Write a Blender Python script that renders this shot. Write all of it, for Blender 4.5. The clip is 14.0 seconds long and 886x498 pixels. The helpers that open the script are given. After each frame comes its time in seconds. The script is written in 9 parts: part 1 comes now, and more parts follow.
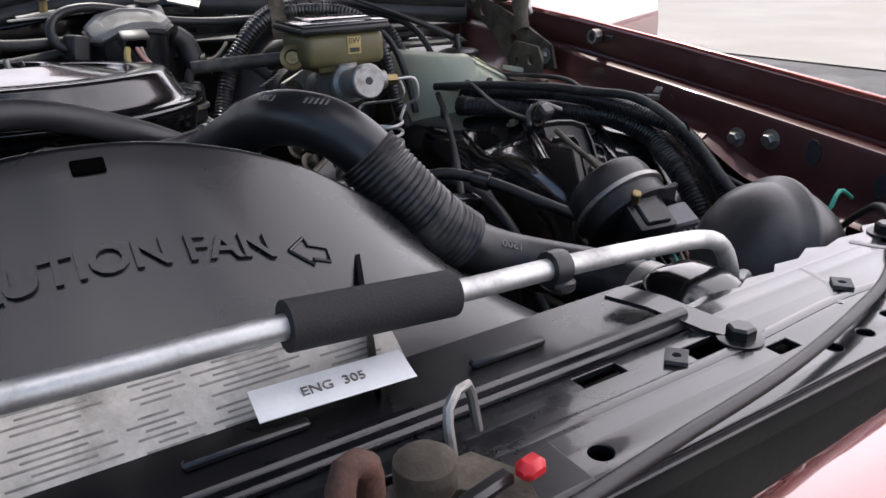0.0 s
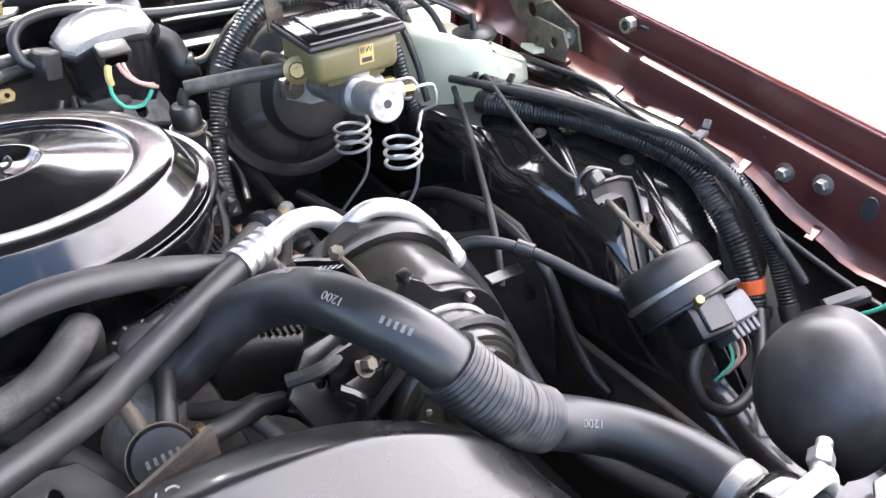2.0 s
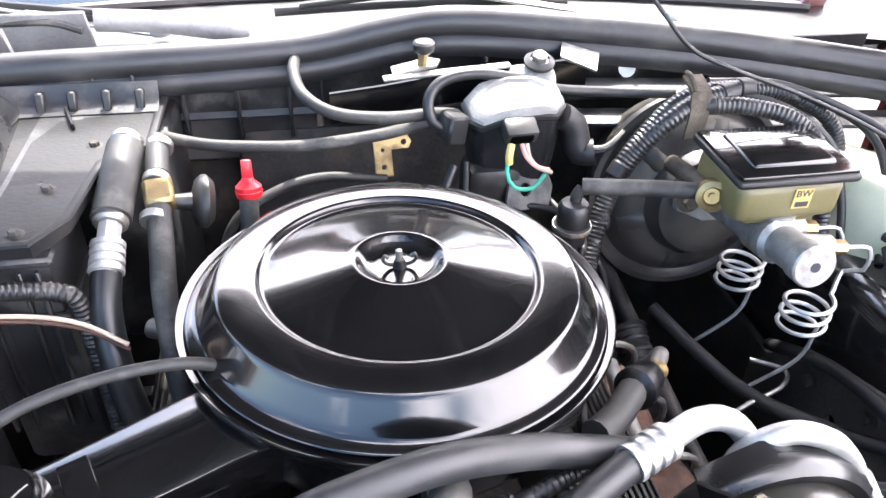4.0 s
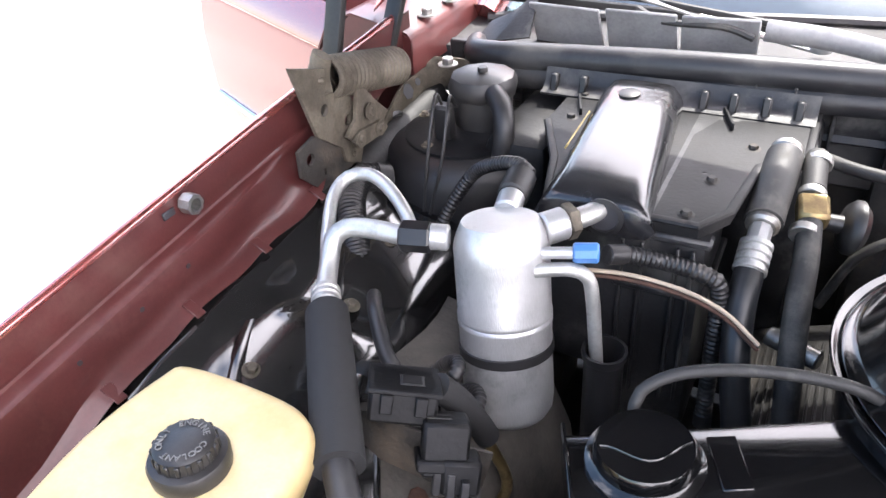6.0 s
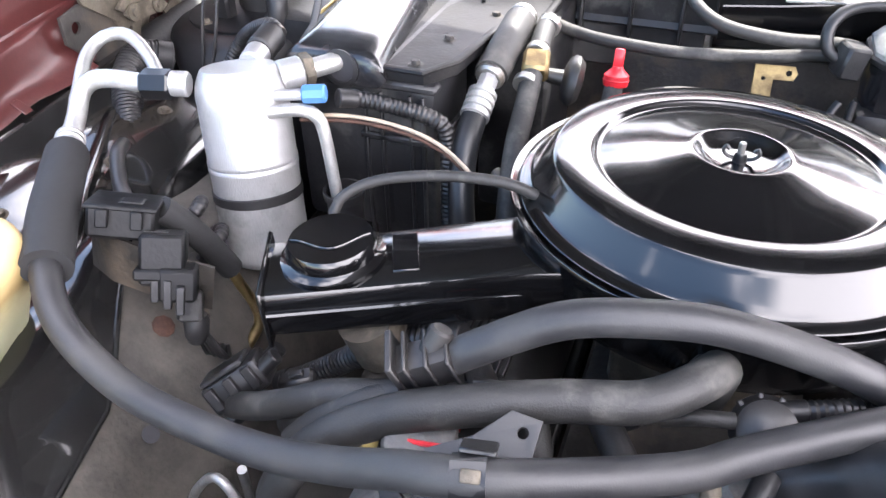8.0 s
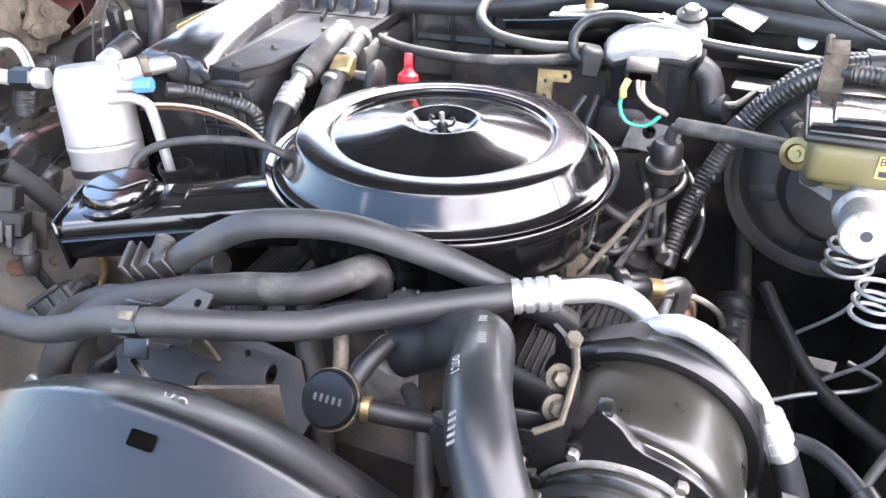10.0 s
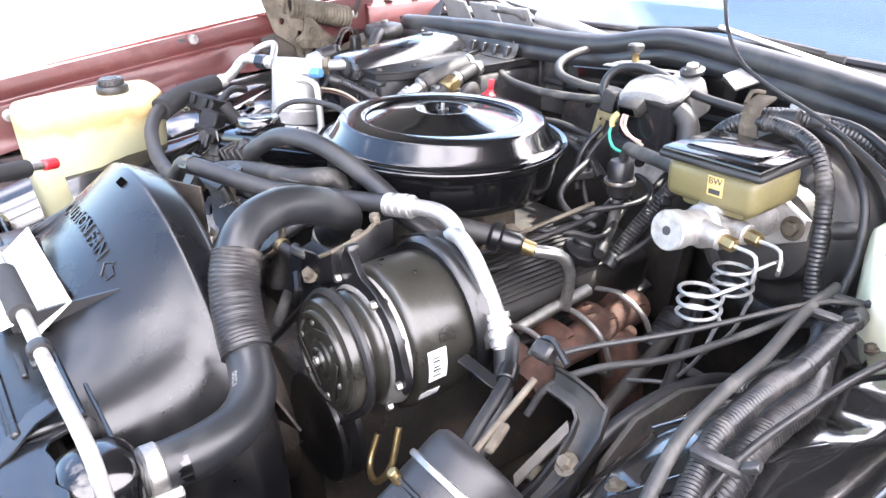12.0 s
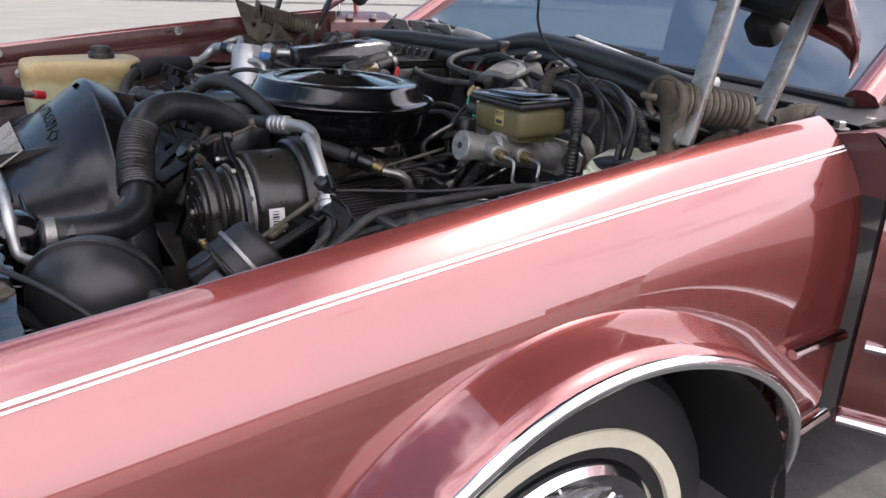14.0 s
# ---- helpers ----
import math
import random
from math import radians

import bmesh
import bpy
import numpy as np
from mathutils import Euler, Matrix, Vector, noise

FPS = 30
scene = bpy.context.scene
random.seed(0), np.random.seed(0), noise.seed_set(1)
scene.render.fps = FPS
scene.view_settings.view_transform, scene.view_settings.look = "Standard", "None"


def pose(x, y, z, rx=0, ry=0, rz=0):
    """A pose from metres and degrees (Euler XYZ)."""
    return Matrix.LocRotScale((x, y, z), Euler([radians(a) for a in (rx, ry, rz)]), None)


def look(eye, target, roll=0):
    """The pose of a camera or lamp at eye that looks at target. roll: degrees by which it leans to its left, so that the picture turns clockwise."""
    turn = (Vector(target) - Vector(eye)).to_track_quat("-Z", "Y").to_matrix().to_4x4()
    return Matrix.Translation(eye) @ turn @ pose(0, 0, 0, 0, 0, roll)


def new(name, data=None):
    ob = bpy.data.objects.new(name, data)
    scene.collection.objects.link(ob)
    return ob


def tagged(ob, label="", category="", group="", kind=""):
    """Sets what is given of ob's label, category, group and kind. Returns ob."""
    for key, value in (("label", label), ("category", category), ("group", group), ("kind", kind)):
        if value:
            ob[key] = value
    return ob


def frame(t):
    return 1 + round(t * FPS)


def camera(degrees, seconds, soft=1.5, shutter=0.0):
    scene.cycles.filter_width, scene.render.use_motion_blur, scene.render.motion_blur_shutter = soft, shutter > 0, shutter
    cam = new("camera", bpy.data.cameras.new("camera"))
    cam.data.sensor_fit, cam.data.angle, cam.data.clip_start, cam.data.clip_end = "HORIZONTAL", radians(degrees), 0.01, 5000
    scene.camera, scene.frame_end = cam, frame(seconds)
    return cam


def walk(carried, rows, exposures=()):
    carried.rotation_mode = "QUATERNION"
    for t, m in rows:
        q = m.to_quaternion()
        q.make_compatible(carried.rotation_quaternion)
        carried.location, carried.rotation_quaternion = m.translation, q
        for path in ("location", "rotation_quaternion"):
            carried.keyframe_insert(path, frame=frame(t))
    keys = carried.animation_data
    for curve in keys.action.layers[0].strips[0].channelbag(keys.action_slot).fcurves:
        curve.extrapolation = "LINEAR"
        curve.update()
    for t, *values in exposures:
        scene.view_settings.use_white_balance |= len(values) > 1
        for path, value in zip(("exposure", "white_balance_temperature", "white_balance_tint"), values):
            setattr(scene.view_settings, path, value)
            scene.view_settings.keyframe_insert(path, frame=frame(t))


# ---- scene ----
cam = camera(61.2, 14.0)
PATH = [
    (0, (-0.001, 0.055, 0.955), (0.967, 1.641, 0.215), -1.8),
    (0.5, (0.009, 0.097, 1.033), (0.863, 1.655, 0.116), -2.9),
    (1, (-0.001, 0.136, 1.091), (0.853, 1.666, 0.127), -2.3),
    (1.5, (0.002, 0.19, 1.161), (0.895, 1.599, 0.058), -1.0),
    (2, (0.026, 0.251, 1.182), (0.952, 1.59, 0.02), -1.4),
    (2.2, (0.024, 0.297, 1.2), (0.979, 1.571, -0.011), -1.4),
    (4.3, (-0.066, 0.479, 1.24), (0.046, 2.113, 0.092), 1.1),
    (4.5, (-0.095, 0.487, 1.241), (-0.127, 2.133, 0.106), 0.2),
    (5, (-0.157, 0.486, 1.239), (-0.417, 2.132, 0.133), -0.9),
    (5.5, (-0.193, 0.464, 1.246), (-0.735, 2.044, 0.146), -3.0),
    (6, (-0.204, 0.42, 1.24), (-1.023, 1.872, 0.135), -4.2),
    (6.5, (-0.176, 0.387, 1.228), (-1.173, 1.675, 0.067), -5.4),
    (7, (-0.097, 0.387, 1.198), (-1.007, 1.741, 0.041), -3.3),
    (7.5, (-0.042, 0.388, 1.186), (-0.765, 1.836, 0.011), -1.6),
    (8, (-0.001, 0.38, 1.172), (-0.58, 1.869, -0.031), -1.0),
    (8.5, (0.072, 0.372, 1.168), (-0.409, 1.891, -0.041), -2.2),
    (9, (0.135, 0.331, 1.175), (-0.285, 1.909, 0.02), -1.2),
    (9.2, (0.17, 0.319, 1.184), (-0.285, 1.896, 0.041), -1.3),
    (11.3, (0.711, 0.288, 1.158), (-0.489, 1.591, 0.229), -2.7),
    (11.5, (0.785, 0.295, 1.157), (-0.515, 1.52, 0.257), -2.6),
    (12, (0.953, 0.327, 1.141), (-0.526, 1.378, 0.3), -1.6),
    (12.5, (1.091, 0.32, 1.125), (-0.474, 1.279, 0.331), -0.9),
    (13, (1.234, 0.273, 1.109), (-0.355, 1.224, 0.353), 1.4),
    (13.5, (1.358, 0.266, 1.092), (-0.247, 1.224, 0.383), 1.8),
    (14, (1.42, 0.337, 1.031), (-0.154, 1.373, 0.361), 2.3),
]
EXPOSURES = [(0, 0.4), (0.5, 1.1), (1, 1.65), (1.5, 2.15), (2, 2.5), (4.5, 2.75), (5.5, 2.45), (6, 2.0), (6.5, 1.45), (7.0, 1.5), (7.5, 2.05), (9, 3.05), (11.5, 2.85), (12.5, 2.85), (13, 2.15), (13.5, 1.1), (14, 0.25)]
walk(cam, [(t, look(eye, target, roll)) for t, eye, target, roll in PATH], EXPOSURES)

# ---- world, sun, exposure ----
SUN_DIR = Vector((0.12, 0.48, 0.80)).normalized()
world = bpy.data.worlds.new("sky")
scene.world = world
world.use_nodes = True
wn, wl = world.node_tree.nodes, world.node_tree.links
wn.clear()
w_out, w_bg, w_sky = wn.new("ShaderNodeOutputWorld"), wn.new("ShaderNodeBackground"), wn.new("ShaderNodeTexSky")
w_sky.sky_type, w_sky.sun_disc = "NISHITA", False
w_sky.sun_elevation = math.asin(SUN_DIR.z)
w_sky.sun_rotation = math.atan2(SUN_DIR.x, SUN_DIR.y)
w_tc, w_map, w_noise, w_ramp, w_mix = (wn.new("ShaderNodeTexCoord"), wn.new("ShaderNodeMapping"), wn.new("ShaderNodeTexNoise"),
                                       wn.new("ShaderNodeValToRGB"), wn.new("ShaderNodeMix"))
w_map.inputs["Scale"].default_value = (1.0, 1.0, 2.2)
w_noise.inputs["Scale"].default_value, w_noise.inputs["Detail"].default_value = 2.3, 9.0
w_ramp.color_ramp.elements[0].position, w_ramp.color_ramp.elements[1].position = 0.375, 0.555
w_mix.data_type = "RGBA"
w_mix.inputs["B"].default_value = (15.2, 14.5, 15.8, 1)
wl.new(w_tc.outputs["Generated"], w_map.inputs["Vector"])
wl.new(w_map.outputs["Vector"], w_noise.inputs["Vector"])
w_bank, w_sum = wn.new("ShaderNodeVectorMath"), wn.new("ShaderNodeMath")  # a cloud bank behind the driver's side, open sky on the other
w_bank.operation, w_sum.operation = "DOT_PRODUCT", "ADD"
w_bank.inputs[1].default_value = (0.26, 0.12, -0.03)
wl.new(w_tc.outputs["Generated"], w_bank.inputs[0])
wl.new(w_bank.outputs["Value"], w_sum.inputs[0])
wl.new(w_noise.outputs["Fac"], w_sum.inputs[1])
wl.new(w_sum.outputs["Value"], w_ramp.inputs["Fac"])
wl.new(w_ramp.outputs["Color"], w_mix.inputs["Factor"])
wl.new(w_sky.outputs["Color"], w_mix.inputs["A"])
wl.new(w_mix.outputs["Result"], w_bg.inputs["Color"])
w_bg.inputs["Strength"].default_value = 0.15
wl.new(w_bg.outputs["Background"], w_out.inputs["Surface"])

sun_lamp = bpy.data.lights.new("sun", "SUN")
sun_lamp.energy, sun_lamp.angle, sun_lamp.color = 3.0, radians(1.5), (1.0, 0.96, 0.90)
sun_ob = new("sun", sun_lamp)
sun_ob.matrix_world = look(SUN_DIR * 20, (0, 0, 0))


# ---- materials ----
def mat(name, base, rough=0.5, metal=0.0, var=0.15, scale=30.0, bump=0.15, bscale=220.0, coat=0.0, dust=None, dust_at=0.58,
        rvar=0.12, spread=0.08, trans=0.0, sss=0.0, crough=0.03, stretch=None):
    """A procedural material: base colour varied at two scales, an optional second colour in patches (dust, rust, stains), fine relief."""
    m = bpy.data.materials.new(name)
    m.use_nodes = True
    n, l = m.node_tree.nodes, m.node_tree.links
    b = n["Principled BSDF"]
    tc = n.new("ShaderNodeTexCoord")
    big, small = n.new("ShaderNodeTexNoise"), n.new("ShaderNodeTexNoise")
    big.inputs["Scale"].default_value, big.inputs["Detail"].default_value = scale, 6
    small.inputs["Scale"].default_value, small.inputs["Detail"].default_value = bscale, 4
    l.new(tc.outputs["Object"], big.inputs["Vector"])
    if stretch:
        mp = n.new("ShaderNodeMapping")
        mp.inputs["Scale"].default_value = stretch
        l.new(tc.outputs["Object"], mp.inputs["Vector"])
        l.new(mp.outputs["Vector"], small.inputs["Vector"])
    else:
        l.new(tc.outputs["Object"], small.inputs["Vector"])
    ramp = n.new("ShaderNodeValToRGB")
    ramp.color_ramp.elements[0].position, ramp.color_ramp.elements[1].position = 0.3, 0.7
    ramp.color_ramp.elements[0].color = [max(0, c * (1 - var)) for c in base] + [1]
    ramp.color_ramp.elements[1].color = [min(1, c * (1 + var)) for c in base] + [1]
    l.new(big.outputs["Fac"], ramp.inputs["Fac"])
    colour = ramp.outputs["Color"]
    fine = n.new("ShaderNodeMix")
    fine.data_type, fine.blend_type = "RGBA", "MULTIPLY"
    fine.inputs["Factor"].default_value = min(1.0, var * 1.5)
    l.new(colour, fine.inputs["A"])
    l.new(small.outputs["Fac"], fine.inputs["B"])
    colour = fine.outputs["Result"]
    rough_out = None
    rr = n.new("ShaderNodeMapRange")
    rr.inputs["To Min"].default_value, rr.inputs["To Max"].default_value = max(0.02, rough - rvar), min(1, rough + rvar)
    l.new(big.outputs["Fac"], rr.inputs["Value"])
    rough_out = rr.outputs["Result"]
    if dust:
        patch, pr, mx, rm = n.new("ShaderNodeTexNoise"), n.new("ShaderNodeValToRGB"), n.new("ShaderNodeMix"), n.new("ShaderNodeMix")
        patch.inputs["Scale"].default_value, patch.inputs["Detail"].default_value = scale * 0.45, 10
        patch.inputs["Roughness"].default_value = 0.68
        pr.color_ramp.elements[0].position, pr.color_ramp.elements[1].position = dust_at - spread, dust_at + spread
        mx.data_type = "RGBA"
        mx.inputs["B"].default_value = (*dust, 1)
        l.new(tc.outputs["Object"], patch.inputs["Vector"])
        l.new(patch.outputs["Fac"], pr.inputs["Fac"])
        l.new(pr.outputs["Color"], mx.inputs["Factor"])
        l.new(colour, mx.inputs["A"])
        colour = mx.outputs["Result"]
        l.new(pr.outputs["Color"], rm.inputs["Factor"])
        l.new(rough_out, rm.inputs["A"])
        rm.inputs["B"].default_value = min(1, rough + 0.3)
        rough_out = rm.outputs["Result"]
    l.new(colour, b.inputs["Base Color"])
    l.new(rough_out, b.inputs["Roughness"])
    b.inputs["Metallic"].default_value = metal
    b.inputs["Coat Weight"].default_value = coat
    b.inputs["Coat Roughness"].default_value = crough
    b.inputs["Transmission Weight"].default_value = trans
    if sss:
        b.inputs["Subsurface Weight"].default_value = sss
        b.inputs["Subsurface Radius"].default_value = (0.02, 0.015, 0.008)
    if bump:
        bp = n.new("ShaderNodeBump")
        bp.inputs["Strength"].default_value, bp.inputs["Distance"].default_value = bump, 0.002
        l.new(small.outputs["Fac"], bp.inputs["Height"])
        l.new(bp.outputs["Normal"], b.inputs["Normal"])
    return m


PAINT = mat("maroon_metallic_paint", (0.27, 0.062, 0.055), 0.25, 0.60, 0.06, 6, 0.0, 900, coat=1.0, rvar=0.03, crough=0.008)
PAINT.node_tree.nodes["Principled BSDF"].inputs["Coat IOR"].default_value = 2.05  # many layers of polished lacquer
# Dull dusty inner finish; its maroon is also darkened for the bay's shade.
PAINT_SHADED = mat("maroon_inner_paint_shaded", (0.085, 0.022, 0.021), 0.40, 0.1, 0.2, 14, 0.05, 300, coat=0.25, dust=(0.12, 0.05, 0.043), dust_at=0.64)
GLOSS = mat("black_gloss_enamel", (0.0045, 0.0045, 0.005), 0.15, 0.0, 0.3, 25, 0.012, 400, coat=0.5, rvar=0.05, crough=0.045, dust=(0.010, 0.010, 0.010), dust_at=0.74)
SATIN = mat("black_satin_paint", (0.008, 0.008, 0.0088), 0.32, 0.0, 0.25, 16, 0.06, 260, coat=0.2, crough=0.1, dust=(0.032, 0.029, 0.026), dust_at=0.64)
PANEL = mat("black_support_enamel", (0.010, 0.011, 0.013), 0.24, 0.0, 0.3, 14, 0.04, 240, coat=0.6, crough=0.07, dust=(0.034, 0.033, 0.032), dust_at=0.64)
DRUM = mat("dull_black_compressor_enamel", (0.030, 0.029, 0.024), 0.30, 0.15, 0.3, 22, 0.05, 300, coat=0.3, crough=0.16, dust=(0.07, 0.065, 0.054), dust_at=0.63)
LINER = mat("black_liner_enamel", (0.011, 0.0108, 0.0108), 0.17, 0.0, 0.3, 10, 0.05, 240, coat=1.0, crough=0.04, rvar=0.06, dust=(0.030, 0.027, 0.025), dust_at=0.68, spread=0.08)
BALL = mat("dusty_satin_black_plastic", (0.024, 0.024, 0.025), 0.38, 0.0, 0.25, 9, 0.06, 500, coat=0.1, crough=0.2, dust=(0.085, 0.082, 0.078), dust_at=0.57, spread=0.12)
DIRT = mat("dirty_brown_grey_steel", (0.050, 0.045, 0.039), 0.62, 0.0, 0.4, 16, 0.5, 160, dust=(0.125, 0.112, 0.095), dust_at=0.57, spread=0.14)
PLASTIC = mat("black_moulded_plastic", (0.016, 0.0155, 0.0165), 0.38, 0.0, 0.25, 12, 0.08, 500, dust=(0.046, 0.042, 0.038), dust_at=0.62)
SHROUD = mat("black_shroud_plastic", (0.0065, 0.0068, 0.008), 0.28, 0.0, 0.3, 11, 0.04, 500, coat=0.15, crough=0.10, rvar=0.14, dust=(0.019, 0.0185, 0.018), dust_at=0.62)
DUSTY = mat("dusty_black_plastic", (0.020, 0.020, 0.022), 0.42, 0.0, 0.4, 22, 0.2, 260, dust=(0.10, 0.097, 0.09), dust_at=0.60, spread=0.09)
HUMP = mat("glossy_worn_black_plastic", (0.016, 0.016, 0.018), 0.24, 0.0, 0.3, 16, 0.06, 260, coat=0.6, crough=0.12, dust=(0.05, 0.048, 0.045), dust_at=0.64)
RUBBER = mat("black_rubber", (0.017, 0.0165, 0.0175), 0.44, 0.0, 0.2, 25, 0.10, 700, dust=(0.046, 0.042, 0.038), dust_at=0.62)
HOSE = mat("new_black_hose_rubber", (0.014, 0.015, 0.017), 0.34, 0.0, 0.2, 30, 0.08, 800, dust=(0.028, 0.028, 0.029), dust_at=0.60)
DUSTHOSE = mat("dusty_grey_black_hose_rubber", (0.023, 0.023, 0.025), 0.46, 0.0, 0.22, 26, 0.10, 700, dust=(0.046, 0.045, 0.043), dust_at=0.60, spread=0.12)
OLDHOSE = mat("aged_grey_rubber", (0.028, 0.027, 0.026), 0.58, 0.0, 0.25, 40, 0.2, 600, dust=(0.10, 0.095, 0.085), dust_at=0.60)
LOOM = mat("ribbed_loom_plastic", (0.022, 0.0215, 0.0225), 0.33, 0.0, 0.25, 40, 0.05, 500, dust=(0.085, 0.078, 0.070), dust_at=0.60)
COVER = mat("dirty_black_cast_aluminium", (0.018, 0.017, 0.0165), 0.42, 0.1, 0.35, 30, 0.12, 240, dust=(0.034, 0.028, 0.022), dust_at=0.62)
GRIME = mat("oily_black_iron", (0.040, 0.036, 0.032), 0.6, 0.2, 0.4, 30, 0.5, 180, dust=(0.085, 0.067, 0.050), dust_at=0.58)
RUST = mat("rusty_cast_iron", (0.115, 0.055, 0.038), 0.75, 0.2, 0.4, 45, 0.5, 260, dust=(0.05, 0.03, 0.024), dust_at=0.55)
ALU = mat("bright_aluminium", (0.54, 0.54, 0.535), 0.34, 0.60, 0.12, 26, 0.20, 260, dust=(0.30, 0.30, 0.29), dust_at=0.62, stretch=(3.0, 3.0, 0.06))
ALUTUBE = mat("dull_aluminium_tube", (0.60, 0.60, 0.58), 0.46, 0.85, 0.12, 50, 0.10, 400, dust=(0.36, 0.35, 0.33), dust_at=0.60)
CAST = mat("cast_aluminium", (0.46, 0.45, 0.43), 0.55, 0.75, 0.2, 60, 0.3, 500, dust=(0.25, 0.22, 0.18), dust_at=0.62)
STEEL = mat("grey_zinc_steel", (0.38, 0.37, 0.35), 0.42, 0.9, 0.2, 60, 0.15, 400, dust=(0.2, 0.16, 0.12), dust_at=0.62)
BARE = mat("dirty_bare_metal", (0.17, 0.145, 0.11), 0.62, 0.4, 0.35, 35, 0.3, 300, dust=(0.075, 0.062, 0.047), dust_at=0.52)
BRASS = mat("tarnished_brass", (0.36, 0.27, 0.13), 0.4, 0.9, 0.2, 60, 0.1, 400, dust=(0.2, 0.14, 0.08), dust_at=0.6)
CHROME = mat("chrome_trim", (0.82, 0.82, 0.83), 0.10, 1.0, 0.03, 20, 0.0, 400, rvar=0.04)
TANK = mat("aged_yellowed_plastic", (0.66, 0.57, 0.34), 0.38, 0.0, 0.14, 7, 0.06, 300, dust=(0.47, 0.35, 0.17), dust_at=0.57, sss=0.12, spread=0.14)
# liquid level and old stains show through the tank's wall
tn, tl = TANK.node_tree.nodes, TANK.node_tree.links
t_tc, t_sep, t_noise, t_add, t_ramp, t_mix = (tn.new("ShaderNodeTexCoord"), tn.new("ShaderNodeSeparateXYZ"), tn.new("ShaderNodeTexNoise"),
                                              tn.new("ShaderNodeMath"), tn.new("ShaderNodeValToRGB"), tn.new("ShaderNodeMix"))
t_noise.inputs["Scale"].default_value, t_noise.inputs["Detail"].default_value = 26.0, 7.0
t_add.operation = "MULTIPLY_ADD"
t_add.inputs[1].default_value = 0.05
tl.new(t_tc.outputs["Object"], t_sep.inputs[0])
tl.new(t_tc.outputs["Object"], t_noise.inputs["Vector"])
tl.new(t_noise.outputs["Fac"], t_add.inputs[0])
tl.new(t_sep.outputs["Z"], t_add.inputs[2])
t_ramp.color_ramp.elements[0].position, t_ramp.color_ramp.elements[0].color = 0.770, (0.40, 0.40, 0.26, 0.95)
t_ramp.color_ramp.elements[1].position, t_ramp.color_ramp.elements[1].color = 0.858, (0.50, 0.36, 0.15, 0.0)
for at, shade in ((0.797, (0.43, 0.40, 0.23, 0.9)), (0.815, (0.30, 0.21, 0.08, 0.9)), (0.838, (0.42, 0.31, 0.13, 0.65))):
    t_ramp.color_ramp.elements.new(at).color = shade
t_mix.data_type = "RGBA"
t_old = TANK.node_tree.nodes["Principled BSDF"].inputs["Base Color"].links[0].from_socket
tl.new(t_add.outputs["Value"], t_ramp.inputs["Fac"])
tl.new(t_ramp.outputs["Alpha"], t_mix.inputs["Factor"])
tl.new(t_old, t_mix.inputs["A"])
tl.new(t_ramp.outputs["Color"], t_mix.inputs["B"])
tl.new(t_mix.outputs["Result"], TANK.node_tree.nodes["Principled BSDF"].inputs["Base Color"])
WASHER = mat("pale_green_plastic", (0.78, 0.77, 0.57), 0.36, 0.0, 0.08, 10, 0.05, 300, dust=(0.62, 0.64, 0.52), dust_at=0.6, sss=0.15, spread=0.14)
RESERVOIR = mat("amber_translucent_plastic", (0.165, 0.145, 0.066), 0.30, 0.0, 0.2, 14, 0.05, 300, dust=(0.12, 0.10, 0.045), dust_at=0.55, spread=0.15)
RED = mat("red_plastic", (0.62, 0.02, 0.03), 0.35, 0.0, 0.1, 40, 0.03, 500)
ORANGE = mat("orange_tape", (0.75, 0.14, 0.04), 0.5, 0.0, 0.12, 60, 0.05, 500)
BLUE = mat("blue_plastic_cap", (0.07, 0.20, 0.48), 0.38, 0.0, 0.1, 40, 0.05, 500)
YELLOW = mat("yellow_plastic", (0.50, 0.38, 0.14), 0.45, 0.0, 0.15, 40, 0.05, 500)
GREYPLUG = mat("grey_connector_plastic", (0.11, 0.11, 0.12), 0.42, 0.0, 0.2, 30, 0.1, 400, dust=(0.18, 0.175, 0.165), dust_at=0.6)
GREENW = mat("green_wire_sheath", (0.05, 0.38, 0.26), 0.45, 0.0, 0.1, 40, 0.0, 500)
PINKW = mat("pink_wire_sheath", (0.60, 0.30, 0.27), 0.45, 0.0, 0.1, 40, 0.0, 500)
TANW = mat("tan_wire_sheath", (0.42, 0.34, 0.26), 0.5, 0.0, 0.15, 40, 0.0, 500)
PAPER = mat("white_paper_sticker", (0.78, 0.78, 0.76), 0.5, 0.0, 0.05, 40, 0.03, 400)
OLDPAPER = mat("worn_paper_label", (0.52, 0.49, 0.43), 0.55, 0.0, 0.2, 40, 0.1, 300, dust=(0.22, 0.20, 0.17), dust_at=0.58)
# Black without sheen: colours solid pieces like the shaded inside of a hole.
VOID = mat("flat_black_for_holes", (0.002, 0.002, 0.002), 0.95, 0.0, 0.1, 40, 0.0, 400)
VOID.node_tree.nodes["Principled BSDF"].inputs["Specular IOR Level"].default_value = 0.0
# For print, and for solid black discs painted as shaded holes.
INK_AND_HOLE = mat("dark_ink_and_hole_black", (0.03, 0.03, 0.035), 0.6, 0.0, 0.1, 40, 0.0, 400)
FADED = mat("faded_print", (0.29, 0.275, 0.24), 0.6, 0.0, 0.35, 90, 0.0, 400)
MARK = mat("pale_print", (0.17, 0.17, 0.165), 0.6, 0.0, 0.2, 80, 0.0, 400)
FOAM = mat("black_foam_sleeve", (0.016, 0.016, 0.017), 0.8, 0.0, 0.2, 60, 0.3, 900)
TYRE = mat("tyre_rubber", (0.018, 0.018, 0.018), 0.62, 0.0, 0.15, 12, 0.1, 400)
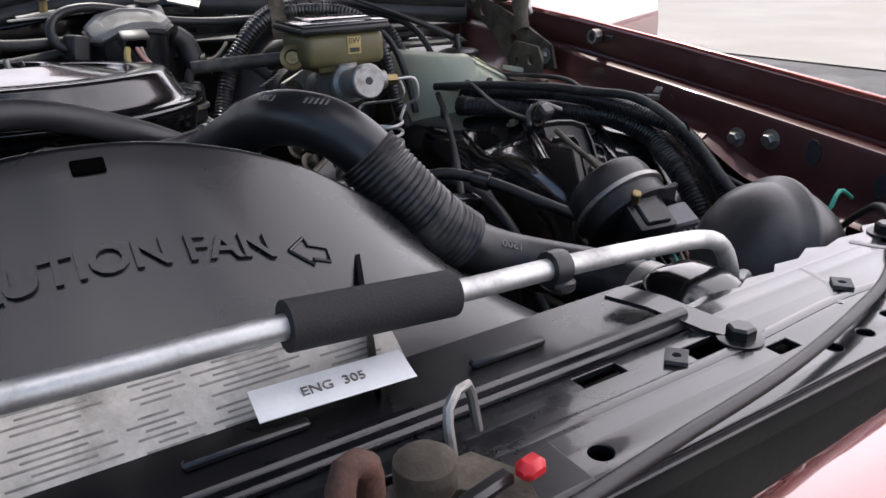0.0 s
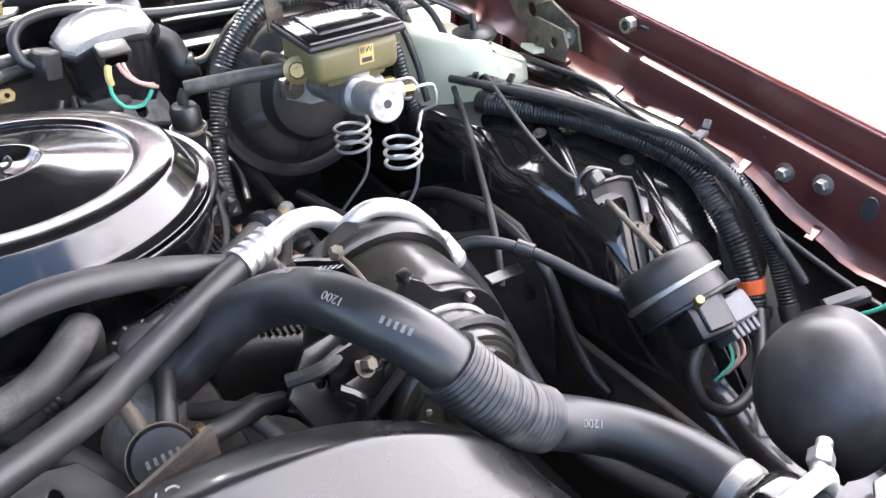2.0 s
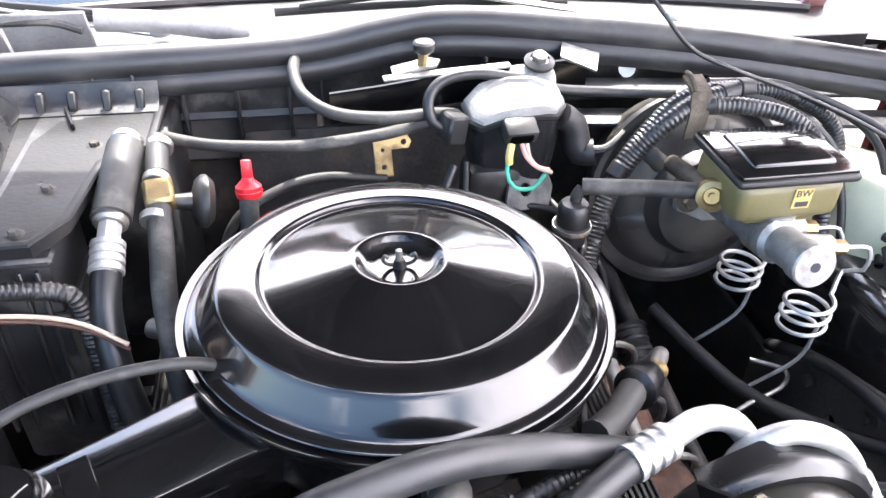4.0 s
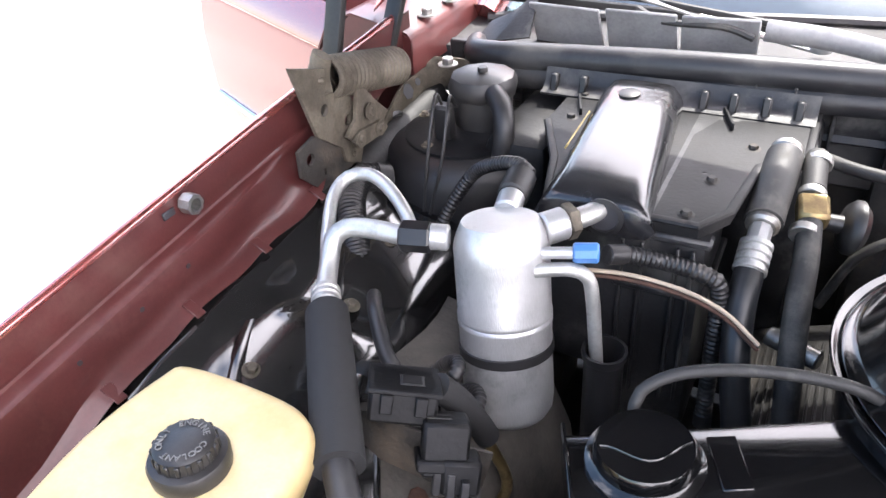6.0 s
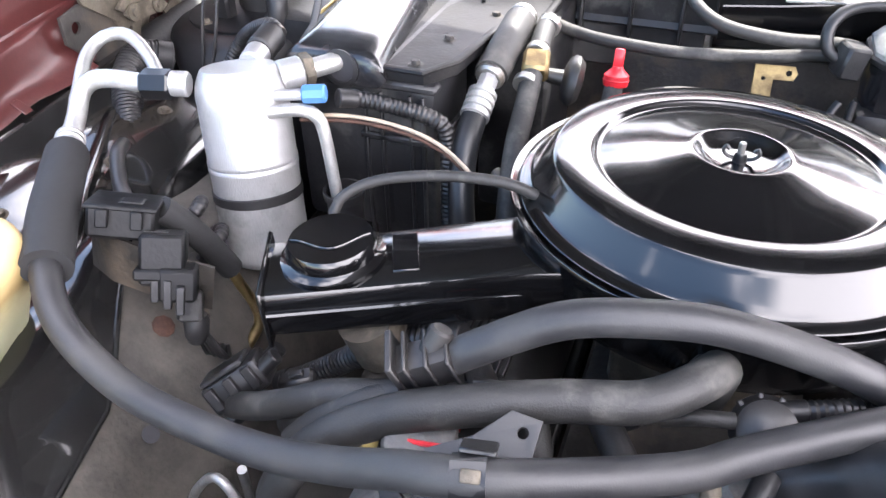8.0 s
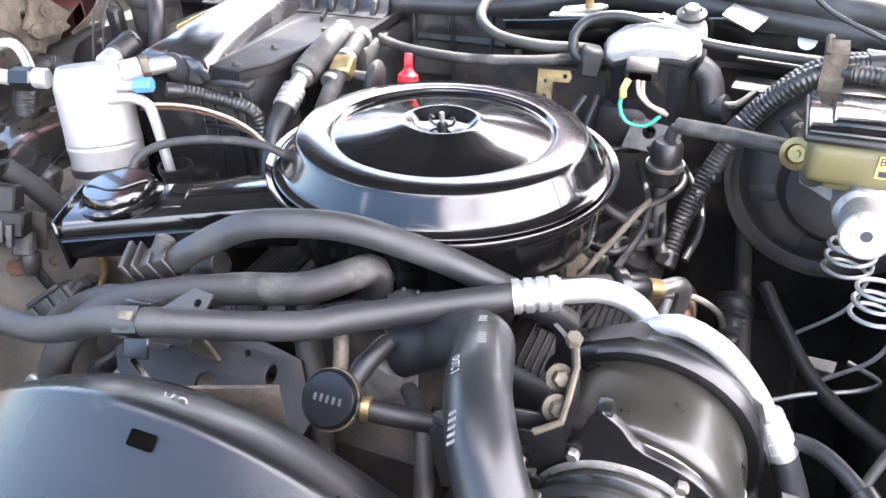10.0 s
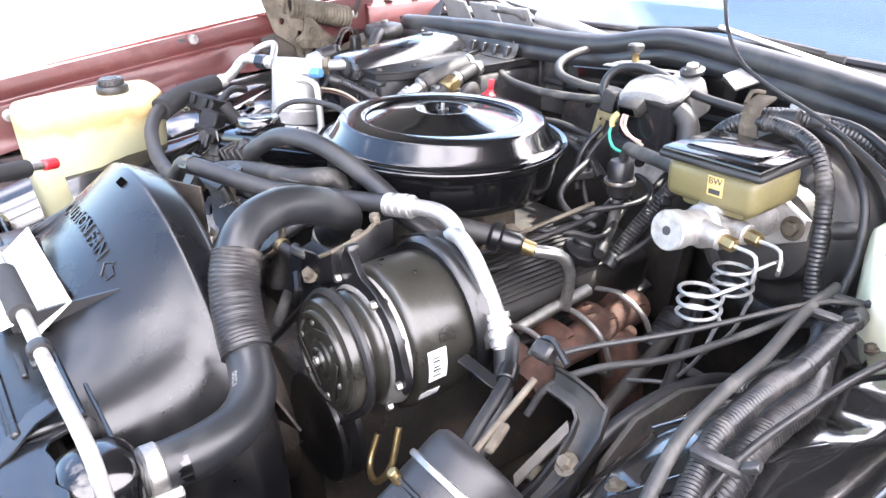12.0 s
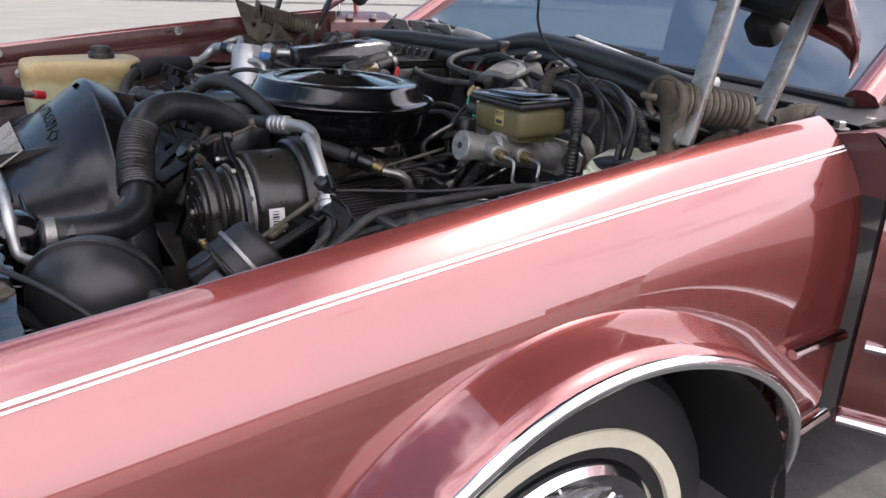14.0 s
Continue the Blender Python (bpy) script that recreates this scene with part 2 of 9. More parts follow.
WHITEWALL = mat("cream_whitewall_rubber", (0.72, 0.67, 0.52), 0.5, 0.0, 0.08, 18, 0.05, 400)
PINSTRIPE = mat("white_pinstripe", (0.82, 0.80, 0.78), 0.3, 0.0, 0.03, 30, 0.0, 400, coat=0.8)
GUMSEAL = mat("weatherstrip_rubber", (0.020, 0.020, 0.022), 0.40, 0.0, 0.2, 14, 0.08, 500, dust=(0.055, 0.053, 0.050), dust_at=0.62)
VINYL = mat("maroon_vinyl_trim", (0.26, 0.045, 0.045), 0.36, 0.0, 0.15, 10, 0.15, 260, coat=0.15, crough=0.2)
CABIN = mat("dark_cabin_trim", (0.018, 0.014, 0.014), 0.8, 0.0, 0.2, 12, 0.1, 300)
ASPHALT = mat("worn_asphalt", (0.085, 0.082, 0.080), 0.85, 0.0, 0.5, 3.0, 0.9, 130, dust=(0.15, 0.147, 0.14), dust_at=0.57, spread=0.12)
BOOSTER = mat("dusty_black_booster_enamel", (0.030, 0.029, 0.029), 0.42, 0.0, 0.3, 12, 0.06, 300, coat=0.12, crough=0.12, dust=(0.085, 0.072, 0.058), dust_at=0.60, spread=0.12)
VALVEGREY = mat("weathered_grey_casting", (0.10, 0.10, 0.10), 0.6, 0.1, 0.3, 40, 0.3, 300, dust=(0.19, 0.185, 0.175), dust_at=0.58)
PLATE = mat("scuffed_black_plastic", (0.008, 0.008, 0.009), 0.50, 0.0, 0.4, 20, 0.22, 200, dust=(0.034, 0.032, 0.030), dust_at=0.62, spread=0.14)
PLATE.node_tree.nodes["Principled BSDF"].inputs["Specular IOR Level"].default_value = 0.3
LIDGREY = mat("dusty_grey_pump_lid", (0.30, 0.295, 0.285), 0.62, 0.2, 0.3, 40, 0.25, 300, dust=(0.17, 0.165, 0.155), dust_at=0.56, spread=0.12)
SMOKE = mat("cloudy_grey_plastic", (0.34, 0.34, 0.34), 0.34, 0.0, 0.3, 18, 0.1, 200, dust=(0.36, 0.35, 0.34), dust_at=0.58, trans=0.25)
ROAD = mat("pale_concrete_road", (0.27, 0.255, 0.23), 0.85, 0.0, 0.14, 0.9, 0.3, 90, dust=(0.25, 0.235, 0.205), dust_at=0.55)
FACADE = mat("pale_far_wall", (0.62, 0.61, 0.58), 0.8, 0.0, 0.06, 1.0, 0.1, 30)
MIRRORGLASS = mat("bottle_dark_glass", (0.02, 0.02, 0.02), 0.1, 0.0, 0.1)

GLASS = bpy.data.materials.new("tinted_windscreen_glass")
GLASS.use_nodes = True
gn, gl = GLASS.node_tree.nodes, GLASS.node_tree.links
gn.clear()
g_out, g_mix, g_clear, g_gloss, g_facing, g_curve = (gn.new("ShaderNodeOutputMaterial"), gn.new("ShaderNodeMixShader"), gn.new("ShaderNodeBsdfTransparent"),
                                             gn.new("ShaderNodeBsdfGlossy"), gn.new("ShaderNodeLayerWeight"), gn.new("ShaderNodeMapRange"))
g_clear.inputs["Color"].default_value = (0.50, 0.60, 0.63, 1)
g_gloss.inputs["Roughness"].default_value = 0.01
g_facing.inputs["Blend"].default_value = 0.5
g_curve.inputs["From Min"].default_value, g_curve.inputs["To Min"].default_value, g_curve.inputs["To Max"].default_value = 0.2, 0.16, 0.58
gl.new(g_facing.outputs["Facing"], g_curve.inputs["Value"])
gl.new(g_curve.outputs["Result"], g_mix.inputs[0])
gl.new(g_clear.outputs["BSDF"], g_mix.inputs[1])
gl.new(g_gloss.outputs["BSDF"], g_mix.inputs[2])
gl.new(g_mix.outputs["Shader"], g_out.inputs["Surface"])


# ---- building helpers ----
def to_mesh(name, bm, material, smooth=40):
    bmesh.ops.recalc_face_normals(bm, faces=bm.faces)
    me = bpy.data.meshes.new(name)
    for f in bm.faces:
        f.smooth = True
    bm.to_mesh(me)
    bm.free()
    me.set_sharp_from_angle(angle=radians(smooth))
    me.materials.append(material)
    return me


def thing(name, at, label, category, group="", kind=""):
    e = new(name)
    e.empty_display_size = 0.02
    e.location = at
    return tagged(e, label, category, group, kind)


def part(name, bm, material, parent, label="", smooth=40):
    """One mesh object in world places, hung under a thing (an Empty) or under another part."""
    ob = new(name, to_mesh(name, bm, material, smooth))
    ob.parent = parent
    if parent.type == "EMPTY":
        ob.matrix_parent_inverse = Matrix.Translation(parent.location).inverted()
    if label:
        ob["label"] = label
    return ob


def one(name, bm, material, label, category, group="", kind="", smooth=40):
    """A thing that is a single mesh, with its origin at its base."""
    lo = Vector([min(v.co[k] for v in bm.verts) for k in range(3)])
    hi = Vector([max(v.co[k] for v in bm.verts) for k in range(3)])
    o = Vector(((lo.x + hi.x) / 2, (lo.y + hi.y) / 2, lo.z))
    bmesh.ops.translate(bm, verts=bm.verts, vec=-o)
    ob = new(name, to_mesh(name, bm, material, smooth))
    ob.location = o
    return tagged(ob, label, category, group, kind)


def spline(pts, step=0.006):
    """Points at even steps on a smooth line through pts."""
    p = [Vector(q) for q in pts]
    p = [p[0] * 2 - p[1]] + p + [p[-1] * 2 - p[-2]]
    out = []
    for a, b, c, d in zip(p, p[1:], p[2:], p[3:]):
        n = max(2, int((c - b).length / step))
        for i in range(n):
            t = i / n
            out.append(0.5 * (2 * b + (c - a) * t + (2 * a - 5 * b + 4 * c - d) * t * t + (3 * b - a - 3 * c + d) * t ** 3))
    return out + [p[-2]]


def sweep(bm, line, radius, seg=12, squash=1.0, cap=True):
    """A round skin along a line of points. radius: a number or a function of the length so far."""
    rings, length = [], 0.0
    tang = (line[1] - line[0]).normalized()
    side = tang.cross(Vector((0, 0, 1)))
    if side.length < 0.1:
        side = tang.cross(Vector((0, 1, 0)))
    side.normalize()
    for i, q in enumerate(line):
        t2 = (line[min(i + 1, len(line) - 1)] - line[max(i - 1, 0)])
        t2 = t2.normalized() if t2.length > 1e-9 else tang
        side = (side - t2 * side.dot(t2)).normalized()
        up = t2.cross(side)
        if i:
            length += (q - line[i - 1]).length
        r = radius(length) if callable(radius) else radius
        rings.append([bm.verts.new(q + (side * math.cos(2 * math.pi * k / seg) + up * squash * math.sin(2 * math.pi * k / seg)) * r) for k in range(seg)])
        tang = t2
    for a, b in zip(rings, rings[1:]):
        for k in range(seg):
            bm.faces.new((a[k], a[(k + 1) % seg], b[(k + 1) % seg], b[k]))
    if cap:
        bm.faces.new(rings[0][::-1])
        bm.faces.new(rings[-1])
    return bm


def tube(pts, r, seg=12, step=0.008, squash=1.0):
    return sweep(bmesh.new(), spline(pts, step), r, seg, squash)


def ribbed(pts, r, pitch=0.0055, depth=0.0013, seg=10):
    """A corrugated tube."""
    return sweep(bmesh.new(), spline(pts, pitch / 4), lambda s: r - depth * (0.5 - 0.5 * math.cos(2 * math.pi * s / pitch)), seg)


def axis_frame(a, b):
    d = Vector(b) - Vector(a)
    return Matrix.Translation(Vector(a)) @ d.to_track_quat("Z", "Y").to_matrix().to_4x4(), d.length


def lathe(bm, profile, m=None, seg=32, cap=True):
    """A turned shape: profile of (radius, height) round the local z axis, placed by m."""
    m = m or Matrix()
    rings = []
    for r, z in profile:
        if r < 1e-6:
            rings.append([bm.verts.new(m @ Vector((0, 0, z)))])
        else:
            rings.append([bm.verts.new(m @ Vector((r * math.cos(2 * math.pi * k / seg), r * math.sin(2 * math.pi * k / seg), z))) for k in range(seg)])
    for a, b in zip(rings, rings[1:]):
        for k in range(seg):
            k2 = (k + 1) % seg
            if len(a) == 1 and len(b) > 1:
                bm.faces.new((a[0], b[k], b[k2]))
            elif len(b) == 1 and len(a) > 1:
                bm.faces.new((a[k2], a[k], b[0]))
            elif len(a) > 1:
                bm.faces.new((a[k], a[k2], b[k2], b[k]))
    for ring, z in ((rings[0], 0), (rings[-1], 1)) if cap else ():
        if len(ring) > 1:
            bm.faces.new(ring if z else ring[::-1])
    return bm


def turned(profile, m=None, seg=32, cap=True):
    return lathe(bmesh.new(), profile, m, seg, cap)


def rod(bm, a, b, r, seg=12, bevel=0.0):
    m, n = axis_frame(a, b)
    e = min(bevel, n / 3)
    prof = [(r, 0), (r, n)] if not e else [(r - e, 0), (r, e), (r, n - e), (r - e, n)]
    return lathe(bm, prof, m, seg)


def block(bm, m, size, bevel=0.003, segs=1, taper=1.0):
    """A bevelled box of that size centred on m; taper shrinks its top."""
    r = bmesh.ops.create_cube(bm, size=1.0)
    for v in r["verts"]:
        k = taper if v.co.z > 0 else 1.0
        v.co = Vector((v.co.x * size[0] * k, v.co.y * size[1] * k, v.co.z * size[2]))
    if bevel:
        edges = {e for v in r["verts"] for e in v.link_edges}
        out = bmesh.ops.bevel(bm, geom=list(edges), offset=bevel, segments=segs, affect="EDGES", profile=0.5)
        verts = {v for f in out["faces"] for v in f.verts} | {v for v in r["verts"] if v.is_valid}
    else:
        verts = r["verts"]
    bmesh.ops.transform(bm, matrix=m, verts=list(verts))
    return bm


def boxed(m, size, bevel=0.003, segs=1, taper=1.0):
    return block(bmesh.new(), m, size, bevel, segs, taper)


def sheet(rows, thick=0.0015, flip=False):
    """A sheet through a grid of points, with real thickness."""
    bm = bmesh.new()
    vs = [[bm.verts.new(p) for p in row] for row in rows]
    for a, b in zip(vs, vs[1:]):
        for k in range(len(a) - 1):
            q = (a[k], a[k + 1], b[k + 1], b[k])
            bm.faces.new(q[::-1] if flip else q)
    bm.normal_update()
    if thick:
        geom = bmesh.ops.extrude_face_region(bm, geom=list(bm.faces))
        nv = [v for v in geom["geom"] if isinstance(v, bmesh.types.BMVert)]
        for v in nv:
            v.co -= v.normal * thick if v.normal.length > 0 else Vector()
    return bm


def plate(outline, holes, m, thick=0.002, bevel=0.0006, name="plate"):
    """A flat plate with real holes: outlines in local x, y, placed by m. Returns a bmesh."""
    cu = bpy.data.curves.new(name, "CURVE")
    cu.dimensions, cu.fill_mode, cu.extrude, cu.bevel_depth = "2D", "BOTH", thick / 2, bevel
    for loop in [outline] + holes:
        s = cu.splines.new("POLY")
        s.points.add(len(loop) - 1)
        for pt, (x, y) in zip(s.points, loop):
            pt.co = (x, y, 0, 1)
        s.use_cyclic_u = True
    ob = bpy.data.objects.new(name, cu)
    scene.collection.objects.link(ob)
    me = ob.evaluated_get(bpy.context.evaluated_depsgraph_get()).to_mesh()
    bm = bmesh.new()
    bm.from_mesh(me)
    ob.evaluated_get(bpy.context.evaluated_depsgraph_get()).to_mesh_clear()
    bpy.data.objects.remove(ob)
    bpy.data.curves.remove(cu)
    bmesh.ops.remove_doubles(bm, verts=bm.verts, dist=1e-6)
    bmesh.ops.transform(bm, matrix=m, verts=bm.verts)
    return bm


def disc(x, y, r, n=14, ry=None):
    return [(x + r * math.cos(2 * math.pi * k / n), y + (ry or r) * math.sin(2 * math.pi * k / n)) for k in range(n)]


def lettering(text, size, m, depth=0.0008, bend=None, bold=0.0):
    """Raised letters in the built-in font as a bmesh, centred on m."""
    cu = bpy.data.curves.new("letters", "FONT")
    cu.body, cu.size, cu.extrude, cu.align_x, cu.align_y = text, size, depth, "CENTER", "CENTER"
    cu.resolution_u, cu.offset = 3, bold
    ob = bpy.data.objects.new("letters", cu)
    scene.collection.objects.link(ob)
    dg = bpy.context.evaluated_depsgraph_get()
    me = ob.evaluated_get(dg).to_mesh()
    bm = bmesh.new()
    bm.from_mesh(me)
    ob.evaluated_get(dg).to_mesh_clear()
    bpy.data.objects.remove(ob)
    bpy.data.curves.remove(cu)
    if bend:
        for v in bm.verts:
            v.co = bend(v.co)
    bmesh.ops.transform(bm, matrix=m, verts=bm.verts)
    return bm


def bolt(bm, at, axis=(0, 0, 1), r=0.007, h=0.006, washer=True):
    """A hexagon bolt head with a washer, lying on a surface."""
    a = Vector(at)
    d = Vector(axis).normalized()
    m, _ = axis_frame(a, a + d)
    if washer:
        lathe(bm, [(r * 1.6, 0), (r * 1.6, 0.0015), (r * 1.3, 0.002)], m, 16)
    lathe(bm, [(r, 0.001), (r, h), (r * 0.8, h + 0.0015)], m, 6)
    return bm


def coil_line(c, r, turns, rise, n=20, tilt=Matrix()):
    return [Vector(c) + tilt @ Vector((r * math.cos(2 * math.pi * i / n), r * math.sin(2 * math.pi * i / n), rise * i / (turns * n))) for i in range(int(turns * n) + 1)]


# ---- ground and distance ----
MID = 0.025  # the car's middle line in x


def MX(x, s):
    return MID + s * (x - MID)


def flat(x0, x1, y0, y1, z, n=1, wave=0.0):
    bm = bmesh.new()
    vs = [[bm.verts.new((x0 + (x1 - x0) * i / n, y0 + (y1 - y0) * j / n, z + wave * noise.noise((i * 0.7, j * 0.7, 0)))) for i in range(n + 1)] for j in range(n + 1)]
    for j in range(n):
        for i in range(n):
            bm.faces.new((vs[j][i], vs[j][i + 1], vs[j + 1][i + 1], vs[j + 1][i]))
    return bm


one("ground", flat(-900, 900, -900, 900, 0.0, 8), ASPHALT, "worn grey asphalt of a parking lot", "ground", kind="structure")
one("concrete_slab", flat(-28, -1.08, -14, 25, 0.012, 6), ROAD, "pale worn concrete slab beside the car", "pavement", kind="structure")
one("concrete_slab", flat(5.9, 28, -14, 25, 0.012, 6), ROAD, "pale worn concrete slab beside the car", "pavement", kind="structure")
one("road", flat(-900, 900, 26, 40, 0.02), ROAD, "pale concrete road beyond the parking lot", "road", kind="structure")
one("road", flat(-44, -30, -900, 24, 0.016), ROAD, "pale concrete road beyond the parking lot", "road", kind="structure")
for y0, y1 in ((12.0, 12.12), (18.0, 18.12)):
    one("lane_marking", flat(2, 40, y0, y1, 0.005), PAPER, "worn white painted bay line on asphalt", "road marking", "bay lines", "structure")
one("lane_marking", flat(-9.0, -8.88, -6, 30, 0.005), PAPER, "worn white painted bay line on asphalt", "road marking", "bay lines", "structure")


def far_building():
    """A long low pale building far behind the road, with windows and a roof edge."""
    b = thing("low_building", (60, 75, 0), "long low pale building with dark windows", "building")
    part("wall", boxed(pose(60, 78, 2.4), (90, 12, 4.8), 0.05), FACADE, b)
    part("roof", boxed(pose(60, 78, 4.95), (91.5, 13, 0.35), 0.05), BARE, b)
    for i in range(12):
        x = 20 + i * 7.0
        w = part("window", boxed(pose(x, 71.98, 2.6), (2.4, 0.12, 1.5), 0.02), MIRRORGLASS, b)
        part("sill", boxed(pose(x, 71.9, 1.8), (2.7, 0.25, 0.12), 0.02), FACADE, w)


far_building()

# ---- car body ----
EDGE = [(0.10, 0.742), (0.30, 0.768), (0.45, 0.787), (0.60, 0.806), (0.80, 0.830), (1.00, 0.852), (1.20, 0.871), (1.40, 0.888)]  # inner edge of the driver's fender
CREST = EDGE
FLANGE = [(0.30, 0.645), (0.55, 0.660), (0.62, 0.678), (0.67, 0.705), (0.76, 0.724), (0.86, 0.734), (1.20, 0.757), (1.40, 0.770)]
OUT = 0.013  # the passenger fender's and the driver's own shift off the middle line
OUT_D = 0.020
LIFT = 0.062  # the car leans: its passenger side stands a little higher


def curve_at(table, y):
    if y <= table[0][0]:
        return table[0][1]
    for (a, va), (b, vb) in zip(table, table[1:]):
        if y <= b:
            t = (y - a) / (b - a)
            return va + (vb - va) * t
    return table[-1][1]


WHEEL = (0.845, 0.322)  # y, z of the front axle
ARCH_R = 0.385


def fender_x(z, h):
    """How far out the fender's skin stands at a height."""
    tab = [(0.40, 0.92), (0.46, 0.940), (0.55, 0.963), (0.62, 0.972), (h - 0.200, 0.975), (h - 0.1656, 0.9735), (h - 0.128, 0.967), (h - 0.0943, 0.956), (h - 0.0687, 0.941), (h - 0.047, 0.9225), (h - 0.0283, 0.900), (h - 0.0104, 0.860), (h, 0.8195)]
    return curve_at(tab, z)


SHOULDER = [(0.8195, 0.0), (0.8225, 0.0005), (0.8300, 0.0030), (0.8380, 0.0070), (0.8450, 0.0115), (0.8520, 0.0168), (0.8590, 0.0222), (0.8660, 0.0280), (0.8740, 0.0365), (0.8810, 0.0465), (0.8880, 0.0580), (0.8945, 0.0720), (0.9000, 0.0880), (0.9045, 0.1060), (0.9080, 0.1260), (0.9110, 0.1480), (0.9130, 0.1720), (0.9145, 0.2000)]  # x, and depth below the edge


def shoulder_drop(d, y):
    """The crest grows rounder towards the windscreen."""
    more = 0.008 * min(1.0, max(0.0, (y - 0.55) / 0.65))
    return d + more * (min(1.0, d / 0.028) if d < 0.03 else max(0.0, (0.12 - d) / 0.09))


def skin_x(z, h):
    """The fender's own skin: a flat top that turns down sharply into a nearly upright flank."""
    if z < h - 0.2:
        return curve_at([(0.44, 0.905), (0.52, 0.912), (h - 0.2, 0.9145)], z)
    return curve_at([(h - d, x) for x, d in SHOULDER[::-1]], z)


def FX(x, s):
    return MX(x, s) + (OUT if s < 0 else OUT_D)


def fender(s):
    side = "driver" if s > 0 else "passenger"
    t = thing("fender", (FX(0.95, s), 0.8, 0.46), "glossy metallic maroon front fender with white pinstripe and chrome arch trim", "car fender", "front fenders")
    ys = [0.263 + (1.318 - 0.263) * i / 42 for i in range(43)]
    ys = [y for y in ys if 0.2 < y <= 1.318]
    up = LIFT if s < 0 else 0.0
    rows = []
    for y in ys:
        e = curve_at(EDGE, y)
        row = [(0.8165, e - 0.008), (0.8168, e - 0.003)] + [(x, e - shoulder_drop(d, y)) for x, d in SHOULDER]
        z1 = e - 0.20
        row += [(skin_x(z1 + (0.44 - z1) * k / 11, e), z1 + (0.44 - z1) * k / 11) for k in range(1, 12)]
        rows.append([Vector((FX(x, s), y, z + up)) for x, z in row])
    bm = sheet(rows, 0.0016, s < 0)
    axle = Vector((0, WHEEL[0], WHEEL[1] - 0.012 + up * 0.65))
    gone = [f for f in bm.faces if (Vector((0, f.calc_center_median().y, f.calc_center_median().z)) - axle).length < ARCH_R + 0.010]
    bmesh.ops.delete(bm, geom=gone, context="FACES")
    skin = part("skin", bm, PAINT, t, smooth=60)
    # inner wall of the fender, folded down into the bay
    rows = []
    for i in range(44):
        y = 0.29 + i * 0.0245
        e, low = curve_at(EDGE, y), curve_at(FLANGE, y) + 0.003 * math.sin(y * 55)
        d = min(1.0, max(0.0, (1.02 - y) / 0.10))  # the ledge runs out near the hinge
        row = [(0.8175, e - 0.007), (0.8160, e - 0.024), (0.8150, e - 0.042), (0.8175, e - 0.047), (0.8165, e - 0.0500), (0.8120 + 0.003 * (1 - d), e - 0.0515), (0.8035 + 0.010 * (1 - d), e - 0.0520), (0.7995 + 0.012 * (1 - d), e - 0.0545),
               (0.7980 + 0.012 * (1 - d), e - 0.060), (0.7975 + 0.008 * (1 - d), low + 0.020), (0.7955, low + 0.006), (0.7900, low), (0.778, low - 0.005)]
        if s < 0 and y > 1.04:  # the flange ends under the hinge
            k = min(1.0, (y - 1.04) / 0.10)
            row = [(x + (0.8150 - x) * k, z + max(0.0, e - 0.055 - z) * 0.5 * k) for x, z in row]
        rows.append([Vector((FX(x, s), y, z + up)) for x, z in row])
    inner = part("inner_wall", sheet(rows, 0.0014, s > 0), PAINT_SHADED, t, "dull maroon inner wall with folded flange", smooth=35)
    # pinstripe pair
    for x0, w in ((0.8650, 0.0015), (0.8690, 0.0008)):
        rows = [[Vector((FX(x0 + dx, s), y, curve_at(EDGE, y) - shoulder_drop(curve_at(SHOULDER, x0 + dx), y) + 0.0012 + up)) for dx in (-w, w)] for y in ys]
        part("pinstripe", sheet(rows, 0.0004, s < 0), PINSTRIPE, t, "white pinstripe")
    # chrome lip round the wheel opening
    line = []
    for a in range(-78, 97, 3):
        y, z = WHEEL[0] + (ARCH_R - 0.004) * math.sin(radians(a)), WHEEL[1] - 0.012 + (ARCH_R - 0.004) * math.cos(radians(a))
        line.append(Vector((FX(fender_x(z, curve_at(CREST, y)) + 0.008, s), y, z + up * 0.65)))
    part("arch_moulding", sweep(bmesh.new(), line, 0.0085, 10, 1.0), CHROME, t, "polished metal wheel opening trim")
    # raised flare over the wheel opening
    rows = []
    for a in range(-76, 67, 3):
        row = []
        fade = min(1.0, (67 - a) / 12.0)
        for dr, out in ((0.024, -0.0015), (0.0215, 0.0), (0.018, 0.0015), (0.014, 0.0035), (0.010, 0.0055), (0.005, 0.0080), (0.002, 0.0090), (-0.001, 0.0085)):
            y, z = WHEEL[0] + (ARCH_R + dr) * math.sin(radians(a)), WHEEL[1] - 0.012 + (ARCH_R + dr) * math.cos(radians(a))
            h = curve_at(CREST, y)
            w = min(1.0, max(0.0, (0.024 - dr) / 0.020))
            w = w * w * (3 - 2 * w)
            row.append(Vector((FX(skin_x(z, h) * (1 - w) + fender_x(z, h) * w + out * fade, s), y, z + up * 0.65)))
        rows.append(row)
    part("arch_flare", sheet(rows, 0.0014, s > 0), PAINT, t, smooth=60)
    # bottom moulding behind the wheel
    part("sill_moulding", sweep(bmesh.new(), [Vector((FX(0.921, s), y, z)) for y, z in ((1.215, 0.458), (1.25, 0.463), (1.29, 0.470), (1.315, 0.474))], 0.010, 8, 0.8), CHROME, t, "bright lower edge moulding")
    # side moulding
    bm = bmesh.new()
    sweep(bm, spline([(FX(0.921, s), 1.200, 0.594), (FX(0.922, s), 1.26, 0.596), (FX(0.921, s), 1.316, 0.597)], 0.02), 0.0075, 8, 1.0)
    part("side_moulding", bm, CHROME, t, "chrome body side moulding with an end cap")
    # bolts, clip nuts and slots on the inner wall
    back = -0.13 if s < 0 else 0.0
